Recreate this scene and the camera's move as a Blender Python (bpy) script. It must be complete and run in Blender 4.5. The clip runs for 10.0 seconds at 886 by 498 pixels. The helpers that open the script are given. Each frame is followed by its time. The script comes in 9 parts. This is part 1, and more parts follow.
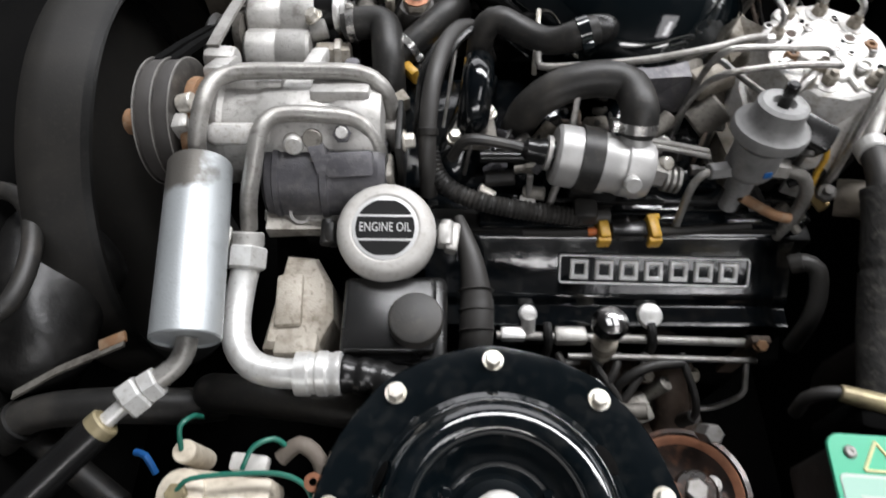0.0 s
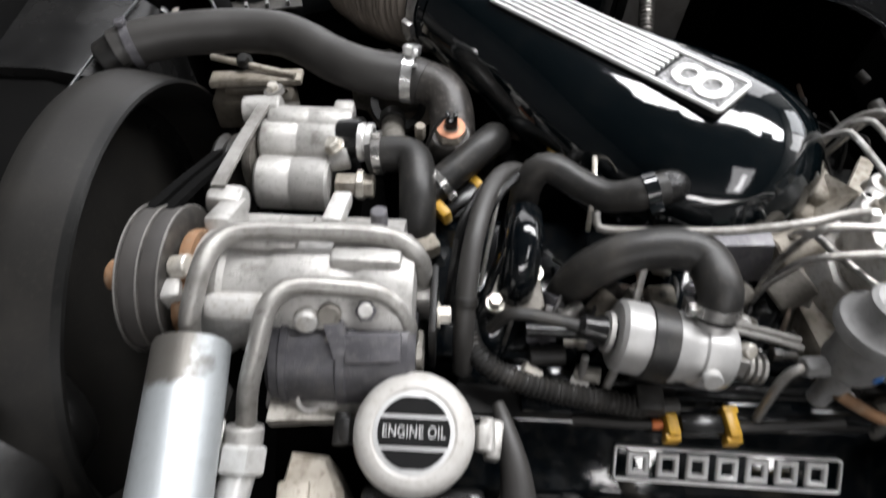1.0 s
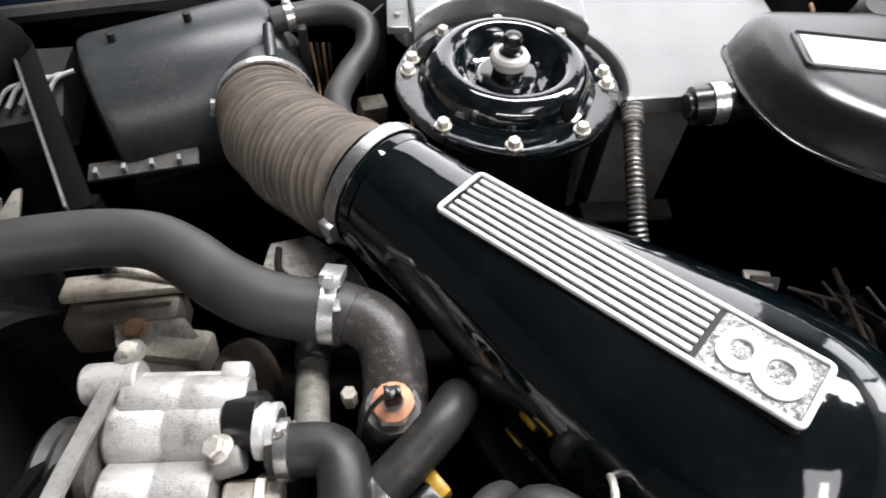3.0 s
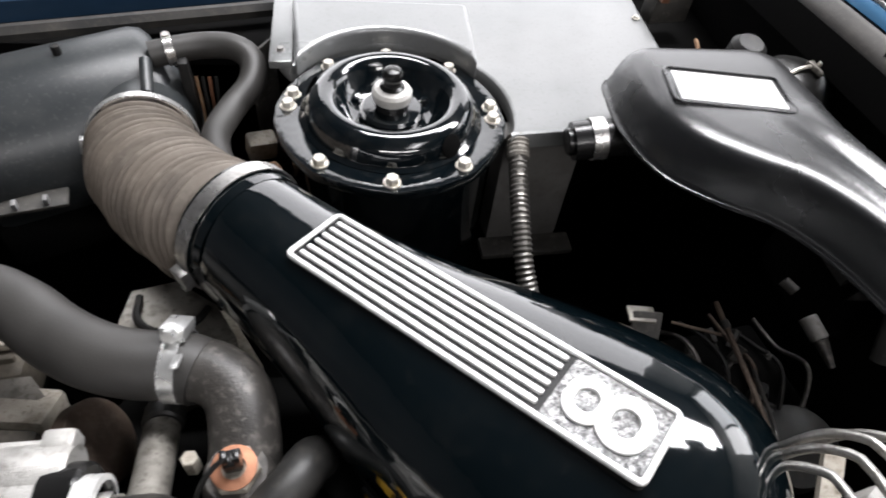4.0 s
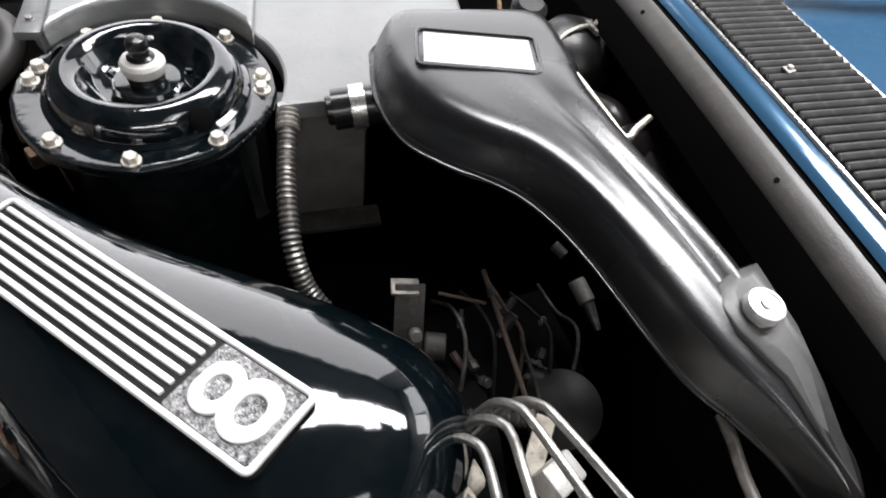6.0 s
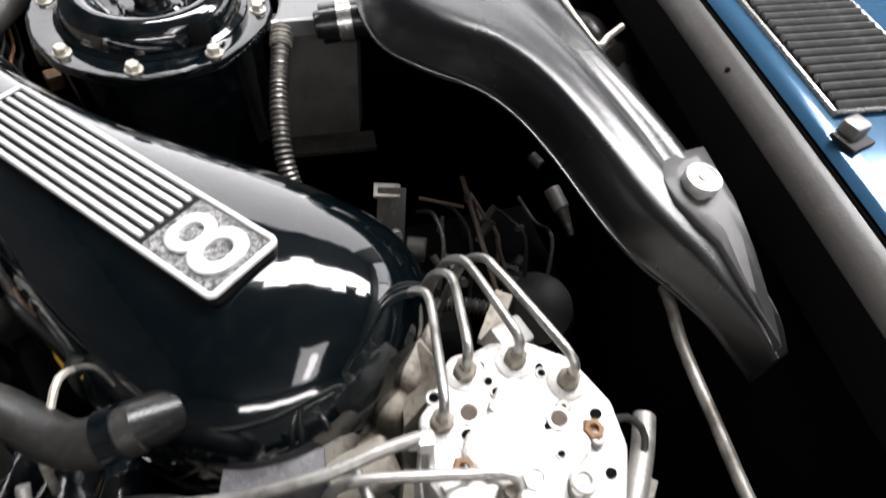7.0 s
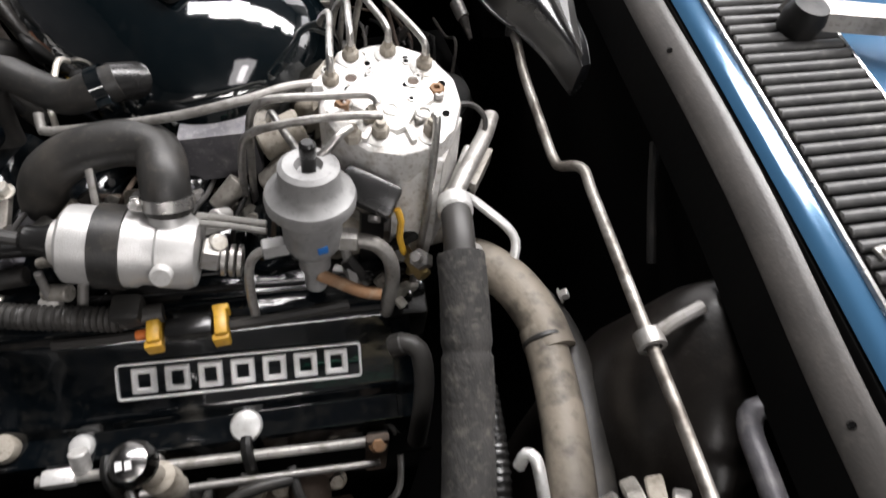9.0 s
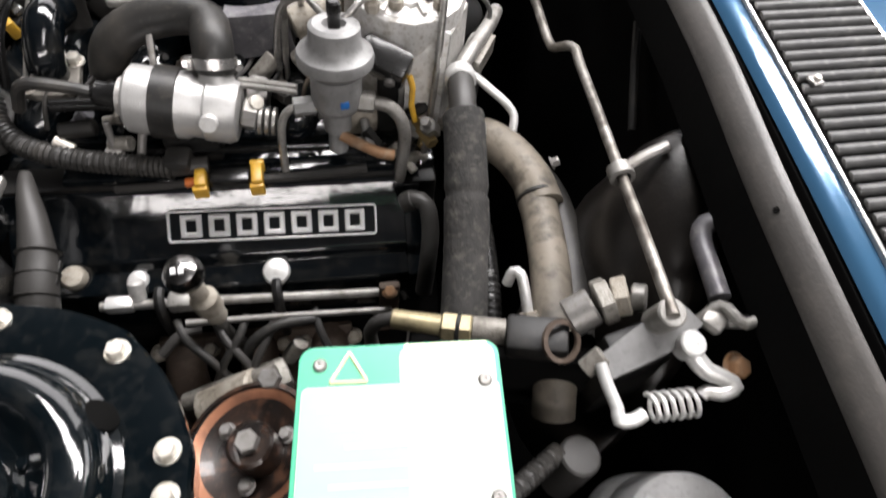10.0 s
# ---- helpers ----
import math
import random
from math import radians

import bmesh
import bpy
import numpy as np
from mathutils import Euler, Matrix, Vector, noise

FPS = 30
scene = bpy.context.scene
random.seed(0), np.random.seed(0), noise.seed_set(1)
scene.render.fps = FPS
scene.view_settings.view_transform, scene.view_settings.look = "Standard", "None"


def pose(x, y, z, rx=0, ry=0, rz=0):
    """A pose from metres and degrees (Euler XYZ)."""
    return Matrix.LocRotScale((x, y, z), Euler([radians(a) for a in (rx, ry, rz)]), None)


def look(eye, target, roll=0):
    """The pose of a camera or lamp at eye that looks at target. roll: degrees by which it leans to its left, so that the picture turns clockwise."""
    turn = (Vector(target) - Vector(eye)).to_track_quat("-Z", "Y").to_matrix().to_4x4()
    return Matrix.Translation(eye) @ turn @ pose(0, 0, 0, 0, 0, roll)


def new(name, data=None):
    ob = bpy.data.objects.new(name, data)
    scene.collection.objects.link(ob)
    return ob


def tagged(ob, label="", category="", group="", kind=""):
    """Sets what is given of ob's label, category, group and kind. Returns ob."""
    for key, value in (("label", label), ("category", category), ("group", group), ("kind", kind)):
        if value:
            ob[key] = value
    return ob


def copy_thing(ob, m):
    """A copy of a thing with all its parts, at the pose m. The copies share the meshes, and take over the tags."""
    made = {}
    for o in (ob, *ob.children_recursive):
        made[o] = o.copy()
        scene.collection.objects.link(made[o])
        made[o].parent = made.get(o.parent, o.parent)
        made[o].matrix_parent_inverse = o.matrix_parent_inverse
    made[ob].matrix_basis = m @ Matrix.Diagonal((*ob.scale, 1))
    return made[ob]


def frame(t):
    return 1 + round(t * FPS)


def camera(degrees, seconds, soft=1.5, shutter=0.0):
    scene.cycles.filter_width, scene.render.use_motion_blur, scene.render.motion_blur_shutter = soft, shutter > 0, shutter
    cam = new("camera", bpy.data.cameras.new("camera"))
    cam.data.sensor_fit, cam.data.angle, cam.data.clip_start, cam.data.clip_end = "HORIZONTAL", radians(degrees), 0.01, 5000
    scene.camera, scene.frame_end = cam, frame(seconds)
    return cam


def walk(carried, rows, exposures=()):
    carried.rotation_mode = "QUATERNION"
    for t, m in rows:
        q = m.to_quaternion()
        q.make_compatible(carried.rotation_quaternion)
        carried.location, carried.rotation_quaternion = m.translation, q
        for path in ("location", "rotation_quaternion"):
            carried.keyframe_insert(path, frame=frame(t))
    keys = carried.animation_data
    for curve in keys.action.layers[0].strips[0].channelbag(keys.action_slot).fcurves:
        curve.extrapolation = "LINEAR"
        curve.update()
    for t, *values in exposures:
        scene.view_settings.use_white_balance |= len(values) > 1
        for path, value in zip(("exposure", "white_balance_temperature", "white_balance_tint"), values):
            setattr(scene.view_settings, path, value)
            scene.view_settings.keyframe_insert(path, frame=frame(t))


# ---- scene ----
cam = camera(72.0, 10.0, soft=1.7, shutter=0.4)
PATH = [
    (0, (0.057, 0.154, 1.393), (0.03, 1.124, -0.356), -1.1),
    (0.5, (0.034, 0.21, 1.376), (-0.025, 1.238, -0.339), -1.0),
    (1, (0.018, 0.296, 1.368), (-0.001, 1.416, -0.289), 1.6),
    (1.5, (0.021, 0.403, 1.382), (-0.035, 1.585, -0.231), -1.1),
    (2, (0.011, 0.475, 1.366), (-0.027, 1.659, -0.244), -0.4),
    (2.2, (0.009, 0.513, 1.355), (0.007, 1.71, -0.247), 0.9),
    (3.3, (0.041, 0.577, 1.322), (0.222, 1.833, -0.224), 5.3),
    (3.5, (0.056, 0.584, 1.322), (0.278, 1.862, -0.2), 6.4),
    (4, (0.098, 0.59, 1.318), (0.378, 1.881, -0.184), 7.6),
    (4.5, (0.149, 0.599, 1.312), (0.528, 1.885, -0.173), 9.6),
    (5, (0.207, 0.603, 1.322), (0.628, 1.905, -0.136), 9.8),
    (5.2, (0.225, 0.6, 1.323), (0.679, 1.89, -0.136), 10.8),
    (6.3, (0.295, 0.558, 1.315), (0.702, 1.742, -0.245), 9.8),
    (6.5, (0.304, 0.54, 1.305), (0.684, 1.729, -0.258), 9.3),
    (7, (0.314, 0.494, 1.309), (0.646, 1.65, -0.29), 8.2),
    (7.5, (0.329, 0.42, 1.312), (0.611, 1.537, -0.322), 7.0),
    (8, (0.346, 0.362, 1.319), (0.669, 1.454, -0.325), 8.9),
    (8.5, (0.343, 0.299, 1.326), (0.706, 1.353, -0.335), 12.4),
    (9, (0.346, 0.236, 1.327), (0.719, 1.269, -0.345), 11.6),
    (9.5, (0.339, 0.167, 1.335), (0.672, 1.216, -0.335), 10.1),
    (10, (0.34, 0.099, 1.33), (0.636, 1.114, -0.367), 9.8),
]
walk(cam, [(t, look(eye, target, roll)) for t, eye, target, roll in PATH], [(0, -0.40, 6450, 12), (0.5, -0.22, 6480, 12), (1.0, -0.25, 6490, 12), (1.5, -0.12, 6500, 12), (2, 0.06, 6500, 13), (3.5, 0.02, 6500, 13), (5, -0.10, 6470, 13), (7, -0.12, 6580, 13), (8.2, -0.24, 6620, 14), (8.6, -0.20, 6640, 14), (9.5, 0.36, 6700, 14), (10, 0.20, 6700, 14)])

# ---- world and light ----
world = bpy.data.worlds.new("hall_air")
world.use_nodes = True
scene.world = world
wbg = world.node_tree.nodes["Background"]
wbg.inputs["Color"].default_value = (0.75, 0.85, 1.0, 1)
wbg.inputs["Strength"].default_value = 0.02


def area_lamp(name, m, sx, sy, watts, colour=(1, 1, 1)):
    data = bpy.data.lights.new(name, "AREA")
    data.shape, data.size, data.size_y, data.energy, data.color = "RECTANGLE", sx, sy, watts, colour
    ob = new(name, data)
    ob.matrix_world = m
    return ob


# two rows of roof lights, the lit far side of the hall, side openings and a window behind
for x, w, y, d in ((-0.35, 0.82, 2.75, 0.95), (0.50, 0.85, 2.62, 1.30), (1.37, 0.86, 2.80, 1.50), (2.26, 0.9, 2.62, 1.25), (3.14, 0.84, 2.52, 1.50), (4.10, 0.98, 2.76, 1.05), (5.06, 0.9, 2.60, 1.35), (5.95, 0.85, 2.70, 1.0)):
    area_lamp("roof_light", pose(x, y, 4.98), w, d, 94 * w * d, (0.98, 0.99, 1.0))
area_lamp("south_roof_light", pose(2.6, -2.6, 4.97), 0.5, 2.0, 30, (0.99, 0.99, 1.0))
# added wide dim lamp, a soft halo round the south roof light's reflection
area_lamp("south_roof_halo", pose(2.5, -2.5, 4.99), 1.7, 3.0, 60, (0.99, 0.99, 1.0))
# added lamp that makes the far wall read grey in reflections
area_lamp("far_wall_fill", pose(1.3, 5.93, 2.5, -90, 0, 0), 7.0, 4.4, 300, (0.97, 0.98, 1.0))
area_lamp("door_light", pose(6.78, 2.5, 2.3, 0, 90, 0), 3.6, 1.5, 90, (0.98, 0.99, 1.0))
area_lamp("door_light", pose(6.78, 4.55, 2.3, 0, 90, 0), 3.6, 2.3, 100, (0.94, 0.97, 1.0))
area_lamp("window_light", pose(0.9, -4.93, 4.15, 90, 0, 0), 5.6, 0.5, 150, (0.99, 0.98, 0.97))


# ---- materials ----
def material(name, colour, rough=0.5, metal=0.0, second=None, scale=30.0, amount=0.5, bump=0.1, grain=400.0,
             coat=0.0, rough_var=0.1, dirt=None, dirt_amount=0.0, spec=0.5, stretch=(1, 1, 1), dirt_from=0.5, dirt_to=0.72, speck=0.3, peel=0.0):
    """Two noises: a broad one for stains and wear, a fine one for grain; both also drive gloss and relief."""
    m = bpy.data.materials.new(name)
    m.use_nodes = True
    n, l = m.node_tree.nodes, m.node_tree.links
    b = n["Principled BSDF"]
    tc = n.new("ShaderNodeTexCoord")
    mp = n.new("ShaderNodeMapping")
    mp.inputs["Scale"].default_value = stretch
    l.new(tc.outputs["Object"], mp.inputs["Vector"])
    broad, fine = n.new("ShaderNodeTexNoise"), n.new("ShaderNodeTexNoise")
    for t, s, d in ((broad, scale, 6.0), (fine, grain, 3.0)):
        t.inputs["Scale"].default_value, t.inputs["Detail"].default_value = s, d
        l.new(mp.outputs["Vector"], t.inputs["Vector"])
    ramp = n.new("ShaderNodeValToRGB")
    ramp.color_ramp.elements[0].position, ramp.color_ramp.elements[1].position = 0.38, 0.66
    second = second or tuple(c * 0.6 for c in colour)
    ramp.color_ramp.elements[0].color = (*colour, 1)
    ramp.color_ramp.elements[1].color = tuple(a + (q - a) * amount for a, q in zip(colour, second)) + (1,)
    l.new(broad.outputs["Fac"], ramp.inputs["Fac"])
    out = ramp.outputs["Color"]
    if dirt:
        spots = n.new("ShaderNodeTexNoise")
        spots.inputs["Scale"].default_value, spots.inputs["Detail"].default_value = scale * 2.7, 8.0
        l.new(tc.outputs["Object"], spots.inputs["Vector"])
        edge = n.new("ShaderNodeMapRange")
        edge.inputs["From Min"].default_value, edge.inputs["From Max"].default_value = dirt_from, dirt_to
        edge.inputs["To Max"].default_value = dirt_amount
        l.new(spots.outputs["Fac"], edge.inputs["Value"])
        mix = n.new("ShaderNodeMix")
        mix.data_type = "RGBA"
        l.new(edge.outputs["Result"], mix.inputs["Factor"])
        l.new(out, mix.inputs["A"])
        mix.inputs["B"].default_value = (*dirt, 1)
        out = mix.outputs["Result"]
        # small grime specks
        tiny = n.new("ShaderNodeTexNoise")
        tiny.inputs["Scale"].default_value, tiny.inputs["Detail"].default_value = grain * 0.35, 5.0
        l.new(tc.outputs["Object"], tiny.inputs["Vector"])
        cut = n.new("ShaderNodeMapRange")
        cut.inputs["From Min"].default_value, cut.inputs["From Max"].default_value = 0.56, 0.68
        cut.inputs["To Max"].default_value = speck
        l.new(tiny.outputs["Fac"], cut.inputs["Value"])
        mix2 = n.new("ShaderNodeMix")
        mix2.data_type = "RGBA"
        l.new(cut.outputs["Result"], mix2.inputs["Factor"])
        l.new(out, mix2.inputs["A"])
        mix2.inputs["B"].default_value = (*dirt, 1)
        out = mix2.outputs["Result"]
    l.new(out, b.inputs["Base Color"])
    rr = n.new("ShaderNodeMapRange")
    rr.inputs["To Min"].default_value, rr.inputs["To Max"].default_value = max(0.02, rough - rough_var), min(1, rough + rough_var)
    l.new(broad.outputs["Fac"], rr.inputs["Value"])
    l.new(rr.outputs["Result"], b.inputs["Roughness"])
    b.inputs["Metallic"].default_value = metal
    b.inputs["Specular IOR Level"].default_value = spec
    if coat:
        b.inputs["Coat Weight"].default_value, b.inputs["Coat Roughness"].default_value = coat, 0.03
    if bump:
        bp = n.new("ShaderNodeBump")
        bp.inputs["Strength"].default_value, bp.inputs["Distance"].default_value = bump, 0.001
        l.new(fine.outputs["Fac"], bp.inputs["Height"])
        l.new(bp.outputs["Normal"], b.inputs["Normal"])
    if peel:
        # slow waviness of the paint, which bends its reflections
        slow = n.new("ShaderNodeTexNoise")
        slow.inputs["Scale"].default_value, slow.inputs["Detail"].default_value = 38.0, 2.0
        l.new(tc.outputs["Object"], slow.inputs["Vector"])
        wavy = n.new("ShaderNodeBump")
        wavy.inputs["Strength"].default_value, wavy.inputs["Distance"].default_value = peel, 0.001
        l.new(slow.outputs["Fac"], wavy.inputs["Height"])
        if bump:
            l.new(bp.outputs["Normal"], wavy.inputs["Normal"])
        l.new(wavy.outputs["Normal"], b.inputs["Normal"])
        if coat:
            l.new(wavy.outputs["Normal"], b.inputs["Coat Normal"])
    return m


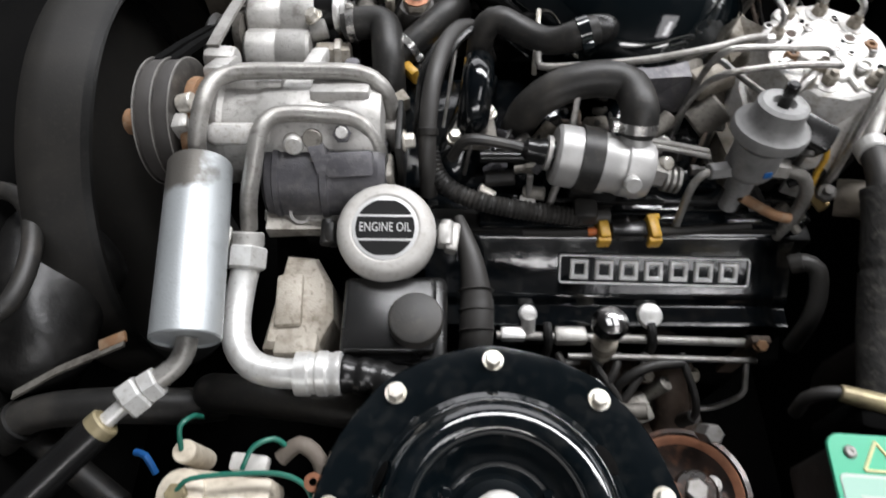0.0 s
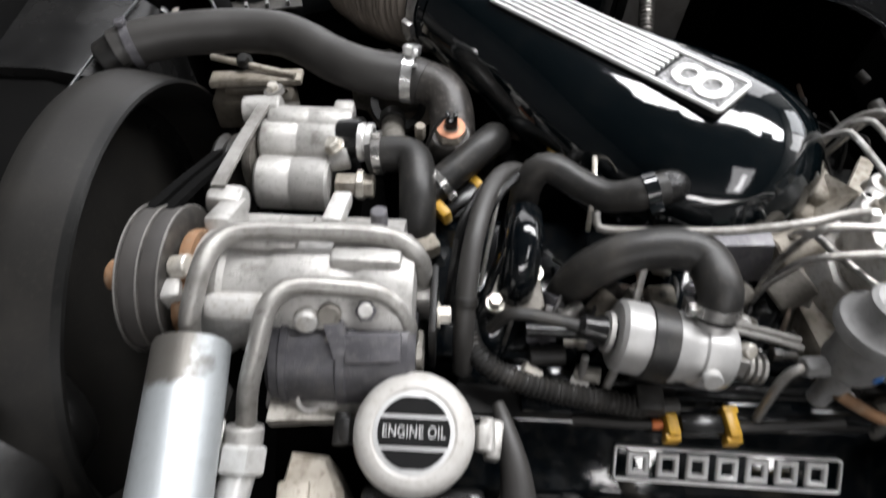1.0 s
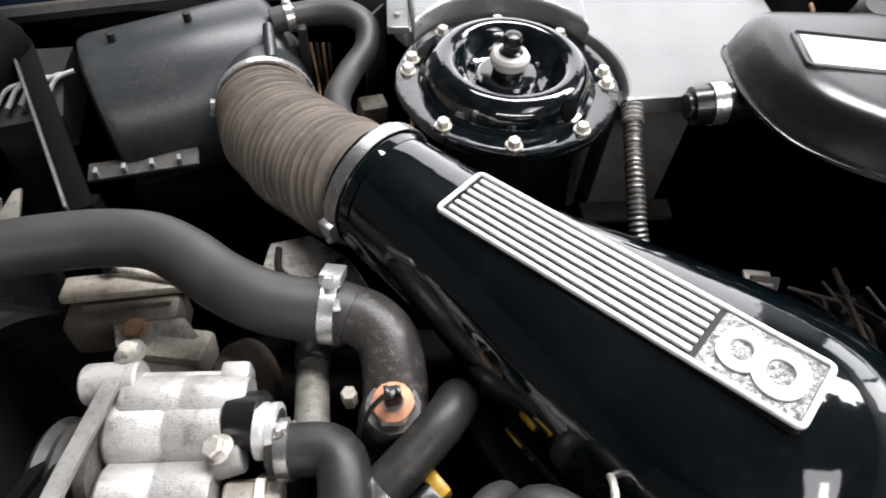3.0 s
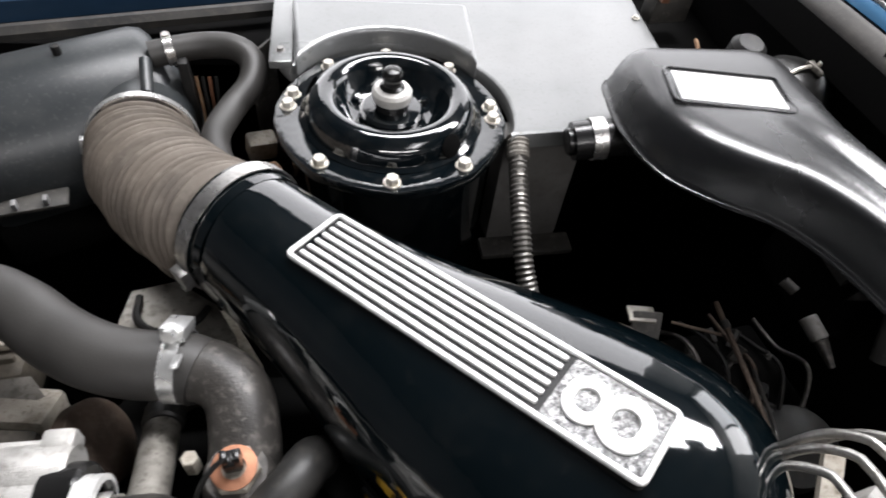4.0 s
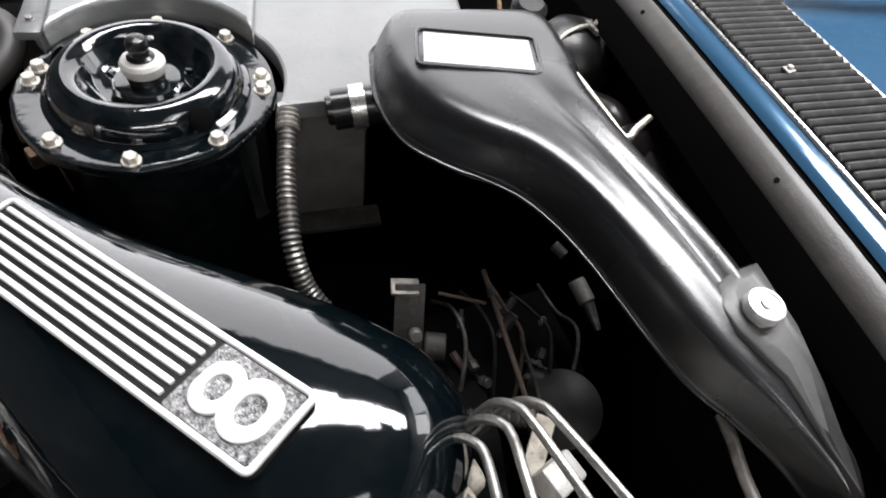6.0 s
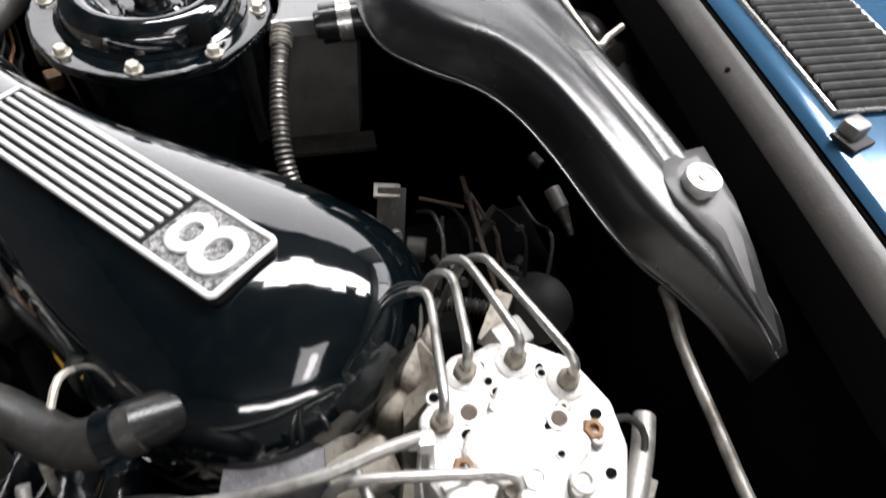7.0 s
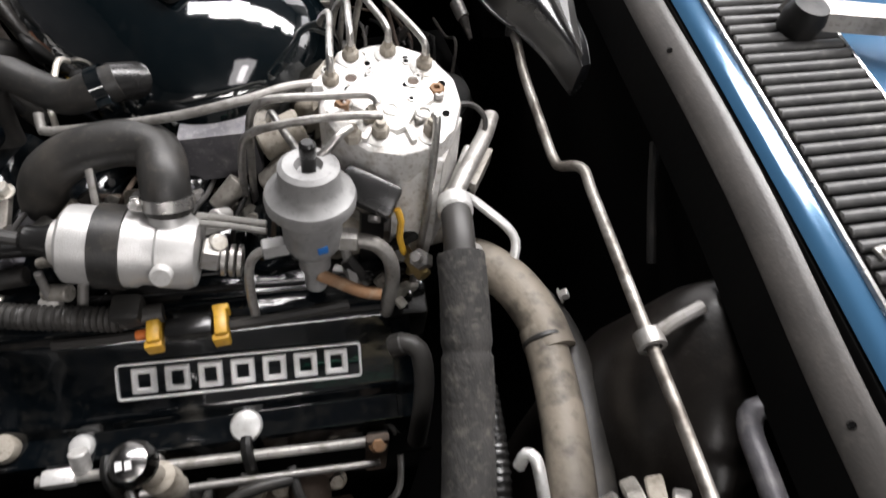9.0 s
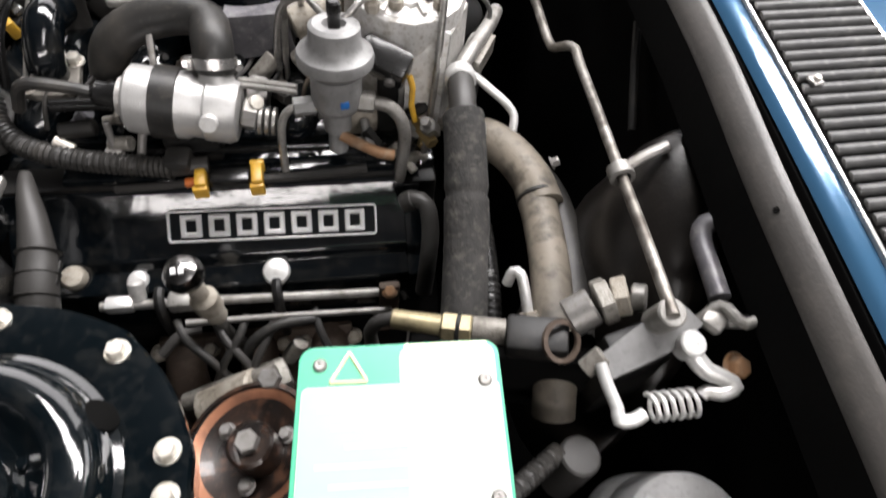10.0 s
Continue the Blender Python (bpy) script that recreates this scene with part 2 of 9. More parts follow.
M = {
    "gloss_black": material("gloss_black_paint", (0.0012, 0.0030, 0.0040), 0.08, 0, (0.0020, 0.0040, 0.0052), 9, 0.6, 0.02, 300, 1.0, 0.05, (0.02, 0.02, 0.019), 0.10, peel=0.3, speck=0.08),
    "tower_black": material("tower_black_paint", (0.0014, 0.0032, 0.0044), 0.10, 0, (0.004, 0.006, 0.0075), 22, 0.6, 0.05, 260, 0.9, 0.08, (0.03, 0.03, 0.028), 0.25, peel=0.4, speck=0.2),
    "engine_black": material("engine_black_paint", (0.0015, 0.0026, 0.0036), 0.12, 0, (0.0035, 0.005, 0.0065), 25, 0.7, 0.05, 350, 0.4, 0.07, (0.03, 0.028, 0.024), 0.3, peel=0.5, speck=0.25),
    "dull_black": material("dull_black", (0.006, 0.006, 0.006), 0.5, 0, (0.013, 0.0125, 0.0115), 20, 0.7, 0.2, 250, 0, 0.12, (0.035, 0.03, 0.025), 0.3, spec=0.35),
    # near-black with hardly any gloss, for tub, gutter, mounts and holes
    "deep_black": material("flat_near_black", (0.0025, 0.0025, 0.0025), 0.85, 0, (0.005, 0.0048, 0.0045), 14, 0.7, 0.2, 200, 0, 0.1, spec=0.06),
    "rubber": material("black_rubber", (0.017, 0.0168, 0.0162), 0.46, 0, (0.040, 0.0378, 0.0345), 14, 0.85, 0.14, 500, 0, 0.12, (0.075, 0.066, 0.056), 0.35, spec=0.42, dirt_from=0.52, dirt_to=0.70),
    "grey_rubber": material("grey_rubber", (0.040, 0.038, 0.0355), 0.5, 0, (0.024, 0.0225, 0.021), 22, 0.7, 0.12, 500, 0, 0.1),
    "dusty_rubber": material("dusty_rubber", (0.125, 0.103, 0.083), 0.72, 0, (0.07, 0.058, 0.048), 16, 0.8, 0.25, 420, 0, 0.1, (0.19, 0.165, 0.135), 0.5),
    "smooth_hose": material("smooth_black_hose", (0.008, 0.008, 0.008), 0.26, 0, (0.016, 0.0155, 0.015), 20, 0.5, 0.05, 300, 0, 0.1),
    "cast": material("cast_aluminium", (0.53, 0.52, 0.50), 0.42, 0.4, (0.38, 0.37, 0.35), 22, 0.9, 0.5, 700, 0, 0.12, (0.10, 0.088, 0.07), 0.55, dirt_from=0.54, dirt_to=0.72, speck=0.3, peel=0.5),
    "cast_dull": material("stained_cast_aluminium", (0.32, 0.305, 0.275), 0.55, 0.5, (0.18, 0.165, 0.145), 28, 0.9, 0.6, 600, 0, 0.12, (0.06, 0.05, 0.038), 0.7, speck=0.5),
    "cast_bright": material("bright_cast_aluminium", (0.76, 0.75, 0.73), 0.45, 0.45, (0.58, 0.57, 0.545), 40, 0.85, 0.6, 800, 0, 0.1, (0.26, 0.215, 0.15), 0.45, speck=0.4, peel=0.6),
    "cast_beige": material("oxidised_alloy", (0.42, 0.385, 0.33), 0.6, 0.2, (0.26, 0.23, 0.185), 24, 0.9, 0.6, 600, 0, 0.1, (0.10, 0.078, 0.052), 0.65, speck=0.5),
    "tube": material("aluminium_tube", (0.38, 0.37, 0.35), 0.4, 0.55, (0.22, 0.21, 0.195), 26, 0.9, 0.25, 900, 0, 0.12, (0.10, 0.09, 0.078), 0.55, speck=0.4),
    "tube_bright": material("bright_aluminium_tube", (0.78, 0.78, 0.76), 0.35, 0.5, (0.62, 0.61, 0.6), 30, 0.7, 0.12, 900, 0, 0.1, (0.3, 0.27, 0.23), 0.3),
    "pipe_steel": material("bare_steel_pipe", (0.50, 0.49, 0.47), 0.33, 0.85, (0.33, 0.32, 0.30), 34, 0.9, 0.2, 900, 0, 0.1, (0.10, 0.085, 0.07), 0.55, speck=0.4),
    "clamp_steel": material("worn_clamp_steel", (0.66, 0.65, 0.63), 0.28, 0.9, (0.42, 0.41, 0.4), 50, 0.8, 0.12, 900, 0, 0.1, (0.16, 0.14, 0.12), 0.45),
    # oily alloy; its dark tone also paints shade on the deepest fittings
    "oily": material("oily_and_shaded_alloy", (0.032, 0.03, 0.028), 0.4, 0.1, (0.055, 0.05, 0.045), 30, 0.8, 0.4, 500, 0, 0.12, (0.22, 0.2, 0.18), 0.4, dirt_from=0.56, dirt_to=0.72),
    "canister": material("spun_aluminium_canister", (0.50, 0.53, 0.545), 0.42, 0.55, (0.42, 0.445, 0.455), 9.0, 0.9, 0.2, 500, 0, 0.08, (0.22, 0.22, 0.21), 0.35, dirt_from=0.60, dirt_to=0.70, speck=0.16),
    "steel": material("dull_steel", (0.30, 0.29, 0.28), 0.42, 0.6, (0.2, 0.19, 0.175), 40, 0.8, 0.2, 900, 0, 0.12, (0.10, 0.085, 0.065), 0.45),
    "zinc": material("zinc_plated_steel", (0.76, 0.73, 0.67), 0.34, 0.5, (0.5, 0.46, 0.38), 60, 0.8, 0.15, 900, 0, 0.12, (0.25, 0.2, 0.13), 0.35),
    "clamp_bright": material("bright_clamp_band", (0.72, 0.72, 0.71), 0.28, 0.75, (0.58, 0.58, 0.57), 40, 0.6, 0.1, 900, 0, 0.08),
    "plaque": material("satin_aluminium_plaque", (0.86, 0.86, 0.85), 0.38, 0.35, (0.66, 0.66, 0.65), 60, 0.7, 0.3, 1200, 0, 0.1, stretch=(1, 1, 1)),
    "brushed": material("grained_metal_plaque_field", (0.42, 0.42, 0.42), 0.36, 0.9, (0.05, 0.05, 0.05), 300, 0.9, 0.9, 900, 0, 0.14, (0.01, 0.01, 0.01), 0.7, stretch=(1, 1, 1), dirt_from=0.48, dirt_to=0.6),
    "rust": material("rusty_steel", (0.28, 0.15, 0.075), 0.75, 0.1, (0.14, 0.085, 0.05), 40, 0.8, 0.4, 500, 0, 0.1, (0.36, 0.30, 0.22), 0.4),
    # a darker, less orange brown than rusty_steel
    "dark_brown": material("dark_brown_iron", (0.085, 0.058, 0.042), 0.7, 0.1, (0.05, 0.036, 0.028), 30, 0.8, 0.4, 500, 0, 0.1, (0.16, 0.13, 0.10), 0.4),
    "copper": material("copper", (0.34, 0.15, 0.085), 0.42, 0.6, (0.16, 0.075, 0.045), 50, 0.8, 0.2, 700, 0, 0.1),
    "brass": material("brass", (0.46, 0.34, 0.16), 0.42, 0.7, (0.3, 0.22, 0.11), 50, 0.8, 0.2, 700, 0, 0.1),
    "duct": material("grey_moulded_plastic", (0.0085, 0.0092, 0.0102), 0.27, 0, (0.0125, 0.013, 0.0138), 8, 0.6, 0.14, 700, 0, 0.05, (0.05, 0.048, 0.046), 0.18, spec=1.0, speck=0.15),
    "filter_box": material("dark_grey_plastic", (0.024, 0.0275, 0.0295), 0.36, 0, (0.036, 0.039, 0.041), 10, 0.7, 0.12, 600, 0, 0.08, (0.09, 0.09, 0.086), 0.22),
    "shroud": material("scuffed_grey_plastic", (0.0085, 0.0085, 0.008), 0.42, 0, (0.005, 0.005, 0.005), 7, 0.8, 0.1, 500, 0, 0.08, (0.022, 0.021, 0.019), 0.35, spec=0.35),
    # lighter copy of the shroud plastic, for its flare, barrel and back
    "shroud_inner": material("lighter_shroud_plastic", (0.016, 0.015, 0.0135), 0.5, 0, (0.010, 0.0095, 0.0085), 7, 0.8, 0.1, 500, 0, 0.08, (0.032, 0.029, 0.025), 0.35, spec=0.35),
    "comp_dark": material("dark_stained_alloy", (0.115, 0.112, 0.122), 0.42, 0.3, (0.06, 0.058, 0.064), 26, 0.85, 0.35, 600, 0, 0.12, (0.25, 0.24, 0.24), 0.4),
    "sheet": material("grey_painted_sheet", (0.20, 0.205, 0.205), 0.30, 0.25, (0.26, 0.26, 0.26), 7, 0.6, 0.08, 700, 0.2, 0.08, (0.14, 0.14, 0.135), 0.2),
    "inner_grey": material("grimy_grey_sheet", (0.042, 0.039, 0.035), 0.6, 0, (0.024, 0.022, 0.02), 14, 0.8, 0.2, 400, 0, 0.1, (0.15, 0.14, 0.12), 0.3),
    "heater_brown": material("dusty_brown_plastic", (0.013, 0.0108, 0.0094), 0.34, 0, (0.006, 0.0053, 0.0046), 9, 0.9, 0.2, 400, 0, 0.1, (0.035, 0.03, 0.026), 0.4, spec=0.45),
    "horn_brown": material("dark_copper_brown_paint", (0.010, 0.0075, 0.0065), 0.3, 0.3, (0.03, 0.017, 0.012), 30, 0.9, 0.2, 500, 0.3, 0.12, (0.12, 0.056, 0.032), 0.5, dirt_from=0.55, dirt_to=0.68),
    "seal": material("weathered_grey_seal", (0.068, 0.063, 0.059), 0.36, 0, (0.045, 0.042, 0.039), 16, 0.8, 0.2, 600, 0, 0.08, (0.11, 0.10, 0.09), 0.3),
    "blue": material("blue_metallic_paint", (0.048, 0.140, 0.255), 0.16, 0.3, (0.042, 0.124, 0.232), 30, 0.5, 0.02, 900, 1.0, 0.05, peel=0.15),
    "blue_dark": material("dark_blue_paint", (0.03, 0.065, 0.12), 0.2, 0.3, (0.025, 0.055, 0.1), 30, 0.5, 0.02, 900, 0.8, 0.05),
    "grille": material("black_grille_paint", (0.045, 0.045, 0.045), 0.42, 0, (0.06, 0.06, 0.058), 30, 0.6, 0.08, 500, 0, 0.1, (0.15, 0.15, 0.14), 0.25),
    "cap_grey": material("pale_grey_plastic", (0.56, 0.545, 0.52), 0.4, 0, (0.44, 0.425, 0.4), 24, 0.7, 0.1, 700, 0.1, 0.08, (0.26, 0.23, 0.19), 0.3),
    "reg_grey": material("grey_phosphated_steel", (0.31, 0.308, 0.305), 0.5, 0.3, (0.19, 0.188, 0.186), 30, 0.8, 0.15, 700, 0, 0.1, (0.12, 0.12, 0.12), 0.35),
    "label_black": material("black_printed_label", (0.004, 0.004, 0.004), 0.5, 0, (0.008, 0.008, 0.008), 50, 0.5, 0, 300, spec=0.25),
    "label_white": material("white_printed_label", (0.58, 0.58, 0.575), 0.3, 0, (0.52, 0.52, 0.515), 50, 0.5, 0, 300),
    "yellow": material("amber_yellow_plastic", (0.62, 0.36, 0.035), 0.4, 0, (0.45, 0.24, 0.03), 60, 0.7, 0.1, 700, 0, 0.1, (0.2, 0.12, 0.04), 0.3),
    "orange": material("orange_plastic", (0.62, 0.17, 0.04), 0.4, 0, (0.5, 0.13, 0.03), 60, 0.7, 0.1, 700),
    "olive": material("passivated_yellow_steel", (0.36, 0.305, 0.18), 0.45, 0.4, (0.22, 0.185, 0.12), 40, 0.8, 0.2, 700, 0, 0.1, (0.12, 0.1, 0.06), 0.4),
    "green_plate": material("green_printed_plate", (0.045, 0.40, 0.23), 0.4, 0, (0.04, 0.37, 0.21), 40, 0.5, 0.03, 500, 0, 0.06),
    "white_plate": material("white_print_and_glare", (0.52, 0.54, 0.51), 0.4, 0, (0.48, 0.51, 0.48), 40, 0.5, 0.03, 500, 0, 0.06),
    "amber_print": material("pale_amber_print", (0.72, 0.66, 0.36), 0.25, 0, (0.66, 0.6, 0.32), 40, 0.5, 0.03, 500, 0.5, 0.06),
    "white_print": material("faded_grey_green_print", (0.5, 0.58, 0.52), 0.25, 0, (0.6, 0.66, 0.6), 40, 0.5, 0.03, 500, 0.5, 0.06),
    "green_wire": material("green_wire_insulation", (0.012, 0.13, 0.09), 0.35, 0, (0.01, 0.1, 0.07), 60, 0.6, 0.05, 500),
    "blue_plastic": material("blue_plastic", (0.02, 0.14, 0.42), 0.4, 0, (0.02, 0.1, 0.32), 60, 0.6, 0.05, 500),
    "cream": material("cream_plastic", (0.62, 0.56, 0.46), 0.45, 0, (0.48, 0.42, 0.33), 40, 0.8, 0.15, 600, 0, 0.1, (0.25, 0.2, 0.14), 0.4),
    "foam": material("foam_pipe_lagging", (0.017, 0.0165, 0.0155), 0.9, 0, (0.034, 0.032, 0.030), 70, 0.9, 1.0, 260, 0, 0.05, (0.075, 0.070, 0.060), 0.5, stretch=(1, 0.45, 1), dirt_from=0.55, dirt_to=0.70, speck=0.6),
    "beige_hose": material("dusty_beige_hose", (0.225, 0.195, 0.155), 0.6, 0, (0.075, 0.064, 0.05), 13, 0.95, 0.3, 320, 0, 0.1, (0.03, 0.026, 0.021), 0.75, dirt_from=0.53, dirt_to=0.66),
    "pulley_grey": material("dusty_pulley_steel", (0.055, 0.051, 0.047), 0.5, 0.25, (0.030, 0.028, 0.026), 30, 0.9, 0.2, 500, 0, 0.1, (0.14, 0.13, 0.115), 0.5),
    "sleeve": material("ribbed_steel_sleeve", (0.30, 0.29, 0.27), 0.36, 0.8, (0.17, 0.16, 0.15), 40, 0.9, 0.15, 700, 0, 0.1, (0.07, 0.06, 0.05), 0.5),
    "valve_silver": material("matte_silver_alloy", (0.50, 0.495, 0.485), 0.40, 0.4, (0.42, 0.415, 0.405), 20, 0.8, 0.25, 700, 0, 0.08, (0.2, 0.18, 0.15), 0.25, dirt_from=0.6, dirt_to=0.8, speck=0.12),
    "body_dark": material("dark_stained_casting", (0.075, 0.073, 0.08), 0.38, 0.2, (0.035, 0.034, 0.038), 30, 0.9, 0.4, 600, 0, 0.12, (0.15, 0.145, 0.14), 0.4, speck=0.2),
    "belt_dark": material("worn_dark_belt", (0.052, 0.048, 0.045), 0.6, 0, (0.036, 0.033, 0.031), 40, 0.8, 0.2, 600, 0, 0.08),
    "ball_chrome": material("dulled_chrome", (0.30, 0.295, 0.29), 0.22, 1.0, (0.20, 0.195, 0.19), 40, 0.8, 0.1, 700, 0, 0.08, (0.10, 0.09, 0.08), 0.4),
    "bulge_grey": material("scuffed_dusty_plastic", (0.010, 0.0098, 0.0094), 0.36, 0, (0.006, 0.0058, 0.0056), 16, 0.9, 0.3, 300, 0, 0.16, (0.028, 0.0265, 0.0245), 0.35, peel=0.9),
    "rod_steel": material("stained_steel_rod", (0.34, 0.325, 0.30), 0.42, 0.6, (0.17, 0.155, 0.135), 18, 0.95, 0.2, 700, 0, 0.1, (0.055, 0.045, 0.036), 0.8, stretch=(1, 1, 1), dirt_from=0.46, dirt_to=0.62),
    "pale_green": material("pale_green_print_and_glare", (0.30, 0.50, 0.41), 0.4, 0, (0.33, 0.53, 0.44), 40, 0.5, 0.03, 500, 0, 0.06),
    "apron_grey": material("dusty_grey_apron", (0.13, 0.125, 0.12), 0.5, 0.1, (0.09, 0.086, 0.08), 12, 0.8, 0.15, 400, 0, 0.1, (0.05, 0.046, 0.04), 0.5),
    "pad_grey": material("worn_grey_pad", (0.075, 0.074, 0.072), 0.4, 0, (0.055, 0.054, 0.052), 30, 0.8, 0.15, 600, 0, 0.1, (0.03, 0.029, 0.028), 0.3, spec=0.6),
    # darker and browner than the other castings, for those behind the pump
    "deep_cast": material("dark_brown_casting", (0.11, 0.095, 0.075), 0.6, 0.1, (0.055, 0.047, 0.037), 22, 0.9, 0.5, 500, 0, 0.1, (0.03, 0.025, 0.019), 0.65),
    "concrete": material("sealed_concrete", (0.17, 0.17, 0.165), 0.5, 0, (0.13, 0.13, 0.125), 2, 0.8, 0.1, 60),
    "plaster": material("pale_hall_wall", (0.14, 0.14, 0.137), 0.8, 0, (0.11, 0.11, 0.107), 1.5, 0.7, 0.1, 80),
    "hall_ceiling": material("dark_hall_ceiling", (0.055, 0.055, 0.058), 0.8, 0, (0.035, 0.035, 0.038), 1.5, 0.7, 0.1, 80),
}


# ---- mesh helpers ----
BASE = {}


def thing(name, label, category, base, group=""):
    ob = new(name)
    ob.empty_display_size = 0.02
    ob.location = base
    BASE[ob] = Vector(base)
    return tagged(ob, label, category, group)


def finish(name, bm, mat, sharp=35):
    bm.normal_update()
    lim = radians(sharp)
    for e in bm.edges:
        e.smooth = not (len(e.link_faces) == 2 and e.calc_face_angle(0) > lim)
    for f in bm.faces:
        f.smooth = not (f.material_index or len(f.verts) > 6)
        f.material_index = 0
    me = bpy.data.meshes.new(name)
    bm.to_mesh(me)
    bm.free()
    me.materials.append(M[mat])
    return me


def part(name, bm, mat, parent, label="", sharp=35):
    """Links a bmesh, made in world metres, as one mesh under a thing or a part."""
    base = BASE[parent]
    bmesh.ops.translate(bm, verts=bm.verts, vec=-base)
    ob = new(name, finish(name, bm, mat, sharp))
    ob.parent = parent
    BASE[ob] = base
    return tagged(ob, label)


def single(name, bm, mat, label, category, base=(0, 0, 0), group="", kind="", sharp=35):
    """A thing or a piece of the setting that is one mesh."""
    bmesh.ops.translate(bm, verts=bm.verts, vec=-Vector(base))
    ob = new(name, finish(name, bm, mat, sharp))
    ob.location = base
    BASE[ob] = Vector(base)
    return tagged(ob, label, category, group, kind)


def at(name, me, m, parent, label=""):
    """One more part on shared mesh data, at the world pose m."""
    ob = new(name, me)
    ob.parent = parent
    ob.matrix_basis = Matrix.Translation(-BASE[parent]) @ m
    BASE[ob] = BASE[parent]
    return tagged(ob, label)


def B():
    return bmesh.new()


def axis_pose(p, axis):
    return Matrix.Translation(p) @ Vector(axis).to_track_quat("Z", "Y").to_matrix().to_4x4()


def box(bm, c, size, rot=(0, 0, 0), bevel=0.0, segs=2):
    r = bmesh.ops.create_cube(bm, size=1)
    vs = r["verts"]
    if bevel:
        bmesh.ops.scale(bm, vec=size, verts=vs)
        es = list({e for v in vs for e in v.link_edges})
        main = list({f for v in vs for f in v.link_faces})
        g = bmesh.ops.bevel(bm, geom=es, offset=bevel, segments=segs, profile=0.5, affect="EDGES")
        for f in main:
            if f.is_valid:
                f.material_index = 1
        for f in g["faces"]:
            f.material_index = 0
        vs = list({v for f in g["faces"] for v in f.verts} | {v for v in vs if v.is_valid})
    else:
        bmesh.ops.scale(bm, vec=size, verts=vs)
    m = pose(*c, *rot)
    for v in vs:
        v.co = m @ v.co
    return bm


def lathe(bm, prof, p=(0, 0, 0), axis=(0, 0, 1), seg=32, wave=None):
    """Turns a profile of (radius, height) about an axis through p."""
    m = axis_pose(p, axis)
    rings = []
    for r, h in prof:
        if r < 1e-5:
            rings.append([bm.verts.new(m @ Vector((0, 0, h)))])
        else:
            ring = []
            for k in range(seg):
                a = 2 * math.pi * k / seg
                q = r * (wave(a) if wave else 1)
                ring.append(bm.verts.new(m @ Vector((q * math.cos(a), q * math.sin(a), h))))
            rings.append(ring)
    for a, b in zip(rings, rings[1:]):
        if len(a) == 1 and len(b) == 1:
            continue
        for k in range(seg):
            j = (k + 1) % seg
            if len(a) == 1:
                bm.faces.new((a[0], b[j], b[k]))
            elif len(b) == 1:
                bm.faces.new((a[k], a[j], b[0]))
            else:
                bm.faces.new((a[k], a[j], b[j], b[k]))
    bmesh.ops.recalc_face_normals(bm, faces=bm.faces)
    return bm


def rod(bm, a, b, r, r2=None, seg=16, bevel=0.0):
    a, b = Vector(a), Vector(b)
    L = (b - a).length
    r2 = r if r2 is None else r2
    e = bevel or min(r, L) * 0.12
    return lathe(bm, [(0, 0), (r - e, 0), (r, e), (r2, L - e), (r2 - e, L), (0, L)], a, b - a, seg)


def spline(pts, step=0.006):
    """Points along a Catmull-Rom curve through pts."""
    p = [Vector(q) for q in pts]
    p = [p[0] * 2 - p[1]] + p + [p[-1] * 2 - p[-2]]
    out = []
    for k in range(1, len(p) - 2):
        n = max(2, int((p[k + 1] - p[k]).length / step))
        for i in range(n):
            t = i / n
            a, b, c, d = p[k - 1], p[k], p[k + 1], p[k + 2]
            out.append(0.5 * (2 * b + (c - a) * t + (2 * a - 5 * b + 4 * c - d) * t * t + (3 * b - a - 3 * c + d) * t ** 3))
    out.append(p[-2])
    return out


def tube(bm, pts, r, seg=14, step=0.006, ring=None, smooth=True):
    """A pipe swept along pts; r: a radius, or a function of (0..1, metres along)."""
    line = spline(pts, step) if smooth else [Vector(q) for q in pts]
    far = [0.0]
    for a, b in zip(line, line[1:]):
        far.append(far[-1] + (b - a).length)
    t0 = (line[1] - line[0]).normalized()
    nrm = t0.orthogonal().normalized()
    rings = []
    for k, q in enumerate(line):
        t = (line[min(k + 1, len(line) - 1)] - line[max(k - 1, 0)]).normalized()
        nrm = (nrm - t * nrm.dot(t)).normalized()
        bi = t.cross(nrm)
        rad = r(far[k] / far[-1], far[k]) if callable(r) else r
        rings.append([bm.verts.new(q + (nrm * math.cos(2 * math.pi * i / seg) + bi * math.sin(2 * math.pi * i / seg)) * rad) for i in range(seg)])
    for a, b in zip(rings, rings[1:]):
        for i in range(seg):
            j = (i + 1) % seg
            bm.faces.new((a[i], a[j], b[j], b[i]))
    bm.faces.new(rings[0][::-1])
    bm.faces.new(rings[-1])
    return bm


def ribbed(r, pitch, depth):
    return lambda f, s: r + depth * math.sin(2 * math.pi * s / pitch)


def prism(bm, outline, z0, z1, bevel=0.0, segs=2):
    """A flat outline of (x, y) raised from z0 to z1."""
    vs = [bm.verts.new((x, y, z0)) for x, y in outline]
    f = bm.faces.new(vs)
    g = bmesh.ops.extrude_face_region(bm, geom=[f])
    top = [v for v in g["geom"] if isinstance(v, bmesh.types.BMVert)]
    bmesh.ops.translate(bm, verts=top, vec=(0, 0, z1 - z0))
    bmesh.ops.recalc_face_normals(bm, faces=bm.faces)
    if bevel:
        tops = set(top)
        es = [e for e in bm.edges if e.verts[0] in tops or e.verts[1] in tops]
        bmesh.ops.bevel(bm, geom=es, offset=bevel, segments=segs, profile=0.5, affect="EDGES")
    return bm


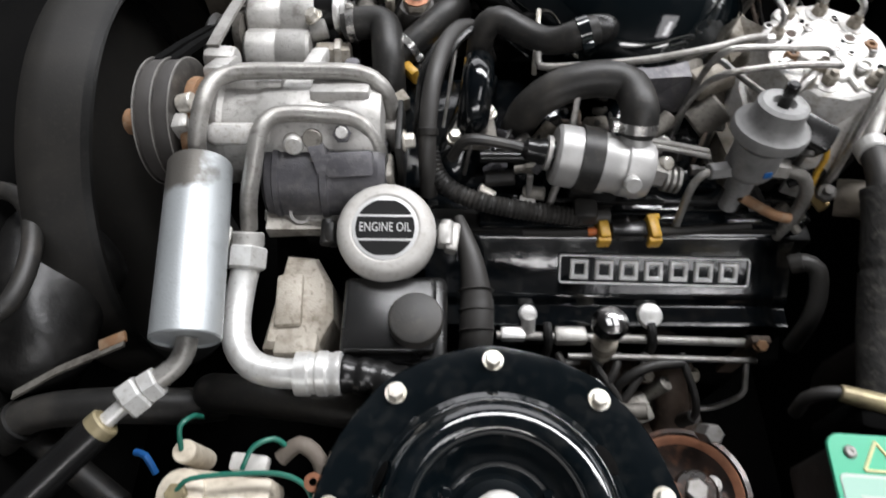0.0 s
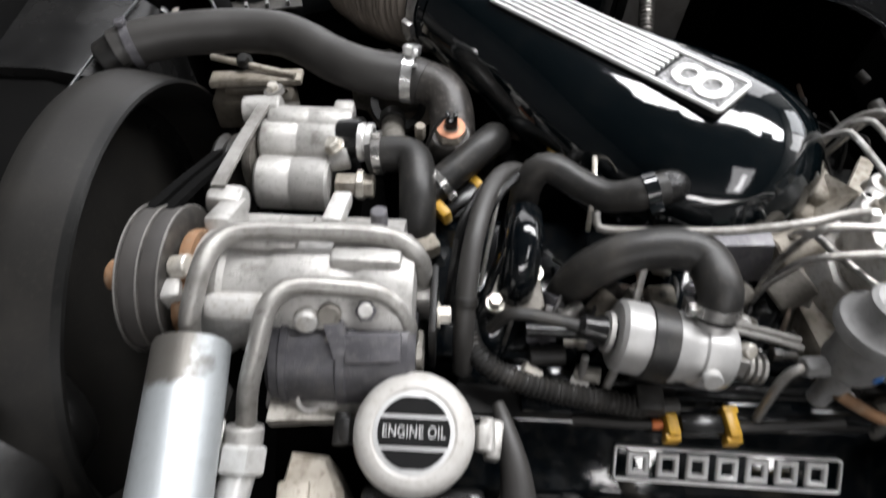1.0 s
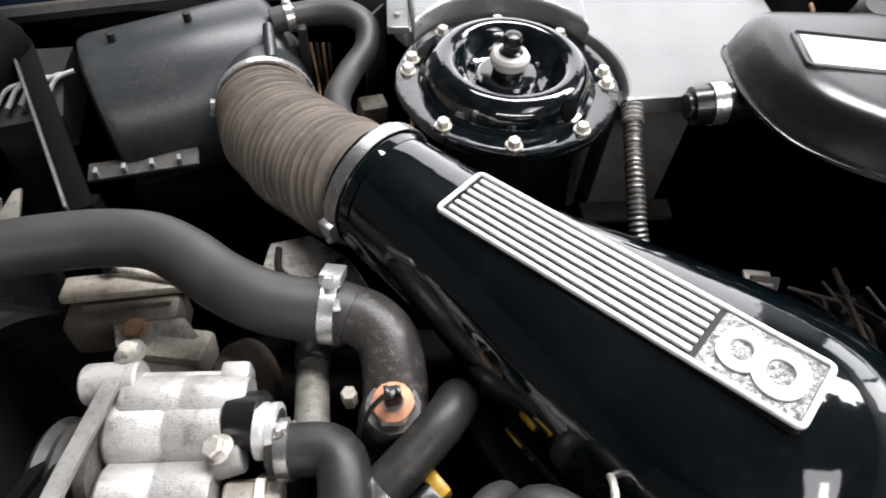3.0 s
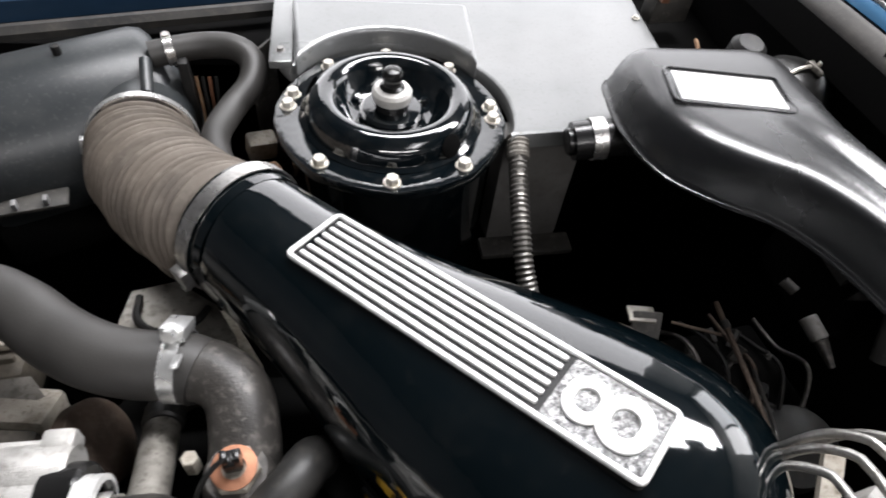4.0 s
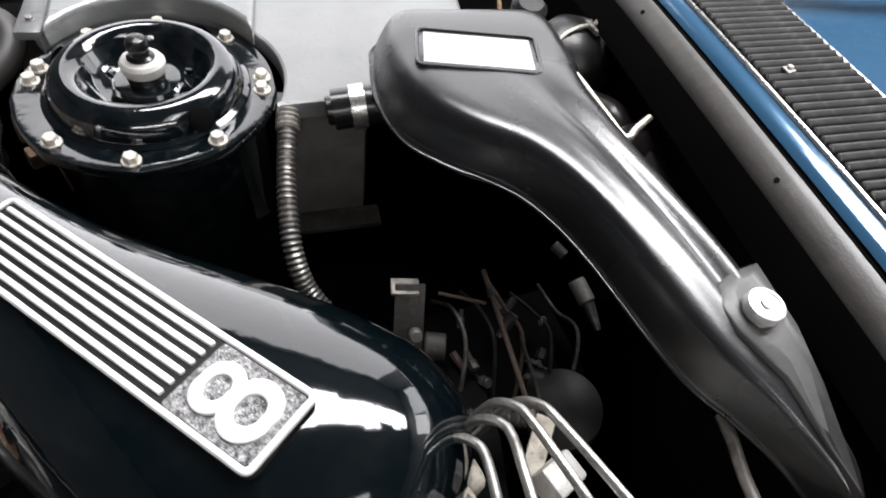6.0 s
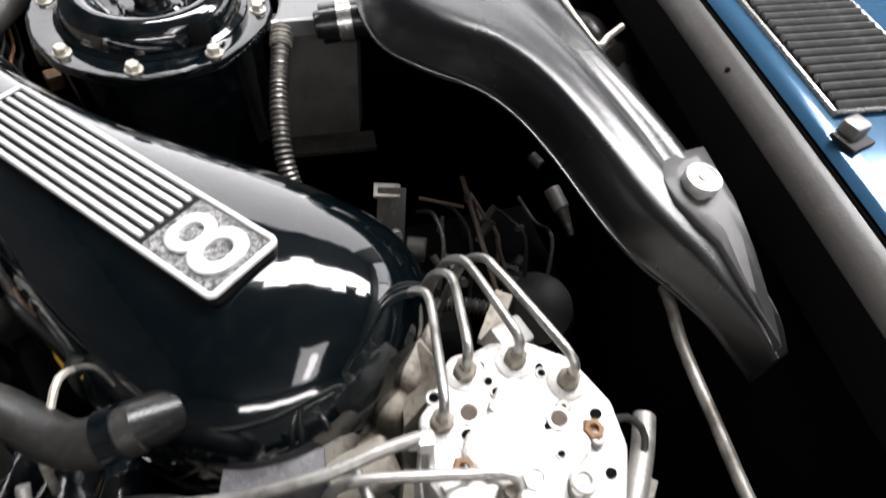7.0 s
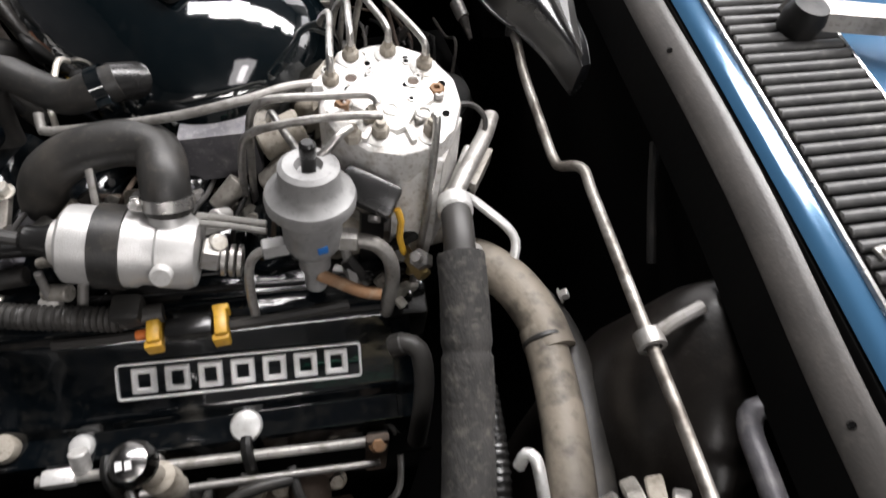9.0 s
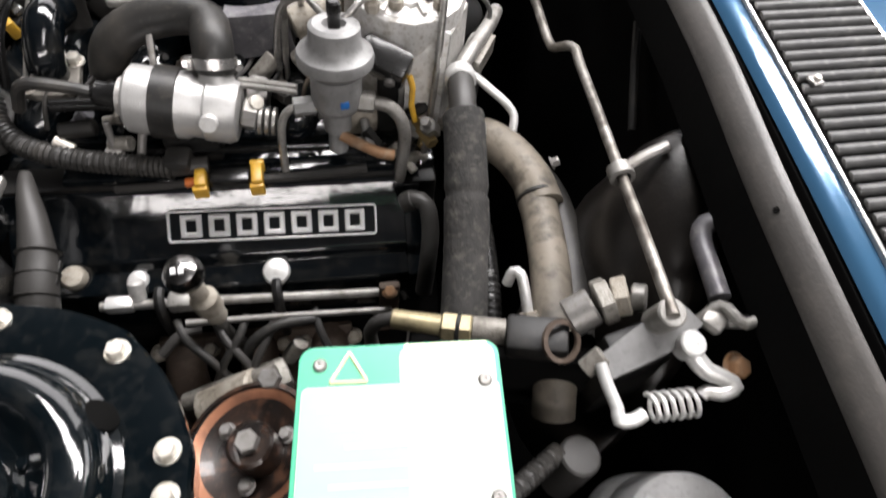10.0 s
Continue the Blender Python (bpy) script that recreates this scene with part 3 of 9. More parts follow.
def profile_x(bm, yz, x0, x1, n=2):
    """An open or closed outline of (y, z) drawn out along x, closed at both ends."""
    rings = []
    for k in range(n):
        x = x0 + (x1 - x0) * k / (n - 1)
        rings.append([bm.verts.new((x, y, z)) for y, z in yz])
    m = len(yz)
    for a, b in zip(rings, rings[1:]):
        for i in range(m):
            j = (i + 1) % m
            bm.faces.new((a[i], a[j], b[j], b[i]))
    bm.faces.new(rings[0])
    bm.faces.new(rings[-1])
    bmesh.ops.recalc_face_normals(bm, faces=bm.faces)
    return bm


def loft(bm, rings, close=True):
    vs = [[bm.verts.new(p) for p in r] for r in rings]
    n = len(vs[0])
    for a, b in zip(vs, vs[1:]):
        for i in range(n):
            j = (i + 1) % n
            bm.faces.new((a[i], a[j], b[j], b[i]))
    if close:
        bm.faces.new(vs[0])
        bm.faces.new(vs[-1])
    bmesh.ops.recalc_face_normals(bm, faces=bm.faces)
    return bm


def hexhead(r, h, washer=1.35):
    """A hexagon bolt head with its washer, standing on z = 0."""
    bm = B()
    w = r * washer
    lathe(bm, [(0, 0), (w, 0), (w, h * 0.16), (w * 0.96, h * 0.2), (0, h * 0.2)], seg=18)
    lathe(bm, [(r, h * 0.2), (r, h * 0.85), (r * 0.86, h), (r * 0.3, h * 1.02), (0, h * 1.02)], seg=6)
    return bm


BOLT = {}


def bolt(p, axis, r, h, parent, mat="zinc", name="bolt", turn=0.0):
    key = (round(r, 4), round(h, 4), mat)
    if key not in BOLT:
        BOLT[key] = finish("bolt", hexhead(r, h), mat, 25)
    return at(name, BOLT[key], axis_pose(p, axis) @ pose(0, 0, 0, 0, 0, turn), parent)


def worm_clamp(name, p, axis, r, width, parent, mat="zinc", screw=90.0, screw_size=0.006):
    """A hose clamp: the band round the hose and its screw housing."""
    band = part(name, lathe(B(), [(r, -width / 2), (r + 0.0014, -width / 2), (r + 0.0014, width / 2), (r, width / 2)], p, axis, 36), mat, parent)
    m = axis_pose(p, axis) @ pose(0, 0, 0, 0, 0, screw)
    bm = B()
    s = screw_size
    box(bm, m @ Vector((r + s * 0.45, 0, 0)), (s * 1.1, s * 2.6, s * 1.9), [math.degrees(v) for v in m.to_euler()], 0.0006)
    rod(bm, m @ Vector((r + s * 0.6, s * 1.3, 0)), m @ Vector((r + s * 0.6, s * 2.0, 0)), s * 0.62, seg=6)
    part("clamp_screw", bm, mat, band)
    return band


def union_nut(p, axis, r, h, parent, mat="cast_beige", name="union_nut"):
    bm = B()
    lathe(bm, [(0, 0), (r, 0), (r, h * 0.75), (r * 0.85, h * 0.85), (r * 0.62, h * 0.9), (r * 0.58, h * 1.3), (0, h * 1.3)], p, axis, 6)
    return part(name, bm, mat, parent)


def end_stain(m, p, reach, colour, strength):
    """A soft-edged stain in a material round one point of its object's space."""
    n, l = m.node_tree.nodes, m.node_tree.links
    b = n["Principled BSDF"]
    old = b.inputs["Base Color"].links[0].from_socket
    tc = n.new("ShaderNodeTexCoord")
    noise = n.new("ShaderNodeTexNoise")
    noise.inputs["Scale"].default_value, noise.inputs["Detail"].default_value = 45, 6
    l.new(tc.outputs["Object"], noise.inputs["Vector"])
    far = n.new("ShaderNodeVectorMath")
    far.operation = "DISTANCE"
    far.inputs[1].default_value = p
    l.new(tc.outputs["Object"], far.inputs[0])
    add = n.new("ShaderNodeMath")
    add.operation = "MULTIPLY_ADD"
    add.inputs[1].default_value = reach * 1.4
    l.new(noise.outputs["Fac"], add.inputs[0])
    l.new(far.outputs["Value"], add.inputs[2])
    rng = n.new("ShaderNodeMapRange")
    rng.inputs["From Min"].default_value, rng.inputs["From Max"].default_value = reach * 1.75, reach * 1.45
    rng.inputs["To Max"].default_value = strength
    l.new(add.outputs[0], rng.inputs["Value"])
    mix = n.new("ShaderNodeMix")
    mix.data_type = "RGBA"
    l.new(rng.outputs["Result"], mix.inputs["Factor"])
    l.new(old, mix.inputs["A"])
    mix.inputs["B"].default_value = (*colour, 1)
    l.new(mix.outputs["Result"], b.inputs["Base Color"])


# ---- hall and engine bay: the large structure ----
def slab(name, c, size, mat, label="", bevel=0.0):
    bm = box(B(), c, size, bevel=bevel)
    return single(name, bm, mat, label, "", kind="structure")


slab("floor", (0.5, 0.5, -0.05), (13, 11.4, 0.1), "concrete", "grey sealed concrete hall floor")
slab("ceiling", (0.5, 0.5, 5.12), (13, 11.4, 0.2), "hall_ceiling", "dark hall ceiling with a roof light")
# unseen wall, dark so that glossy sides facing it stay black
slab("wall_west", (-5.9, 0.5, 2.51), (0.2, 11.4, 5.02), "hall_ceiling", "unseen hall wall made dark to keep reflections black")
bm = B()
box(bm, (6.9, -1.725, 2.51), (0.2, 6.95, 5.02))
box(bm, (6.9, 5.95, 2.51), (0.2, 0.5, 5.02))
box(bm, (6.9, 3.725, 0.25), (0.2, 3.95, 0.5))
box(bm, (6.9, 3.725, 4.56), (0.2, 3.95, 0.92))
single("wall_east", bm, "plaster", "pale plastered hall wall with a tall glazed opening", "", kind="structure")
# the two long walls, with the openings of their windows
bm = B()
box(bm, (-4.0, 6.1, 2.51), (3.6, 0.2, 5.02))
box(bm, (5.8, 6.1, 2.51), (2.0, 0.2, 5.02))
box(bm, (1.3, 6.1, 0.15), (7.0, 0.2, 0.3))
box(bm, (1.3, 6.1, 4.89), (7.0, 0.2, 0.26))
single("wall_north", bm, "plaster", "unseen pale hall wall with an opening behind the added fill lamp", "", kind="structure")
bm = B()
box(bm, (-3.85, -5.1, 2.51), (3.9, 0.2, 5.02))
box(bm, (5.25, -5.1, 2.51), (3.1, 0.2, 5.02))
box(bm, (0.9, -5.1, 1.85), (5.6, 0.2, 3.7))
box(bm, (0.9, -5.1, 4.81), (5.6, 0.2, 0.42))
single("wall_south", bm, "plaster", "pale plastered hall wall with a window opening", "", kind="structure")
for nm, x, y, z, w, h in (("window_1", 1.3, 6.1, 2.53, 7.0, 4.46), ("window_2", 0.9, -5.1, 4.15, 5.6, 0.9)):
    bm = B()
    for k in range(5):
        box(bm, (x - w / 2 + w * k / 4, y, z), (0.06, 0.08, h))
    for dz in (-h / 2 + 0.03, h * 0.155, h / 2 - 0.03):
        box(bm, (x, y, z + dz), (w, 0.07, 0.06))
    single(nm, bm, "dull_black", "dark metal window frame in the hall wall", "", kind="structure")

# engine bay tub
slab("bay_floor", (0.06, 0.73, 0.26), (1.16, 1.6, 0.04), "deep_black", "near-black engine bay floor")
slab("wall_bulkhead", (0.645, 0.73, 0.49), (0.05, 1.7, 0.98), "deep_black", "near-black engine bulkhead")
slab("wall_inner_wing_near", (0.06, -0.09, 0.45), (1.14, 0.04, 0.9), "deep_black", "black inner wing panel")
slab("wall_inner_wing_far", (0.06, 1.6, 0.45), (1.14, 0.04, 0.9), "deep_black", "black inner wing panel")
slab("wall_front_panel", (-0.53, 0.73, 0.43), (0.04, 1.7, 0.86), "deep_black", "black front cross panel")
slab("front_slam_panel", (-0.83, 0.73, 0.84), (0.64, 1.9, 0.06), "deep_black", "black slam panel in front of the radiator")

# engine block: the dark mass that carries the rest
bm = B()
profile_x(bm, [(0.40, 0.28), (0.40, 0.66), (0.385, 0.70), (0.385, 0.72), (0.50, 0.80), (0.56, 0.81), (0.62, 0.78), (0.70, 0.78), (0.76, 0.81), (0.82, 0.80), (0.94, 0.70), (0.94, 0.28)], -0.14, 0.43)
single("engine_block", bm, "deep_black", "near-black engine block between the cylinder banks", "engine block", (0.14, 0.66, 0.28))


# ---- scuttle, cowl and grilles ----
def sx(y):
    return 0.6055 - 0.012 * (y - 0.5) ** 2


def sz(y):
    return 1.05 - 0.05 * (y - 0.7) ** 2


def seal_shift(y):
    """The seal swings in and out a little between the bay and the cowl."""
    a, b = (min(1.0, max(0.0, q)) for q in ((y - 0.28) / 0.17, (y - 0.50) / 0.12))
    return 0.004 + 0.0065 * a * a * (3 - 2 * a) - 0.0025 * b * b * (3 - 2 * b)


def along_scuttle(prof, y0, y1, n=40, shift=None):
    """Draws a section of (x, z) offsets along the curve of the scuttle."""
    rings = []
    for k in range(n):
        y = y0 + (y1 - y0) * k / (n - 1)
        d = shift(y) if shift else 0.0
        rings.append([(sx(y) + dx + d, y, sz(y) + dz) for dx, dz in prof])
    return loft(B(), rings)


single("scuttle_seal", along_scuttle([(-0.0085, -0.019), (-0.0078, -0.013), (-0.0050, -0.0080), (-0.001, -0.0045), (0.003, -0.0012), (0.0062, 0.0008), (0.0086, 0.0010), (0.0104, -0.0006), (0.0114, -0.0035), (0.0118, -0.008), (0.0118, -0.03), (0.0, -0.05)], -0.1, 1.6, 70, seal_shift),
       "seal", "weathered grey rubber seal along the scuttle edge", "", kind="structure")
# near-black strip under the seal
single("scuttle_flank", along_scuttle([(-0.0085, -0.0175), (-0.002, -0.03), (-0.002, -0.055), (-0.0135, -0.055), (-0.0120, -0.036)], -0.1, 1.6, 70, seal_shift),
       "deep_black", "near-black scuttle flank below the seal", "", kind="structure")
# near-black lip that covers the cowl's steep edge
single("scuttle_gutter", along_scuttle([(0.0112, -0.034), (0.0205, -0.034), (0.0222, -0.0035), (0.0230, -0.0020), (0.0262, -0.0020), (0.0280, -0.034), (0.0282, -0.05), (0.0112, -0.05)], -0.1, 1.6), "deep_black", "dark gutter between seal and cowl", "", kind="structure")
cowl = thing("cowl_panel", "blue metallic painted cowl panel below the windscreen with two black grilles", "car panel", (0.68, 0.7, 1.0))
part("panel", along_scuttle([(0.0310, -0.045), (0.0285, -0.0075), (0.0262, -0.0012), (0.0242, 0.0003), (0.0268, 0.0042), (0.031, 0.0073), (0.038, 0.009), (0.13, 0.013), (0.20, 0.02), (0.45, 0.06), (0.45, 0.03), (0.13, -0.015), (0.04, -0.03)], -0.1, 1.62), "blue", cowl)
for y0, y1, pitch in ((0.06, 0.612, 0.0104), (0.757, 1.30, 0.0094)):
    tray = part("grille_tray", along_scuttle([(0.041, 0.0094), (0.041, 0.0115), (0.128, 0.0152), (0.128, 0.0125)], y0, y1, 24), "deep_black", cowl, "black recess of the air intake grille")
    part("grille_trim", along_scuttle([(0.0385, 0.0095), (0.0388, 0.0125), (0.0402, 0.0134), (0.0416, 0.0125), (0.042, 0.0095)], y0, y1, 24), "clamp_steel", tray, "thin bright trim")
    part("grille_trim", along_scuttle([(0.128, 0.013), (0.1282, 0.0166), (0.1295, 0.0175), (0.1308, 0.0166), (0.131, 0.013)], y0, y1, 24), "clamp_steel", tray, "thin bright trim")
    for ye in (y0, y1):
        bm = B()
        tube(bm, [(sx(ye) + 0.039, ye, sz(ye) + 0.0125), (sx(ye) + 0.085, ye, sz(ye) + 0.0145), (sx(ye) + 0.1295, ye, sz(ye) + 0.0163)], 0.0017, 8, 0.02)
        part("grille_trim", bm, "clamp_steel", tray, "thin bright trim")
    # slats lie across, each a leaning blade
    blade = loft(B(), [[(x, pitch * v, z) for v, z in ((-0.37, 0.0), (-0.3, 0.0026), (0.016, 0.0042), (0.28, 0.003), (0.21, 0.001), (-0.16, 0.0))] for x in (-0.041, 0.041)])
    me = finish("slat", blade, "grille", 50)
    n = int((y1 - y0) / pitch)
    for k in range(n):
        y = y0 + 0.006 + k * pitch
        at("slat", me, pose(sx(y) + 0.0845, y, sz(y) + 0.0138, 0, -2.4, 0), tray)

for y, x, z in ((0.738, 0.643, 1.062), (0.633, 0.646, 1.062)):
    nz = thing("washer_nozzle", "small grey windscreen washer nozzle standing on the blue cowl", "washer nozzle", (x, y, z - 0.004))
    part("body", box(B(), (x, y, z + 0.004), (0.016, 0.014, 0.012), (0, 0, 20), 0.003), "steel", nz)
    part("foot", box(B(), (x, y - 0.004, z - 0.0015), (0.022, 0.02, 0.004), (0, 0, 20), 0.0015), "dull_black", nz)
clip = thing("grille_clip", "small bright clip on the intake grille", "clip", (0.657, 0.372, 1.056))
part("plate", box(B(), (0.657, 0.370, 1.0625), (0.009, 0.009, 0.003), (0, 0, 12), 0.001), "steel", clip)
part("screw", rod(B(), (0.657, 0.370, 1.063), (0.657, 0.370, 1.0665), 0.0024), "zinc", clip)
clip = copy_thing(clip, pose(0.668, 0.93, 1.058))

# drain holes: short dark grommets in the seal
for y in (0.286, 0.568, 0.829, 1.06):
    g = single("grommet", lathe(B(), [(0, 0.0006), (0.0016, 0.0006), (0.0020, 0.001), (0.0023, 0.0)], (sx(y) + seal_shift(y) - 0.0030, y, sz(y) - 0.0062), (-0.62, 0, 0.78), 14), "deep_black", "dark drain hole grommet in the seal", "grommet", group="grommets")

# wiper arms on the cowl
wiper = thing("wiper_arm", "black windscreen wiper arm lying over the cowl", "wiper", (0.76, 1.02, 1.07))
part("arm", loft(B(), [[(x, y - w, z), (x, y + w, z), (x, y + w * 0.7, z + 0.012), (x, y - w * 0.7, z + 0.012)] for x, y, z, w in ((0.685, 1.075, 1.068, 0.014), (0.72, 1.06, 1.075, 0.014), (0.85, 1.02, 1.10, 0.009), (0.95, 0.99, 1.12, 0.007))]), "dull_black", wiper)
part("spindle_cap", lathe(B(), [(0.017, -0.012), (0.018, 0), (0.014, 0.01), (0, 0.013)], (0.70, 1.07, 1.076), (0, 0, 1), 20), "dull_black", wiper)
wiper = thing("wiper_arm", "bright and black windscreen wiper arm over the intake grille", "wiper", (0.76, 0.56, 1.07))
part("arm", loft(B(), [[(x, y - w, z), (x, y + w, z), (x, y + w * 0.7, z + 0.012), (x, y - w * 0.7, z + 0.012)] for x, y, z, w in ((0.69, 0.565, 1.072, 0.012), (0.73, 0.55, 1.078, 0.012), (0.85, 0.50, 1.10, 0.009), (0.95, 0.46, 1.12, 0.007))]), "tube", wiper)
part("spindle_cap", lathe(B(), [(0.015, -0.012), (0.016, 0), (0.013, 0.009), (0, 0.012)], (0.70, 0.56, 1.078), (0, 0, 1), 20), "dull_black", wiper)


# ---- suspension towers ----
def tower(c, z, bolts, flange, label, dome=0.0925, last=52, reach=0.0):
    x0, y0 = c
    t = thing("suspension_tower", label, "suspension tower", (x0, y0, 0.3), "suspension towers")
    part("tower_tube", lathe(B(), [(flange * 0.9, 0), (flange * 0.9, z - 0.316), (flange * 0.92, z - 0.306), (0, z - 0.306)], (x0, y0, 0.3), seg=56), "tower_black", t)
    br = flange - 0.0145
    angles = [radians(a) for a in bolts]

    def lobes(a):
        near = min(abs(math.atan2(math.sin(a - b), math.cos(a - b))) for b in angles)
        return 1 + 0.016 * math.exp(-(near / 0.10) ** 2)

    rim = part("flange", lathe(B(), [(flange * 0.985, -0.008), (flange * 0.985, -0.001), (flange * 0.972, 0.0015), (dome + 0.005, 0.0018), (dome + 0.002, 0.0), (dome + 0.002, -0.008)], (x0, y0, z - 0.002), seg=112, wave=lobes), "tower_black", t)
    cup = part("dome", lathe(B(), [(dome + 0.004, 0.0), (dome - 0.001, 0.003), (dome - 0.004, 0.014), (dome - 0.009, 0.022), (dome - 0.016, 0.027), (dome - 0.023, 0.0285), (dome - 0.030, 0.026), (dome - 0.035, 0.019),
                                   (dome - 0.040, 0.008), (0.045, 0.001), (0.040, -0.002), (0.0, -0.002)], (x0, y0, z), seg=72), "tower_black", t)
    # no openings: near-black discs paint the dark inside the access holes
    for a in (-52, 160, last):
        q = Vector((math.cos(radians(a)), math.sin(radians(a)), 0))
        low = reach if a == last else 0.0
        n = (q * 0.94 + Vector((0, 0, 0.34 + 60 * low))).normalized()
        part("hole", lathe(B(), [(0, 0.0012), (0.0105, 0.0012), (0.0125, 0.0)], Vector((x0, y0, z + 0.0125 - 0.8 * low)) + q * (dome - 0.0032 + 0.5 * low), n, 20, wave=lambda b: 1.0), "deep_black", cup, "dark round access hole")
    part("boss", lathe(B(), [(0.034, -0.003), (0.034, 0.005), (0.031, 0.008), (0.022, 0.009), (0.0, 0.009)], (x0, y0, z), seg=36), "tower_black", t)
    for a in (30, 150, 270):
        q = Vector((math.cos(radians(a)), math.sin(radians(a)), 0)) * 0.043
        bolt(Vector((x0, y0, z - 0.001)) + q, (0, 0, 1), 0.0042, 0.005, t, "tower_black", "inner_bolt")
    st = part("stud", lathe(B(), [(0.0175, 0.006), (0.0175, 0.019), (0.013, 0.02), (0.013, 0.034), (0.0095, 0.036), (0.0092, 0.041), (0.0105, 0.043), (0.0105, 0.049), (0.0085, 0.053), (0.004, 0.055), (0, 0.055)], (x0, y0, z), seg=28), "smooth_hose", t, "black damper stud with a rubber cap")
    part("bush", lathe(B(), [(0.015, 0.018), (0.0195, 0.0185), (0.021, 0.022), (0.021, 0.028), (0.0185, 0.0315), (0.013, 0.033)], (x0, y0, z), seg=32), "cap_grey", st, "pale rubber bush")
    for a in bolts:
        bolt((x0 + br * math.cos(radians(a)), y0 + br * math.sin(radians(a)), z - 0.0006), (0, 0, 1), 0.0066, 0.0085, t, "zinc", turn=a * 1.7)
    return t


tower((0.139, 1.128), 0.918, (-93, -52, -133, -6, 5, 174, 163, 128, 49, 90), 0.1235, "gloss black suspension tower cover with zinc bolts beside the grey sheet")
tower((0.0915, 0.1925), 0.913, (90, 129, 48, 9, -4, 175, 187, 232, 272, 310), 0.1385, "gloss black suspension tower cover with zinc bolts before the engine", dome=0.094, last=29, reach=0.006)

# ---- far inner wing: grey sheet with the pocket round the tower ----
wing = thing("wing_sheet", "grey painted inner wing sheet with a pocket round the tower", "car panel", (0.22, 1.3, 0.9))
outline = [(0.012, 1.382), (0.015, 1.225)]
for k in range(19):
    a = radians(146 - k * 9.3)
    outline.append((0.139 + 0.131 * math.cos(a), 1.128 + 0.131 * math.sin(a)))
outline += [(0.264, 1.083), (0.300, 1.087), (0.345, 1.092), (0.40, 1.10), (0.486, 1.12), (0.491, 1.25), (0.497, 1.447)]
part("sheet", prism(B(), outline, 0.905, 0.924, 0.004), "sheet", wing)
arch = []
for k in range(15):
    a = radians(152 - k * 8.86)
    arch.append((0.139 + 0.139 * math.cos(a) * 0.83, 1.135 + 0.125 * math.sin(a)))
part("pocket_rim", prism(B(), [(0.028, 1.33), *arch, (0.246, 1.325)], 0.918, 0.942, 0.006, 3), "sheet", wing, "raised pressing behind the tower")
part("flange_strip", box(B(), (0.0185, 1.292, 0.927), (0.026, 0.18, 0.010), (0, 0, 1), 0.002), "sheet", wing)
for y in (1.225, 1.358):
    bolt((0.019, y, 0.932), (0, 0, 1), 0.004, 0.004, wing, "steel", "rivet")
part("side_apron", prism(B(), [(0.258, 1.13), (0.262, 1.098), (0.352, 1.104), (0.358, 1.13)], 0.745, 0.904), "apron_grey", wing, "dull grey apron below the sheet")
part("apron_lip", box(B(), (0.312, 1.088, 0.741), (0.12, 0.03, 0.010), (6, 0, 3), 0.003), "inner_grey", wing, "grimy lip at the apron's foot")
for k in range(4):
    bolt((0.481, 1.16 + 0.085 * k, 0.925), (0, 0, 1), 0.004, 0.004, wing, "zinc", "rivet")


def wing_y(x):
    """The far wing's edge bends in towards the nose."""
    return 1.456 + (0.25 * x if x < 0 else 0.02 * x)


def along_wing(prof, x0, x1, n=30):
    return loft(B(), [[(x, wing_y(x) + dy, 0.905 + dz) for dy, dz in prof] for x in [x0 + (x1 - x0) * k / (n - 1) for k in range(n)]])


single("far_wing_edge", along_wing([(0.0, -0.03), (0.0, -0.003), (0.003, 0.001), (0.010, 0.003), (0.06, 0.007), (0.12, 0.004), (0.14, -0.01), (0.14, -0.03)], -0.60, 0.66), "blue_dark", "dark blue wing edge beyond the engine bay", "", kind="structure")
single("wing_gutter_seal", along_wing([(-0.050, -0.030), (-0.052, -0.020), (-0.046, -0.012), (-0.038, -0.012), (-0.032, -0.020), (-0.034, -0.030)], -0.58, 0.0), "rubber", "black rubber seal along the wing gutter", "", kind="structure")
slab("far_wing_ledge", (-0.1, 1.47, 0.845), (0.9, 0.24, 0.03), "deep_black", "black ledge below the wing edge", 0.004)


# ---- intake plenum with its plaque ----
C0, U, V = Vector((0.015, 0.945, 0.0)), Vector((0.713, -0.701, 0)), Vector((0.701, 0.713, 0))


def on_plenum(s, w, z):
    return C0 + U * s + V * w + Vector((0, 0, z))


STATIONS = [(-0.012, 0.0545, 0.979, 0.871, 0.0), (0.0, 0.0575, 0.982, 0.868, 0.0), (0.05, 0.0615, 0.9825, 0.866, 0.0), (0.10, 0.068, 0.985, 0.864, 0.0), (0.15, 0.079, 0.989, 0.862, 0.001), (0.20, 0.092, 0.9945, 0.861, 0.003),
            (0.25, 0.103, 0.9995, 0.861, 0.006), (0.29, 0.110, 1.0025, 0.862, 0.009), (0.32, 0.1125, 1.004, 0.864, 0.011), (0.35, 0.1125, 1.003, 0.867, 0.013), (0.376, 0.106, 0.998, 0.870, 0.015), (0.398, 0.095, 0.989, 0.875, 0.016),
            (0.415, 0.079, 0.977, 0.881, 0.016), (0.4275, 0.060, 0.964, 0.887, 0.016), (0.435, 0.040, 0.951, 0.893, 0.016), (0.438, 0.018, 0.94, 0.899, 0.016)]


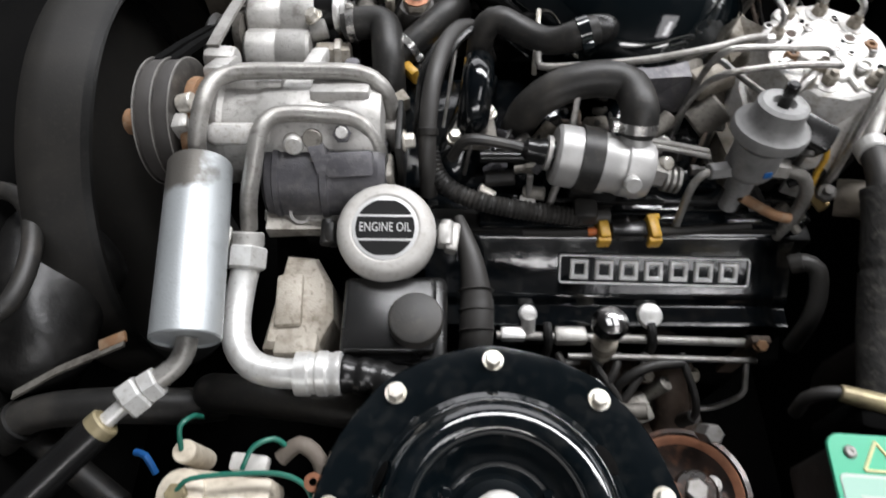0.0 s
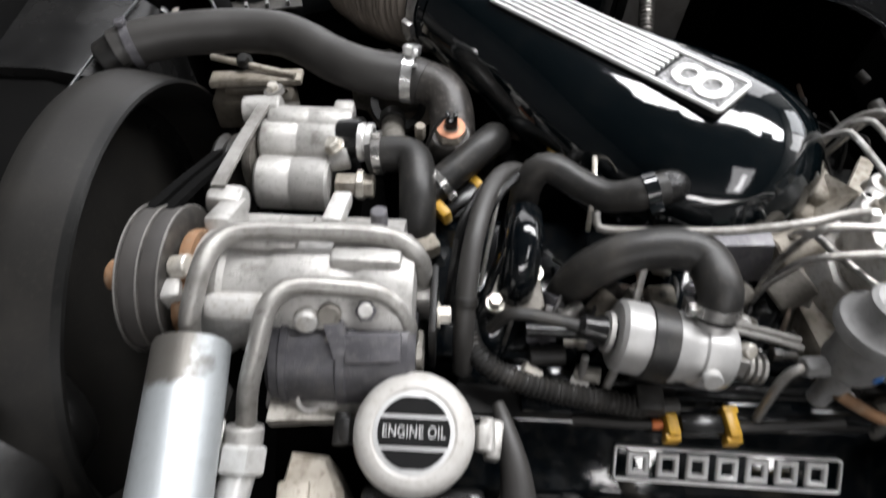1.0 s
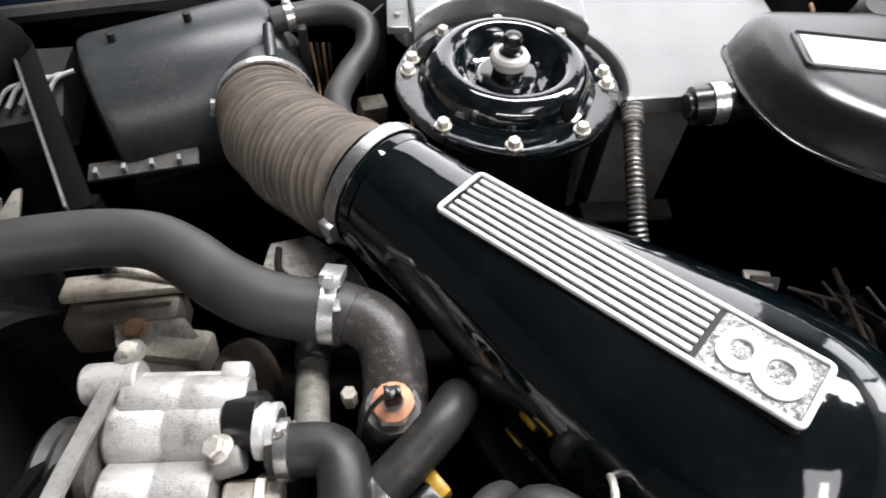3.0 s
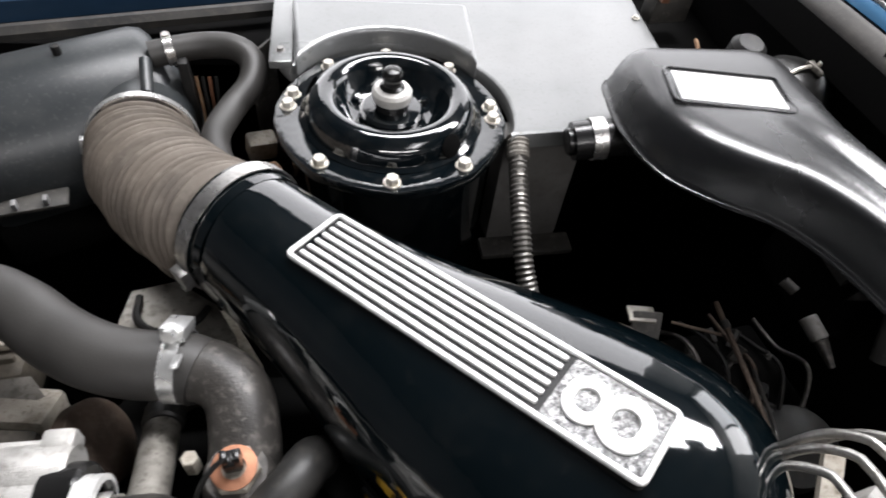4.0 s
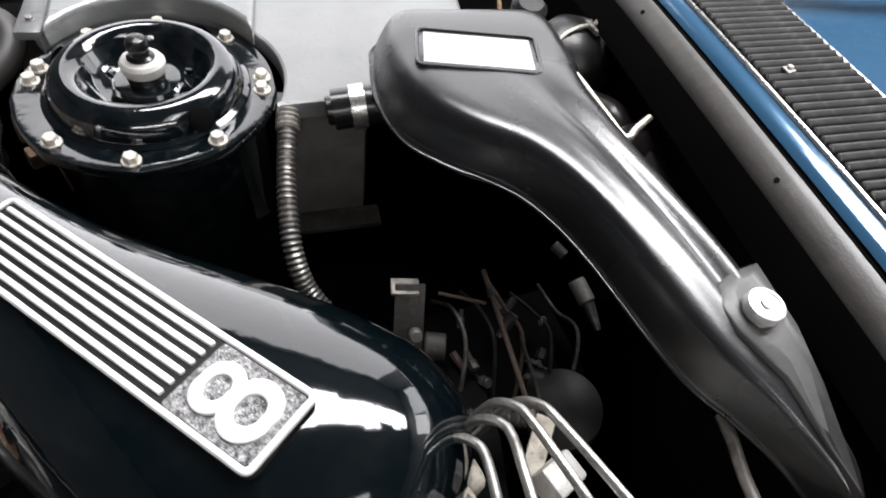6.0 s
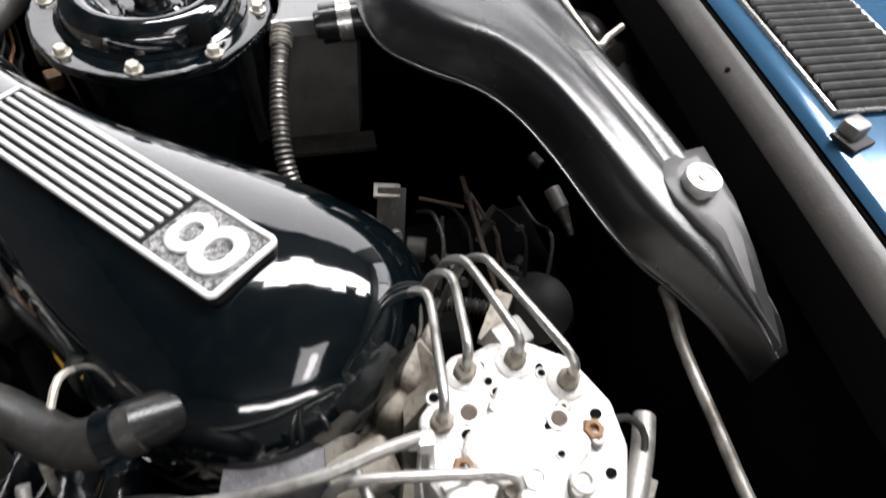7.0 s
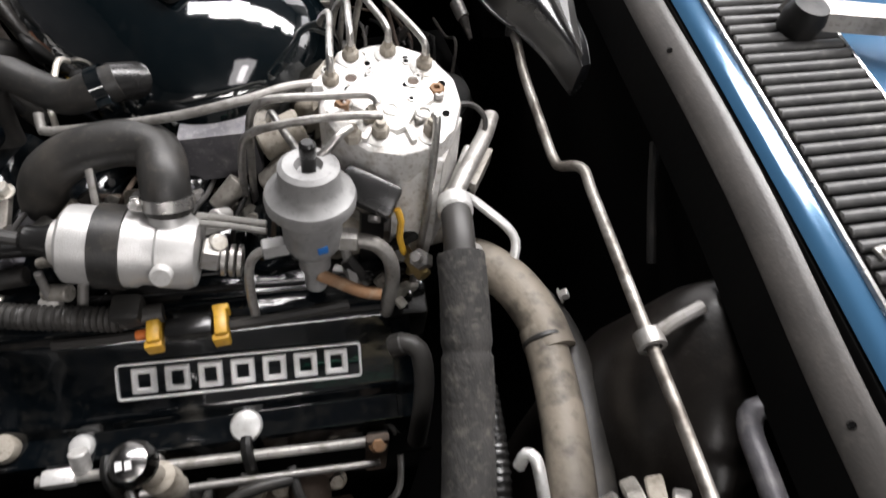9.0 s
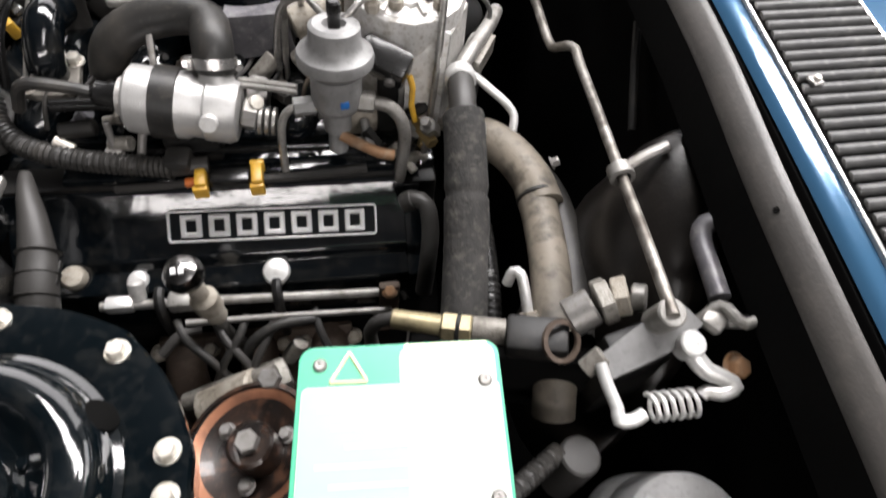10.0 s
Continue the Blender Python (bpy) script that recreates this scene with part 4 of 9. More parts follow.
def smooth_stations(rows, n):
    """Evenly spaced rows along a smooth curve through the given ones."""
    out = []
    p = np.array([rows[0], *rows, rows[-1]], float)
    for k in range(1, len(p) - 2):
        for i in range(n):
            t = i / n
            out.append(0.5 * (2 * p[k] + (p[k + 1] - p[k - 1]) * t + (2 * p[k - 1] - 5 * p[k] + 4 * p[k + 1] - p[k + 2]) * t * t + (3 * p[k] - p[k - 1] - 3 * p[k + 1] + p[k + 2]) * t ** 3))
    out.append(p[-2])
    return out


plenum = thing("intake_plenum", "gloss black teardrop intake plenum with a ribbed bright plaque", "air intake", (0.2, 0.76, 0.86))
rings = []
for s, a, zt, zb, wc in smooth_stations(STATIONS, 4):
    zm = 0.915
    ring = []
    for k in range(48):
        q = 2 * math.pi * k / 48
        c, d = math.cos(q), math.sin(q)
        e = 0.94
        w = a * math.copysign(abs(c) ** e, c)
        z = zm + ((zt - zm) if d > 0 else (zm - zb)) * math.copysign(abs(d) ** 1.0, d)
        ring.append(on_plenum(s, w + wc, z))
    rings.append(ring)
shell = part("shell", loft(B(), rings), "gloss_black", plenum, sharp=60)
# lower seam lip round the bulb
seam = []
for s, a, zt, zb, wc in STATIONS[5:]:
    seam.append(on_plenum(s + 0.002, wc - a * 0.97, 0.893))
seam.append(on_plenum(0.441, 0.016, 0.893))
for s, a, zt, zb, wc in STATIONS[5:][::-1]:
    seam.append(on_plenum(s + 0.002, wc + a * 0.97, 0.893))
part("seam", tube(B(), seam, 0.0035, 8, 0.008), "gloss_black", shell)
part("neck", lathe(B(), [(0.0545, -0.03), (0.0575, -0.028), (0.058, -0.02), (0.0565, 0.0)], on_plenum(0.0, 0.0, 0.926), U, 40), "gloss_black", plenum)
part("support", rod(B(), on_plenum(0.33, 0.0, 0.80), on_plenum(0.33, 0.0, 0.87), 0.045), "deep_black", plenum)
part("support", rod(B(), on_plenum(0.12, 0.0, 0.78), on_plenum(0.12, 0.0, 0.875), 0.03), "deep_black", plenum)

# plaque: frame, ribs and end field, lying in the sloping top
ds, dz = 0.268, 0.0268
pu = (U * ds + Vector((0, 0, dz))).normalized()
PM = Matrix.Translation(on_plenum(0.206, 0.002, 0.9950)) @ Matrix((pu, V, pu.cross(V))).transposed().to_4x4()


def on_plaque(bm):
    for v in bm.verts:
        v.co = PM @ v.co
    return bm


def rounded(x0, y0, x1, y1, r, n=5):
    pts = []
    for cx, cy, a in ((x1 - r, y1 - r, 0), (x0 + r, y1 - r, 90), (x0 + r, y0 + r, 180), (x1 - r, y0 + r, 270)):
        for k in range(n):
            q = radians(a + 90 * k / (n - 1))
            pts.append((cx + r * math.cos(q), cy + r * math.sin(q)))
    return pts


def frame_ring(x0, y0, x1, y1, r, w, z0, z1):
    """A raised rounded frame of width w."""
    bm = B()
    o, i = rounded(x0, y0, x1, y1, r), rounded(x0 + w, y0 + w, x1 - w, y1 - w, max(r - w, 0.001))
    n = len(o)
    e = w * 0.25
    o2, i2 = rounded(x0 + e, y0 + e, x1 - e, y1 - e, max(r - e, 0.001)), rounded(x0 + w - e, y0 + w - e, x1 - w + e, y1 - w + e, max(r - w + e, 0.001))
    rows = [[bm.verts.new((x, y, z)) for x, y in pts] for pts, z in ((o, z0), (o, z1 - e), (o2, z1), (i2, z1), (i, z1 - e), (i, z0))]
    for a, b in zip(rows, rows[1:]):
        for k in range(n):
            j = (k + 1) % n
            bm.faces.new((a[k], a[j], b[j], b[k]))
    bmesh.ops.recalc_face_normals(bm, faces=bm.faces)
    return bm


plaque = part("plaque", on_plaque(prism(B(), rounded(-0.1362, -0.0267, 0.1362, 0.0267, 0.0055), -0.007, 0.0010)), "label_black", plenum, "black ground of the bright ribbed plaque")
part("plaque_frame", on_plaque(frame_ring(-0.137, -0.0275, 0.137, 0.0275, 0.006, 0.0040, 0.0003, 0.0034)), "plaque", plaque, "bright plaque frame")
for k in range(6):
    y = -0.0183 + k * 0.00732
    end = 0.066 + 0.0045 * (k % 1)
    part("plaque_rib", on_plaque(box(B(), ((-0.129 + end) / 2, y, 0.0018), (end + 0.129, 0.0038, 0.0034), bevel=0.001)), "plaque", plaque, "bright rib")
part("plaque_field", on_plaque(prism(B(), rounded(0.070, -0.0228, 0.1325, 0.0228, 0.002), 0.0, 0.0016)), "brushed", plaque, "brushed end field of the plaque")
# emblem: the figure 8, two flat rings standing across the plaque
bm = B()
for cx, rr in ((0.0885, 0.0128), (0.1125, 0.0148)):
    lathe(bm, [(rr * 0.50, 0.0012), (rr * 0.52, 0.0034), (rr * 0.57, 0.0040), (rr * 0.96, 0.0040), (rr * 1.03, 0.0034), (rr * 1.03, 0.0012)], (cx, 0.0, 0.0), (0, 0, 1), 28, wave=lambda a: 1 + 0.24 * abs(math.sin(a)))
part("emblem", on_plaque(bm), "plaque", plaque, "raised figure 8 emblem")

# ---- corrugated intake hose with its two clamps ----
hose = thing("intake_hose", "dusty brown-grey corrugated rubber intake hose with two clamps", "hose", (-0.06, 1.06, 0.86))
HOSE = [(-0.142, 1.195, 0.838), (-0.137, 1.158, 0.846), (-0.119, 1.112, 0.856), (-0.082, 1.055, 0.873), (-0.036, 0.998, 0.896), (-0.008, 0.966, 0.914), (0.010, 0.950, 0.922)]
part("bellows", tube(B(), HOSE, lambda f, s: 0.0522 + ((0.0042 + 0.0011 * math.sin(s * 83) + 0.0006 * math.sin(s * 211)) * math.sin(2 * math.pi * s / 0.0102 + 0.5 * math.sin(s * 57)) if 0.12 < f < 0.93 else 0) + 0.0065 * math.sin(math.pi * f), 56, 0.0012), "dusty_rubber", hose, "", 80)
worm_clamp("clamp", (0.0025, 0.9565, 0.926), (0.713, -0.701, 0.0), 0.0588, 0.0125, hose, "clamp_steel", 188, 0.0075)
worm_clamp("clamp", (-0.139, 1.172, 0.843), (0.22, -0.94, 0.18), 0.0588, 0.0115, hose, "clamp_bright", 172, 0.006)

# ---- air filter box ----
box_f = thing("air_filter_box", "dark grey plastic air filter canister with a hose outlet", "air filter", (-0.25, 1.2, 0.7))
FA, FB = Vector((-0.352, 1.207, 0.792)), Vector((-0.135, 1.305, 0.802))
part("canister", lathe(B(), [(0, 0), (0.089, 0), (0.100, 0.005), (0.104, 0.016), (0.104, 0.215), (0.100, 0.228), (0.090, 0.236), (0, 0.238)], FA, FB - FA, 48), "filter_box", box_f)
part("outlet", lathe(B(), [(0.062, -0.06), (0.060, -0.02), (0.054, 0.0), (0.054, 0.03)], (-0.150, 1.220, 0.833), (0.22, -0.94, 0.18), 32), "filter_box", box_f)
part("ridge", rod(B(), (-0.138, 1.25, 0.902), (-0.131, 1.205, 0.886), 0.007), "filter_box", box_f)
part("ledge", box(B(), (-0.285, 1.117, 0.798), (0.125, 0.030, 0.006), (0, 0, 14), 0.002), "inner_grey", box_f, "pale moulded ledge")
for k in range(4):
    part("fin", box(B(), (-0.333 + 0.030 * k, 1.097 + 0.0075 * k, 0.803), (0.005, 0.010, 0.014), (0, 0, 14), 0.001), "reg_grey", box_f, "pale tab on the ledge")
part("lower_tray", box(B(), (-0.245, 1.24, 0.725), (0.23, 0.17, 0.07), (0, 0, 25), 0.01), "deep_black", box_f)
part("stud", rod(B(), (-0.315, 1.222, 0.893), (-0.315, 1.222, 0.908), 0.005), "dull_black", box_f)
part("stud", rod(B(), (-0.235, 1.260, 0.897), (-0.235, 1.260, 0.912), 0.005), "dull_black", box_f)
part("bracket", box(B(), (-0.10, 1.26, 0.80), (0.012, 0.03, 0.2), (0, 0, 10), 0.003), "dull_black", box_f)

breather = thing("breather_hose", "smooth dark grey rubber breather hose with a bright clamp", "hose", (-0.05, 1.2, 0.8))
part("hose", tube(B(), [(-0.135, 1.262, 0.900), (-0.112, 1.270, 0.902), (-0.078, 1.280, 0.903), (-0.042, 1.276, 0.904), (-0.020, 1.258, 0.897), (-0.020, 1.228, 0.885), (-0.040, 1.19, 0.876), (-0.051, 1.14, 0.876), (-0.038, 1.09, 0.876), (-0.005, 1.045, 0.868), (0.01, 1.02, 0.80)], 0.0155, 20), "grey_rubber", breather)
worm_clamp("clamp", (-0.114, 1.2695, 0.902), (1, 0.3, 0.05), 0.0162, 0.010, breather, "clamp_steel", 60, 0.005)

# loose loom and bracket between filter and tower
loom = thing("wiring_loom", "reddish brown wires behind the breather hose", "wiring", (-0.08, 1.2, 0.72))
for k in range(4):
    part("wire", tube(B(), [(-0.095 + 0.008 * k, 1.28, 0.86), (-0.085 + 0.006 * k, 1.24, 0.82 - 0.01 * k), (-0.08 + 0.01 * k, 1.18, 0.8), (-0.05, 1.12, 0.72)], 0.0022, 6), ("rust", "dull_black", "copper", "dull_black")[k], loom)
plug = thing("relay_plug", "tan connector block behind the breather hose", "connector", (-0.02, 1.22, 0.79))
part("housing", box(B(), (-0.015, 1.20, 0.815), (0.035, 0.025, 0.03), (10, 5, 20), 0.004), "cast_beige", plug)
part("cover", box(B(), (-0.005, 1.165, 0.80), (0.028, 0.02, 0.02), (0, 5, 30), 0.003), "rust", plug)
part("stay", box(B(), (-0.01, 1.23, 0.66), (0.015, 0.015, 0.28)), "deep_black", plug)
pl = thing("support_plate", "thin pale bracket plate beside the tower", "bracket", (-0.012, 1.26, 0.7))
part("plate", box(B(), (-0.012, 1.285, 0.80), (0.004, 0.05, 0.2), (0, 0, -30), 0.001), "inner_grey", pl)

# ---- air duct of grey plastic over the bulkhead corner ----
duct = thing("air_duct", "grey moulded plastic air duct with white label and screw cap", "air duct", (0.48, 0.9, 0.9))
ROWS_D = [(0.4444, 1.1346, 0.038, 0.985, 0.972, 0), (0.4444, 1.1286, 0.078, 0.999, 0.97, 0), (0.4444, 1.1156, 0.094, 1.006, 0.97, 0), (0.4444, 1.0876, 0.0985, 1.01, 0.972, 0), (0.4434, 1.0476, 0.1, 1.012, 0.973, 0), (0.4454, 1.0026, 0.096, 1.016, 0.976, 0.15),
          (0.4594, 0.9626, 0.079, 1.02, 0.98, 0.7), (0.4794, 0.9226, 0.058, 1.023, 0.983, 1), (0.4974, 0.8776, 0.0465, 1.0235, 0.983, 1), (0.5144, 0.8276, 0.0425, 1.0215, 0.981, 1), (0.5294, 0.7776, 0.0415, 1.0175, 0.978, 1),
          (0.5424, 0.7326, 0.0375, 1.0115, 0.975, 0.8), (0.5574, 0.6979, 0.0270, 1.004, 0.972, 0.4), (0.5690, 0.6695, 0.0190, 0.996, 0.968, 0.1), (0.5780, 0.645, 0.0135, 0.989, 0.960, 0), (0.584, 0.628, 0.0075, 0.978, 0.952, 0)]
SECT = [(-1.0, 0.0, 0), (-1.05, 0.0, 0), (-1.05, 0.06, 0), (-1.01, 0.08, 0), (-0.995, 0.18, 0), (-0.95, 0.42, 0), (-0.895, 0.64, 0), (-0.84, 0.80, 0), (-0.78, 0.90, 0), (-0.70, 0.965, 0), (-0.60, 0.995, 0.05), (-0.48, 1.0, 0.15), (-0.36, 1.0, 0.15), (-0.22, 1.0, 0.2), (-0.08, 1.0, 0.35), (0.08, 1.0, 0.3), (0.20, 1.0, -0.1),
        (0.31, 1.0, -0.6), (0.40, 1.0, -0.6), (0.48, 1.0, -0.1), (0.58, 1.0, 0.3), (0.68, 1.0, 0.3), (0.80, 0.98, 0.05), (0.89, 0.92, 0), (0.945, 0.80, 0), (0.97, 0.6, 0), (0.985, 0.3, 0), (1.0, 0.11, 0), (1.08, 0.07, 0), (1.08, 0.0, 0), (1.0, 0.0, 0)]
rows = smooth_stations(ROWS_D, 4)
rings = []
for k, (x, y, h, zt, zb, rg) in enumerate(rows):
    a, b = rows[max(k - 1, 0)], rows[min(k + 1, len(rows) - 1)]
    d = Vector((b[0] - a[0], b[1] - a[1], 0)).normalized()
    if k < 20:
        d = Vector((0.0, -1, 0)).lerp(d, k / 20).normalized()
    side = Vector((-d.y, d.x, 0))
    hl = max(h - 0.012, h * 0.72)
    rings.append([Vector((x, y, 0)) + side * ((hl if w < 0 else h) * w) + Vector((0, 0, zb - 0.008 + (zt - zb + 0.008) * f + 0.0048 * g * max(rg, 0))) for w, f, g in SECT])
shell = part("shell", loft(B(), rings), "duct", duct, sharp=70)
part("flange_edge", tube(B(), [rings[k][2] for k in range(6, len(rings) - 8, 3)], 0.0011, 8), "duct", shell, "thin moulded flange edge")
lt = Matrix.Translation((0.4425, 1.036, 1.0155)) @ pose(0, 0, 0, -3.5, -0.5, -10)
bm = frame_ring(-0.0565, -0.0325, 0.0565, 0.0325, 0.008, 0.0030, -0.008, 0.0004)
bmesh.ops.transform(bm, matrix=lt, verts=bm.verts)
lf = part("label_frame", bm, "duct", duct)
bm = box(B(), (0, 0, -0.0052), (0.110, 0.064, 0.0075), bevel=0.002)
bmesh.ops.transform(bm, matrix=lt, verts=bm.verts)
part("label_seat", bm, "duct", lf)
bm = box(B(), (0, 0, -0.0022), (0.0985, 0.0510, 0.003), bevel=0.001)
bmesh.ops.transform(bm, matrix=lt, verts=bm.verts)
part("label_plate", bm, "label_white", lf, "white label in a moulded frame")
# cap seat and cap
PAD = [(0.580, 0.779), (0.556, 0.774), (0.541, 0.765), (0.535, 0.748), (0.538, 0.730), (0.548, 0.712), (0.558, 0.698), (0.563, 0.680), (0.570, 0.655), (0.5785, 0.630), (0.5805, 0.655), (0.5815, 0.690), (0.5810, 0.728)]


def pad_ring(k, dz):
    """The pad's outline drawn in towards its middle line and set on its falling top."""
    out = []
    for x, y in PAD:
        mid = 0.5580 + (0.0150 if y < 0.70 else 0.0150 * (0.74 - y) / 0.04 if y < 0.74 else 0.0)
        drop = 0.0 if y > 0.72 else (0.72 - y) * 0.26
        out.append((mid + (x - mid) * k, 0.735 + (y - 0.735) * (0.5 + 0.5 * k), 1.0160 - drop - 0.02 * (0.74 - y) + dz))
    return out


seat = part("cap_seat", loft(B(), [pad_ring(1.0, -0.03), pad_ring(1.0, -0.0015), pad_ring(0.93, 0.0), pad_ring(0.5, 0.0004)]), "pad_grey", duct, "pale grey pad below the screw cap", 50)
capm = part("screw_cap", lathe(B(), [(0.0108, -0.010), (0.0108, -0.004), (0.0128, -0.003), (0.0132, 0.001), (0.0122, 0.004), (0.0095, 0.0045), (0.009, 0.0037), (0.0, 0.0037)], (0.5580, 0.7405, 1.0225), (0.02, -0.06, 1), 36), "tube_bright", duct, "round metal screw cap")
part("cap_screw", lathe(B(), [(0.0042, 0), (0.004, 0.0012), (0, 0.0014)], (0.5580, 0.7403, 1.0263), (0.02, -0.06, 1), 14), "steel", capm)
hd = thing("duct_stub_hose", "short black hose stub with a bright clamp behind the air duct", "hose", (0.33, 1.05, 0.9))
part("hose", tube(B(), [(0.385, 1.05, 0.950), (0.36, 1.05, 0.948), (0.335, 1.05, 0.945), (0.314, 1.05, 0.942)], 0.0195, 20), "smooth_hose", hd)
worm_clamp("clamp", (0.338, 1.05, 0.9455), (1, 0, 0.13), 0.020, 0.014, hd, "clamp_steel", -60, 0.004)
part("spout", rod(B(), (0.320, 1.05, 0.943), (0.308, 1.05, 0.941), 0.014), "smooth_hose", hd)

# flexible conduit hanging beside the far tower
cv = thing("flexible_conduit", "dark ribbed flexible conduit with a dusty collar beside the far tower", "conduit", (0.27, 1.03, 0.74))
part("conduit", tube(B(), [(0.272, 1.090, 0.912), (0.270, 1.075, 0.906), (0.266, 1.03, 0.889), (0.264, 0.995, 0.873), (0.266, 0.957, 0.846), (0.278, 0.93, 0.815), (0.31, 0.905, 0.785), (0.35, 0.89, 0.775)], ribbed(0.0094, 0.0056, 0.0012), 18, 0.0014), "sleeve", cv, "dark ribbed metal sleeve")
part("collar", tube(B(), [(0.2718, 1.093, 0.913), (0.271, 1.082, 0.9085), (0.2695, 1.068, 0.9035)], ribbed(0.0118, 0.0056, 0.0008), 18, 0.0014), "cast_dull", cv)


# ---- near cylinder bank: rocker cover with its bright plate ----
cover = thing("rocker_cover", "gloss black rocker cover with a bright framed name plate", "engine cover", (0.2, 0.43, 0.7))
PROF = [(0.50, 0.70), (0.50, 0.842), (0.497, 0.850), (0.488, 0.853), (0.478, 0.852), (0.470, 0.846), (0.464, 0.8365), (0.427, 0.8085), (0.4235, 0.8065), (0.4205, 0.8025), (0.4185, 0.7975), (0.4155, 0.7955), (0.401, 0.7950), (0.3965, 0.7925), (0.395, 0.786), (0.394, 0.70)]
part("cover", profile_x(B(), PROF, 0.03, 0.395), "engine_black", cover)
# added matt strip, keeps the roof light's reflection off the cover's top
part("glare_cover", box(B(), (0.2125, 0.4865, 0.8535), (0.366, 0.028, 0.006), (0, 0, 0), 0.002), "dull_black", cover, "matt black strip added over the top to stop its reflection")
part("end_cap", profile_x(B(), [(y * 0.97 + 0.013, z - 0.006) for y, z in PROF], 0.396, 0.412), "engine_black", cover)
# plate frame and seven raised blocks on the sloping face
cy, cz = 0.4455, 0.8232
sl = Vector((0, 0.464 - 0.427, 0.8365 - 0.8085)).normalized()
BM = Matrix.Translation((0.268, cy, cz)) @ Matrix((Vector((1, 0, 0)), sl, Vector((1, 0, 0)).cross(sl))).transposed().to_4x4() @ pose(0, 0, 0, 0, 0, -1.2)


def on_cover(bm):
    bmesh.ops.transform(bm, matrix=BM, verts=bm.verts)
    return bm


pf = part("plate_frame", on_cover(frame_ring(-0.099, -0.0155, 0.099, 0.0155, 0.004, 0.0022, -0.006, 0.0035)), "plaque", cover, "bright plate frame")
part("plate_ground", on_cover(prism(B(), rounded(-0.098, -0.0145, 0.098, 0.0145, 0.003), -0.006, 0.0008)), "gloss_black", pf)
for k in range(7):
    x = -0.0775 + k * 0.0258
    part("raised_block", on_cover(frame_ring(x - 0.0098, -0.0108, x + 0.0098, 0.0108, 0.0015, 0.0050, 0.0, 0.0036)), "plaque", pf, "plain bright raised block")
for x, y, z in ((0.266, 0.407, 0.7935),):
    part("cover_nut", lathe(B(), [(0.0135, -0.004), (0.0135, 0.004), (0.012, 0.0065), (0.006, 0.008), (0, 0.0082)], (x, y, z), (0, -0.25, 1), 24), "tube_bright", cover, "round bright cover nut")
part("cover_nut", lathe(B(), [(0.010, -0.004), (0.010, 0.004), (0.008, 0.0065), (0, 0.0082)], (0.138, 0.408, 0.7935), (0, -0.25, 1), 20), "tube_bright", cover, "round bright cover nut")

part("cover_screw", lathe(B(), [(0.0115, -0.004), (0.0115, 0.003), (0.009, 0.007), (0, 0.008)], (0.082, 0.413, 0.800), (0.1, -0.3, 1), 20), "cast_beige", cover, "stained cover screw")

# black rail behind the cover, with injector plugs
rail = thing("injector_rail", "black injector rail with two yellow plugs behind the rocker cover", "fuel rail", (0.22, 0.5, 0.80))
bm = B()
box(bm, (0.23, 0.512, 0.838), (0.40, 0.05, 0.035), bevel=0.006)
box(bm, (0.25, 0.486, 0.858), (0.33, 0.02, 0.010), bevel=0.003)
part("rail", bm, "engine_black", rail)
part("ledge", box(B(), (0.24, 0.5, 0.870), (0.34, 0.006, 0.006), (0, 1, 0), 0.002), "smooth_hose", rail)
plug = part("plug_body", box(B(), (0.234, 0.468, 0.866), (0.036, 0.017, 0.015), (0, 0, 0), 0.003), "smooth_hose", rail)
for x in (0.2085, 0.2585):
    bm = B()
    box(bm, (x, 0.468, 0.8665), (0.0105, 0.0235, 0.019), (0, 0, 4), 0.0025)
    box(bm, (x, 0.480, 0.869), (0.013, 0.006, 0.014), (0, 0, 4), 0.0015)
    box(bm, (x, 0.456, 0.865), (0.013, 0.006, 0.014), (0, 0, 4), 0.0015)
    part("clip", bm, "yellow", plug, "amber yellow plastic plug clip")
part("wire_seal", rod(B(), (0.194, 0.468, 0.864), (0.203, 0.468, 0.865), 0.0045), "orange", plug, "orange wire seal")
part("lead", tube(B(), [(0.196, 0.468, 0.864), (0.17, 0.469, 0.860), (0.13, 0.472, 0.855)], 0.004, 8), "grey_rubber", plug)
part("lead", tube(B(), [(0.264, 0.468, 0.864), (0.30, 0.471, 0.862), (0.36, 0.478, 0.860)], 0.0045, 8), "rubber", plug)

cond = thing("ribbed_conduit", "black ribbed cable conduit lying behind the rocker cover", "conduit", (0.1, 0.5, 0.85))
part("conduit", tube(B(), [(0.034, 0.54, 0.905), (0.042, 0.518, 0.892), (0.062, 0.502, 0.883), (0.102, 0.490, 0.878), (0.15, 0.483, 0.875), (0.185, 0.479, 0.873)], ribbed(0.0095, 0.0046, 0.0009), 16, 0.0012), "rubber", cond)
part("tail", tube(B(), [(0.183, 0.479, 0.873), (0.215, 0.482, 0.872)], 0.008, 14), "rubber", cond)

# front pipes along the rocker cover
fp = thing("vacuum_pipe", "steel pipe with unions running along the front of the rocker cover", "pipe", (0.25, 0.39, 0.72))
part("pipe", tube(B(), [(0.105, 0.386, 0.789), (0.2, 0.385, 0.787), (0.37, 0.382, 0.782)], 0.0046, 14, 0.02), "tube", fp)
part("lower_pipe", tube(B(), [(0.18, 0.367, 0.779), (0.26, 0.366, 0.779), (0.345, 0.364, 0.779), (0.375, 0.364, 0.778)], 0.0033, 12, 0.02), "steel", fp)
part("left_union", box(B(), (0.122, 0.387, 0.789), (0.026, 0.014, 0.013), (0, 0, 0), 0.003), "tube_bright", fp)
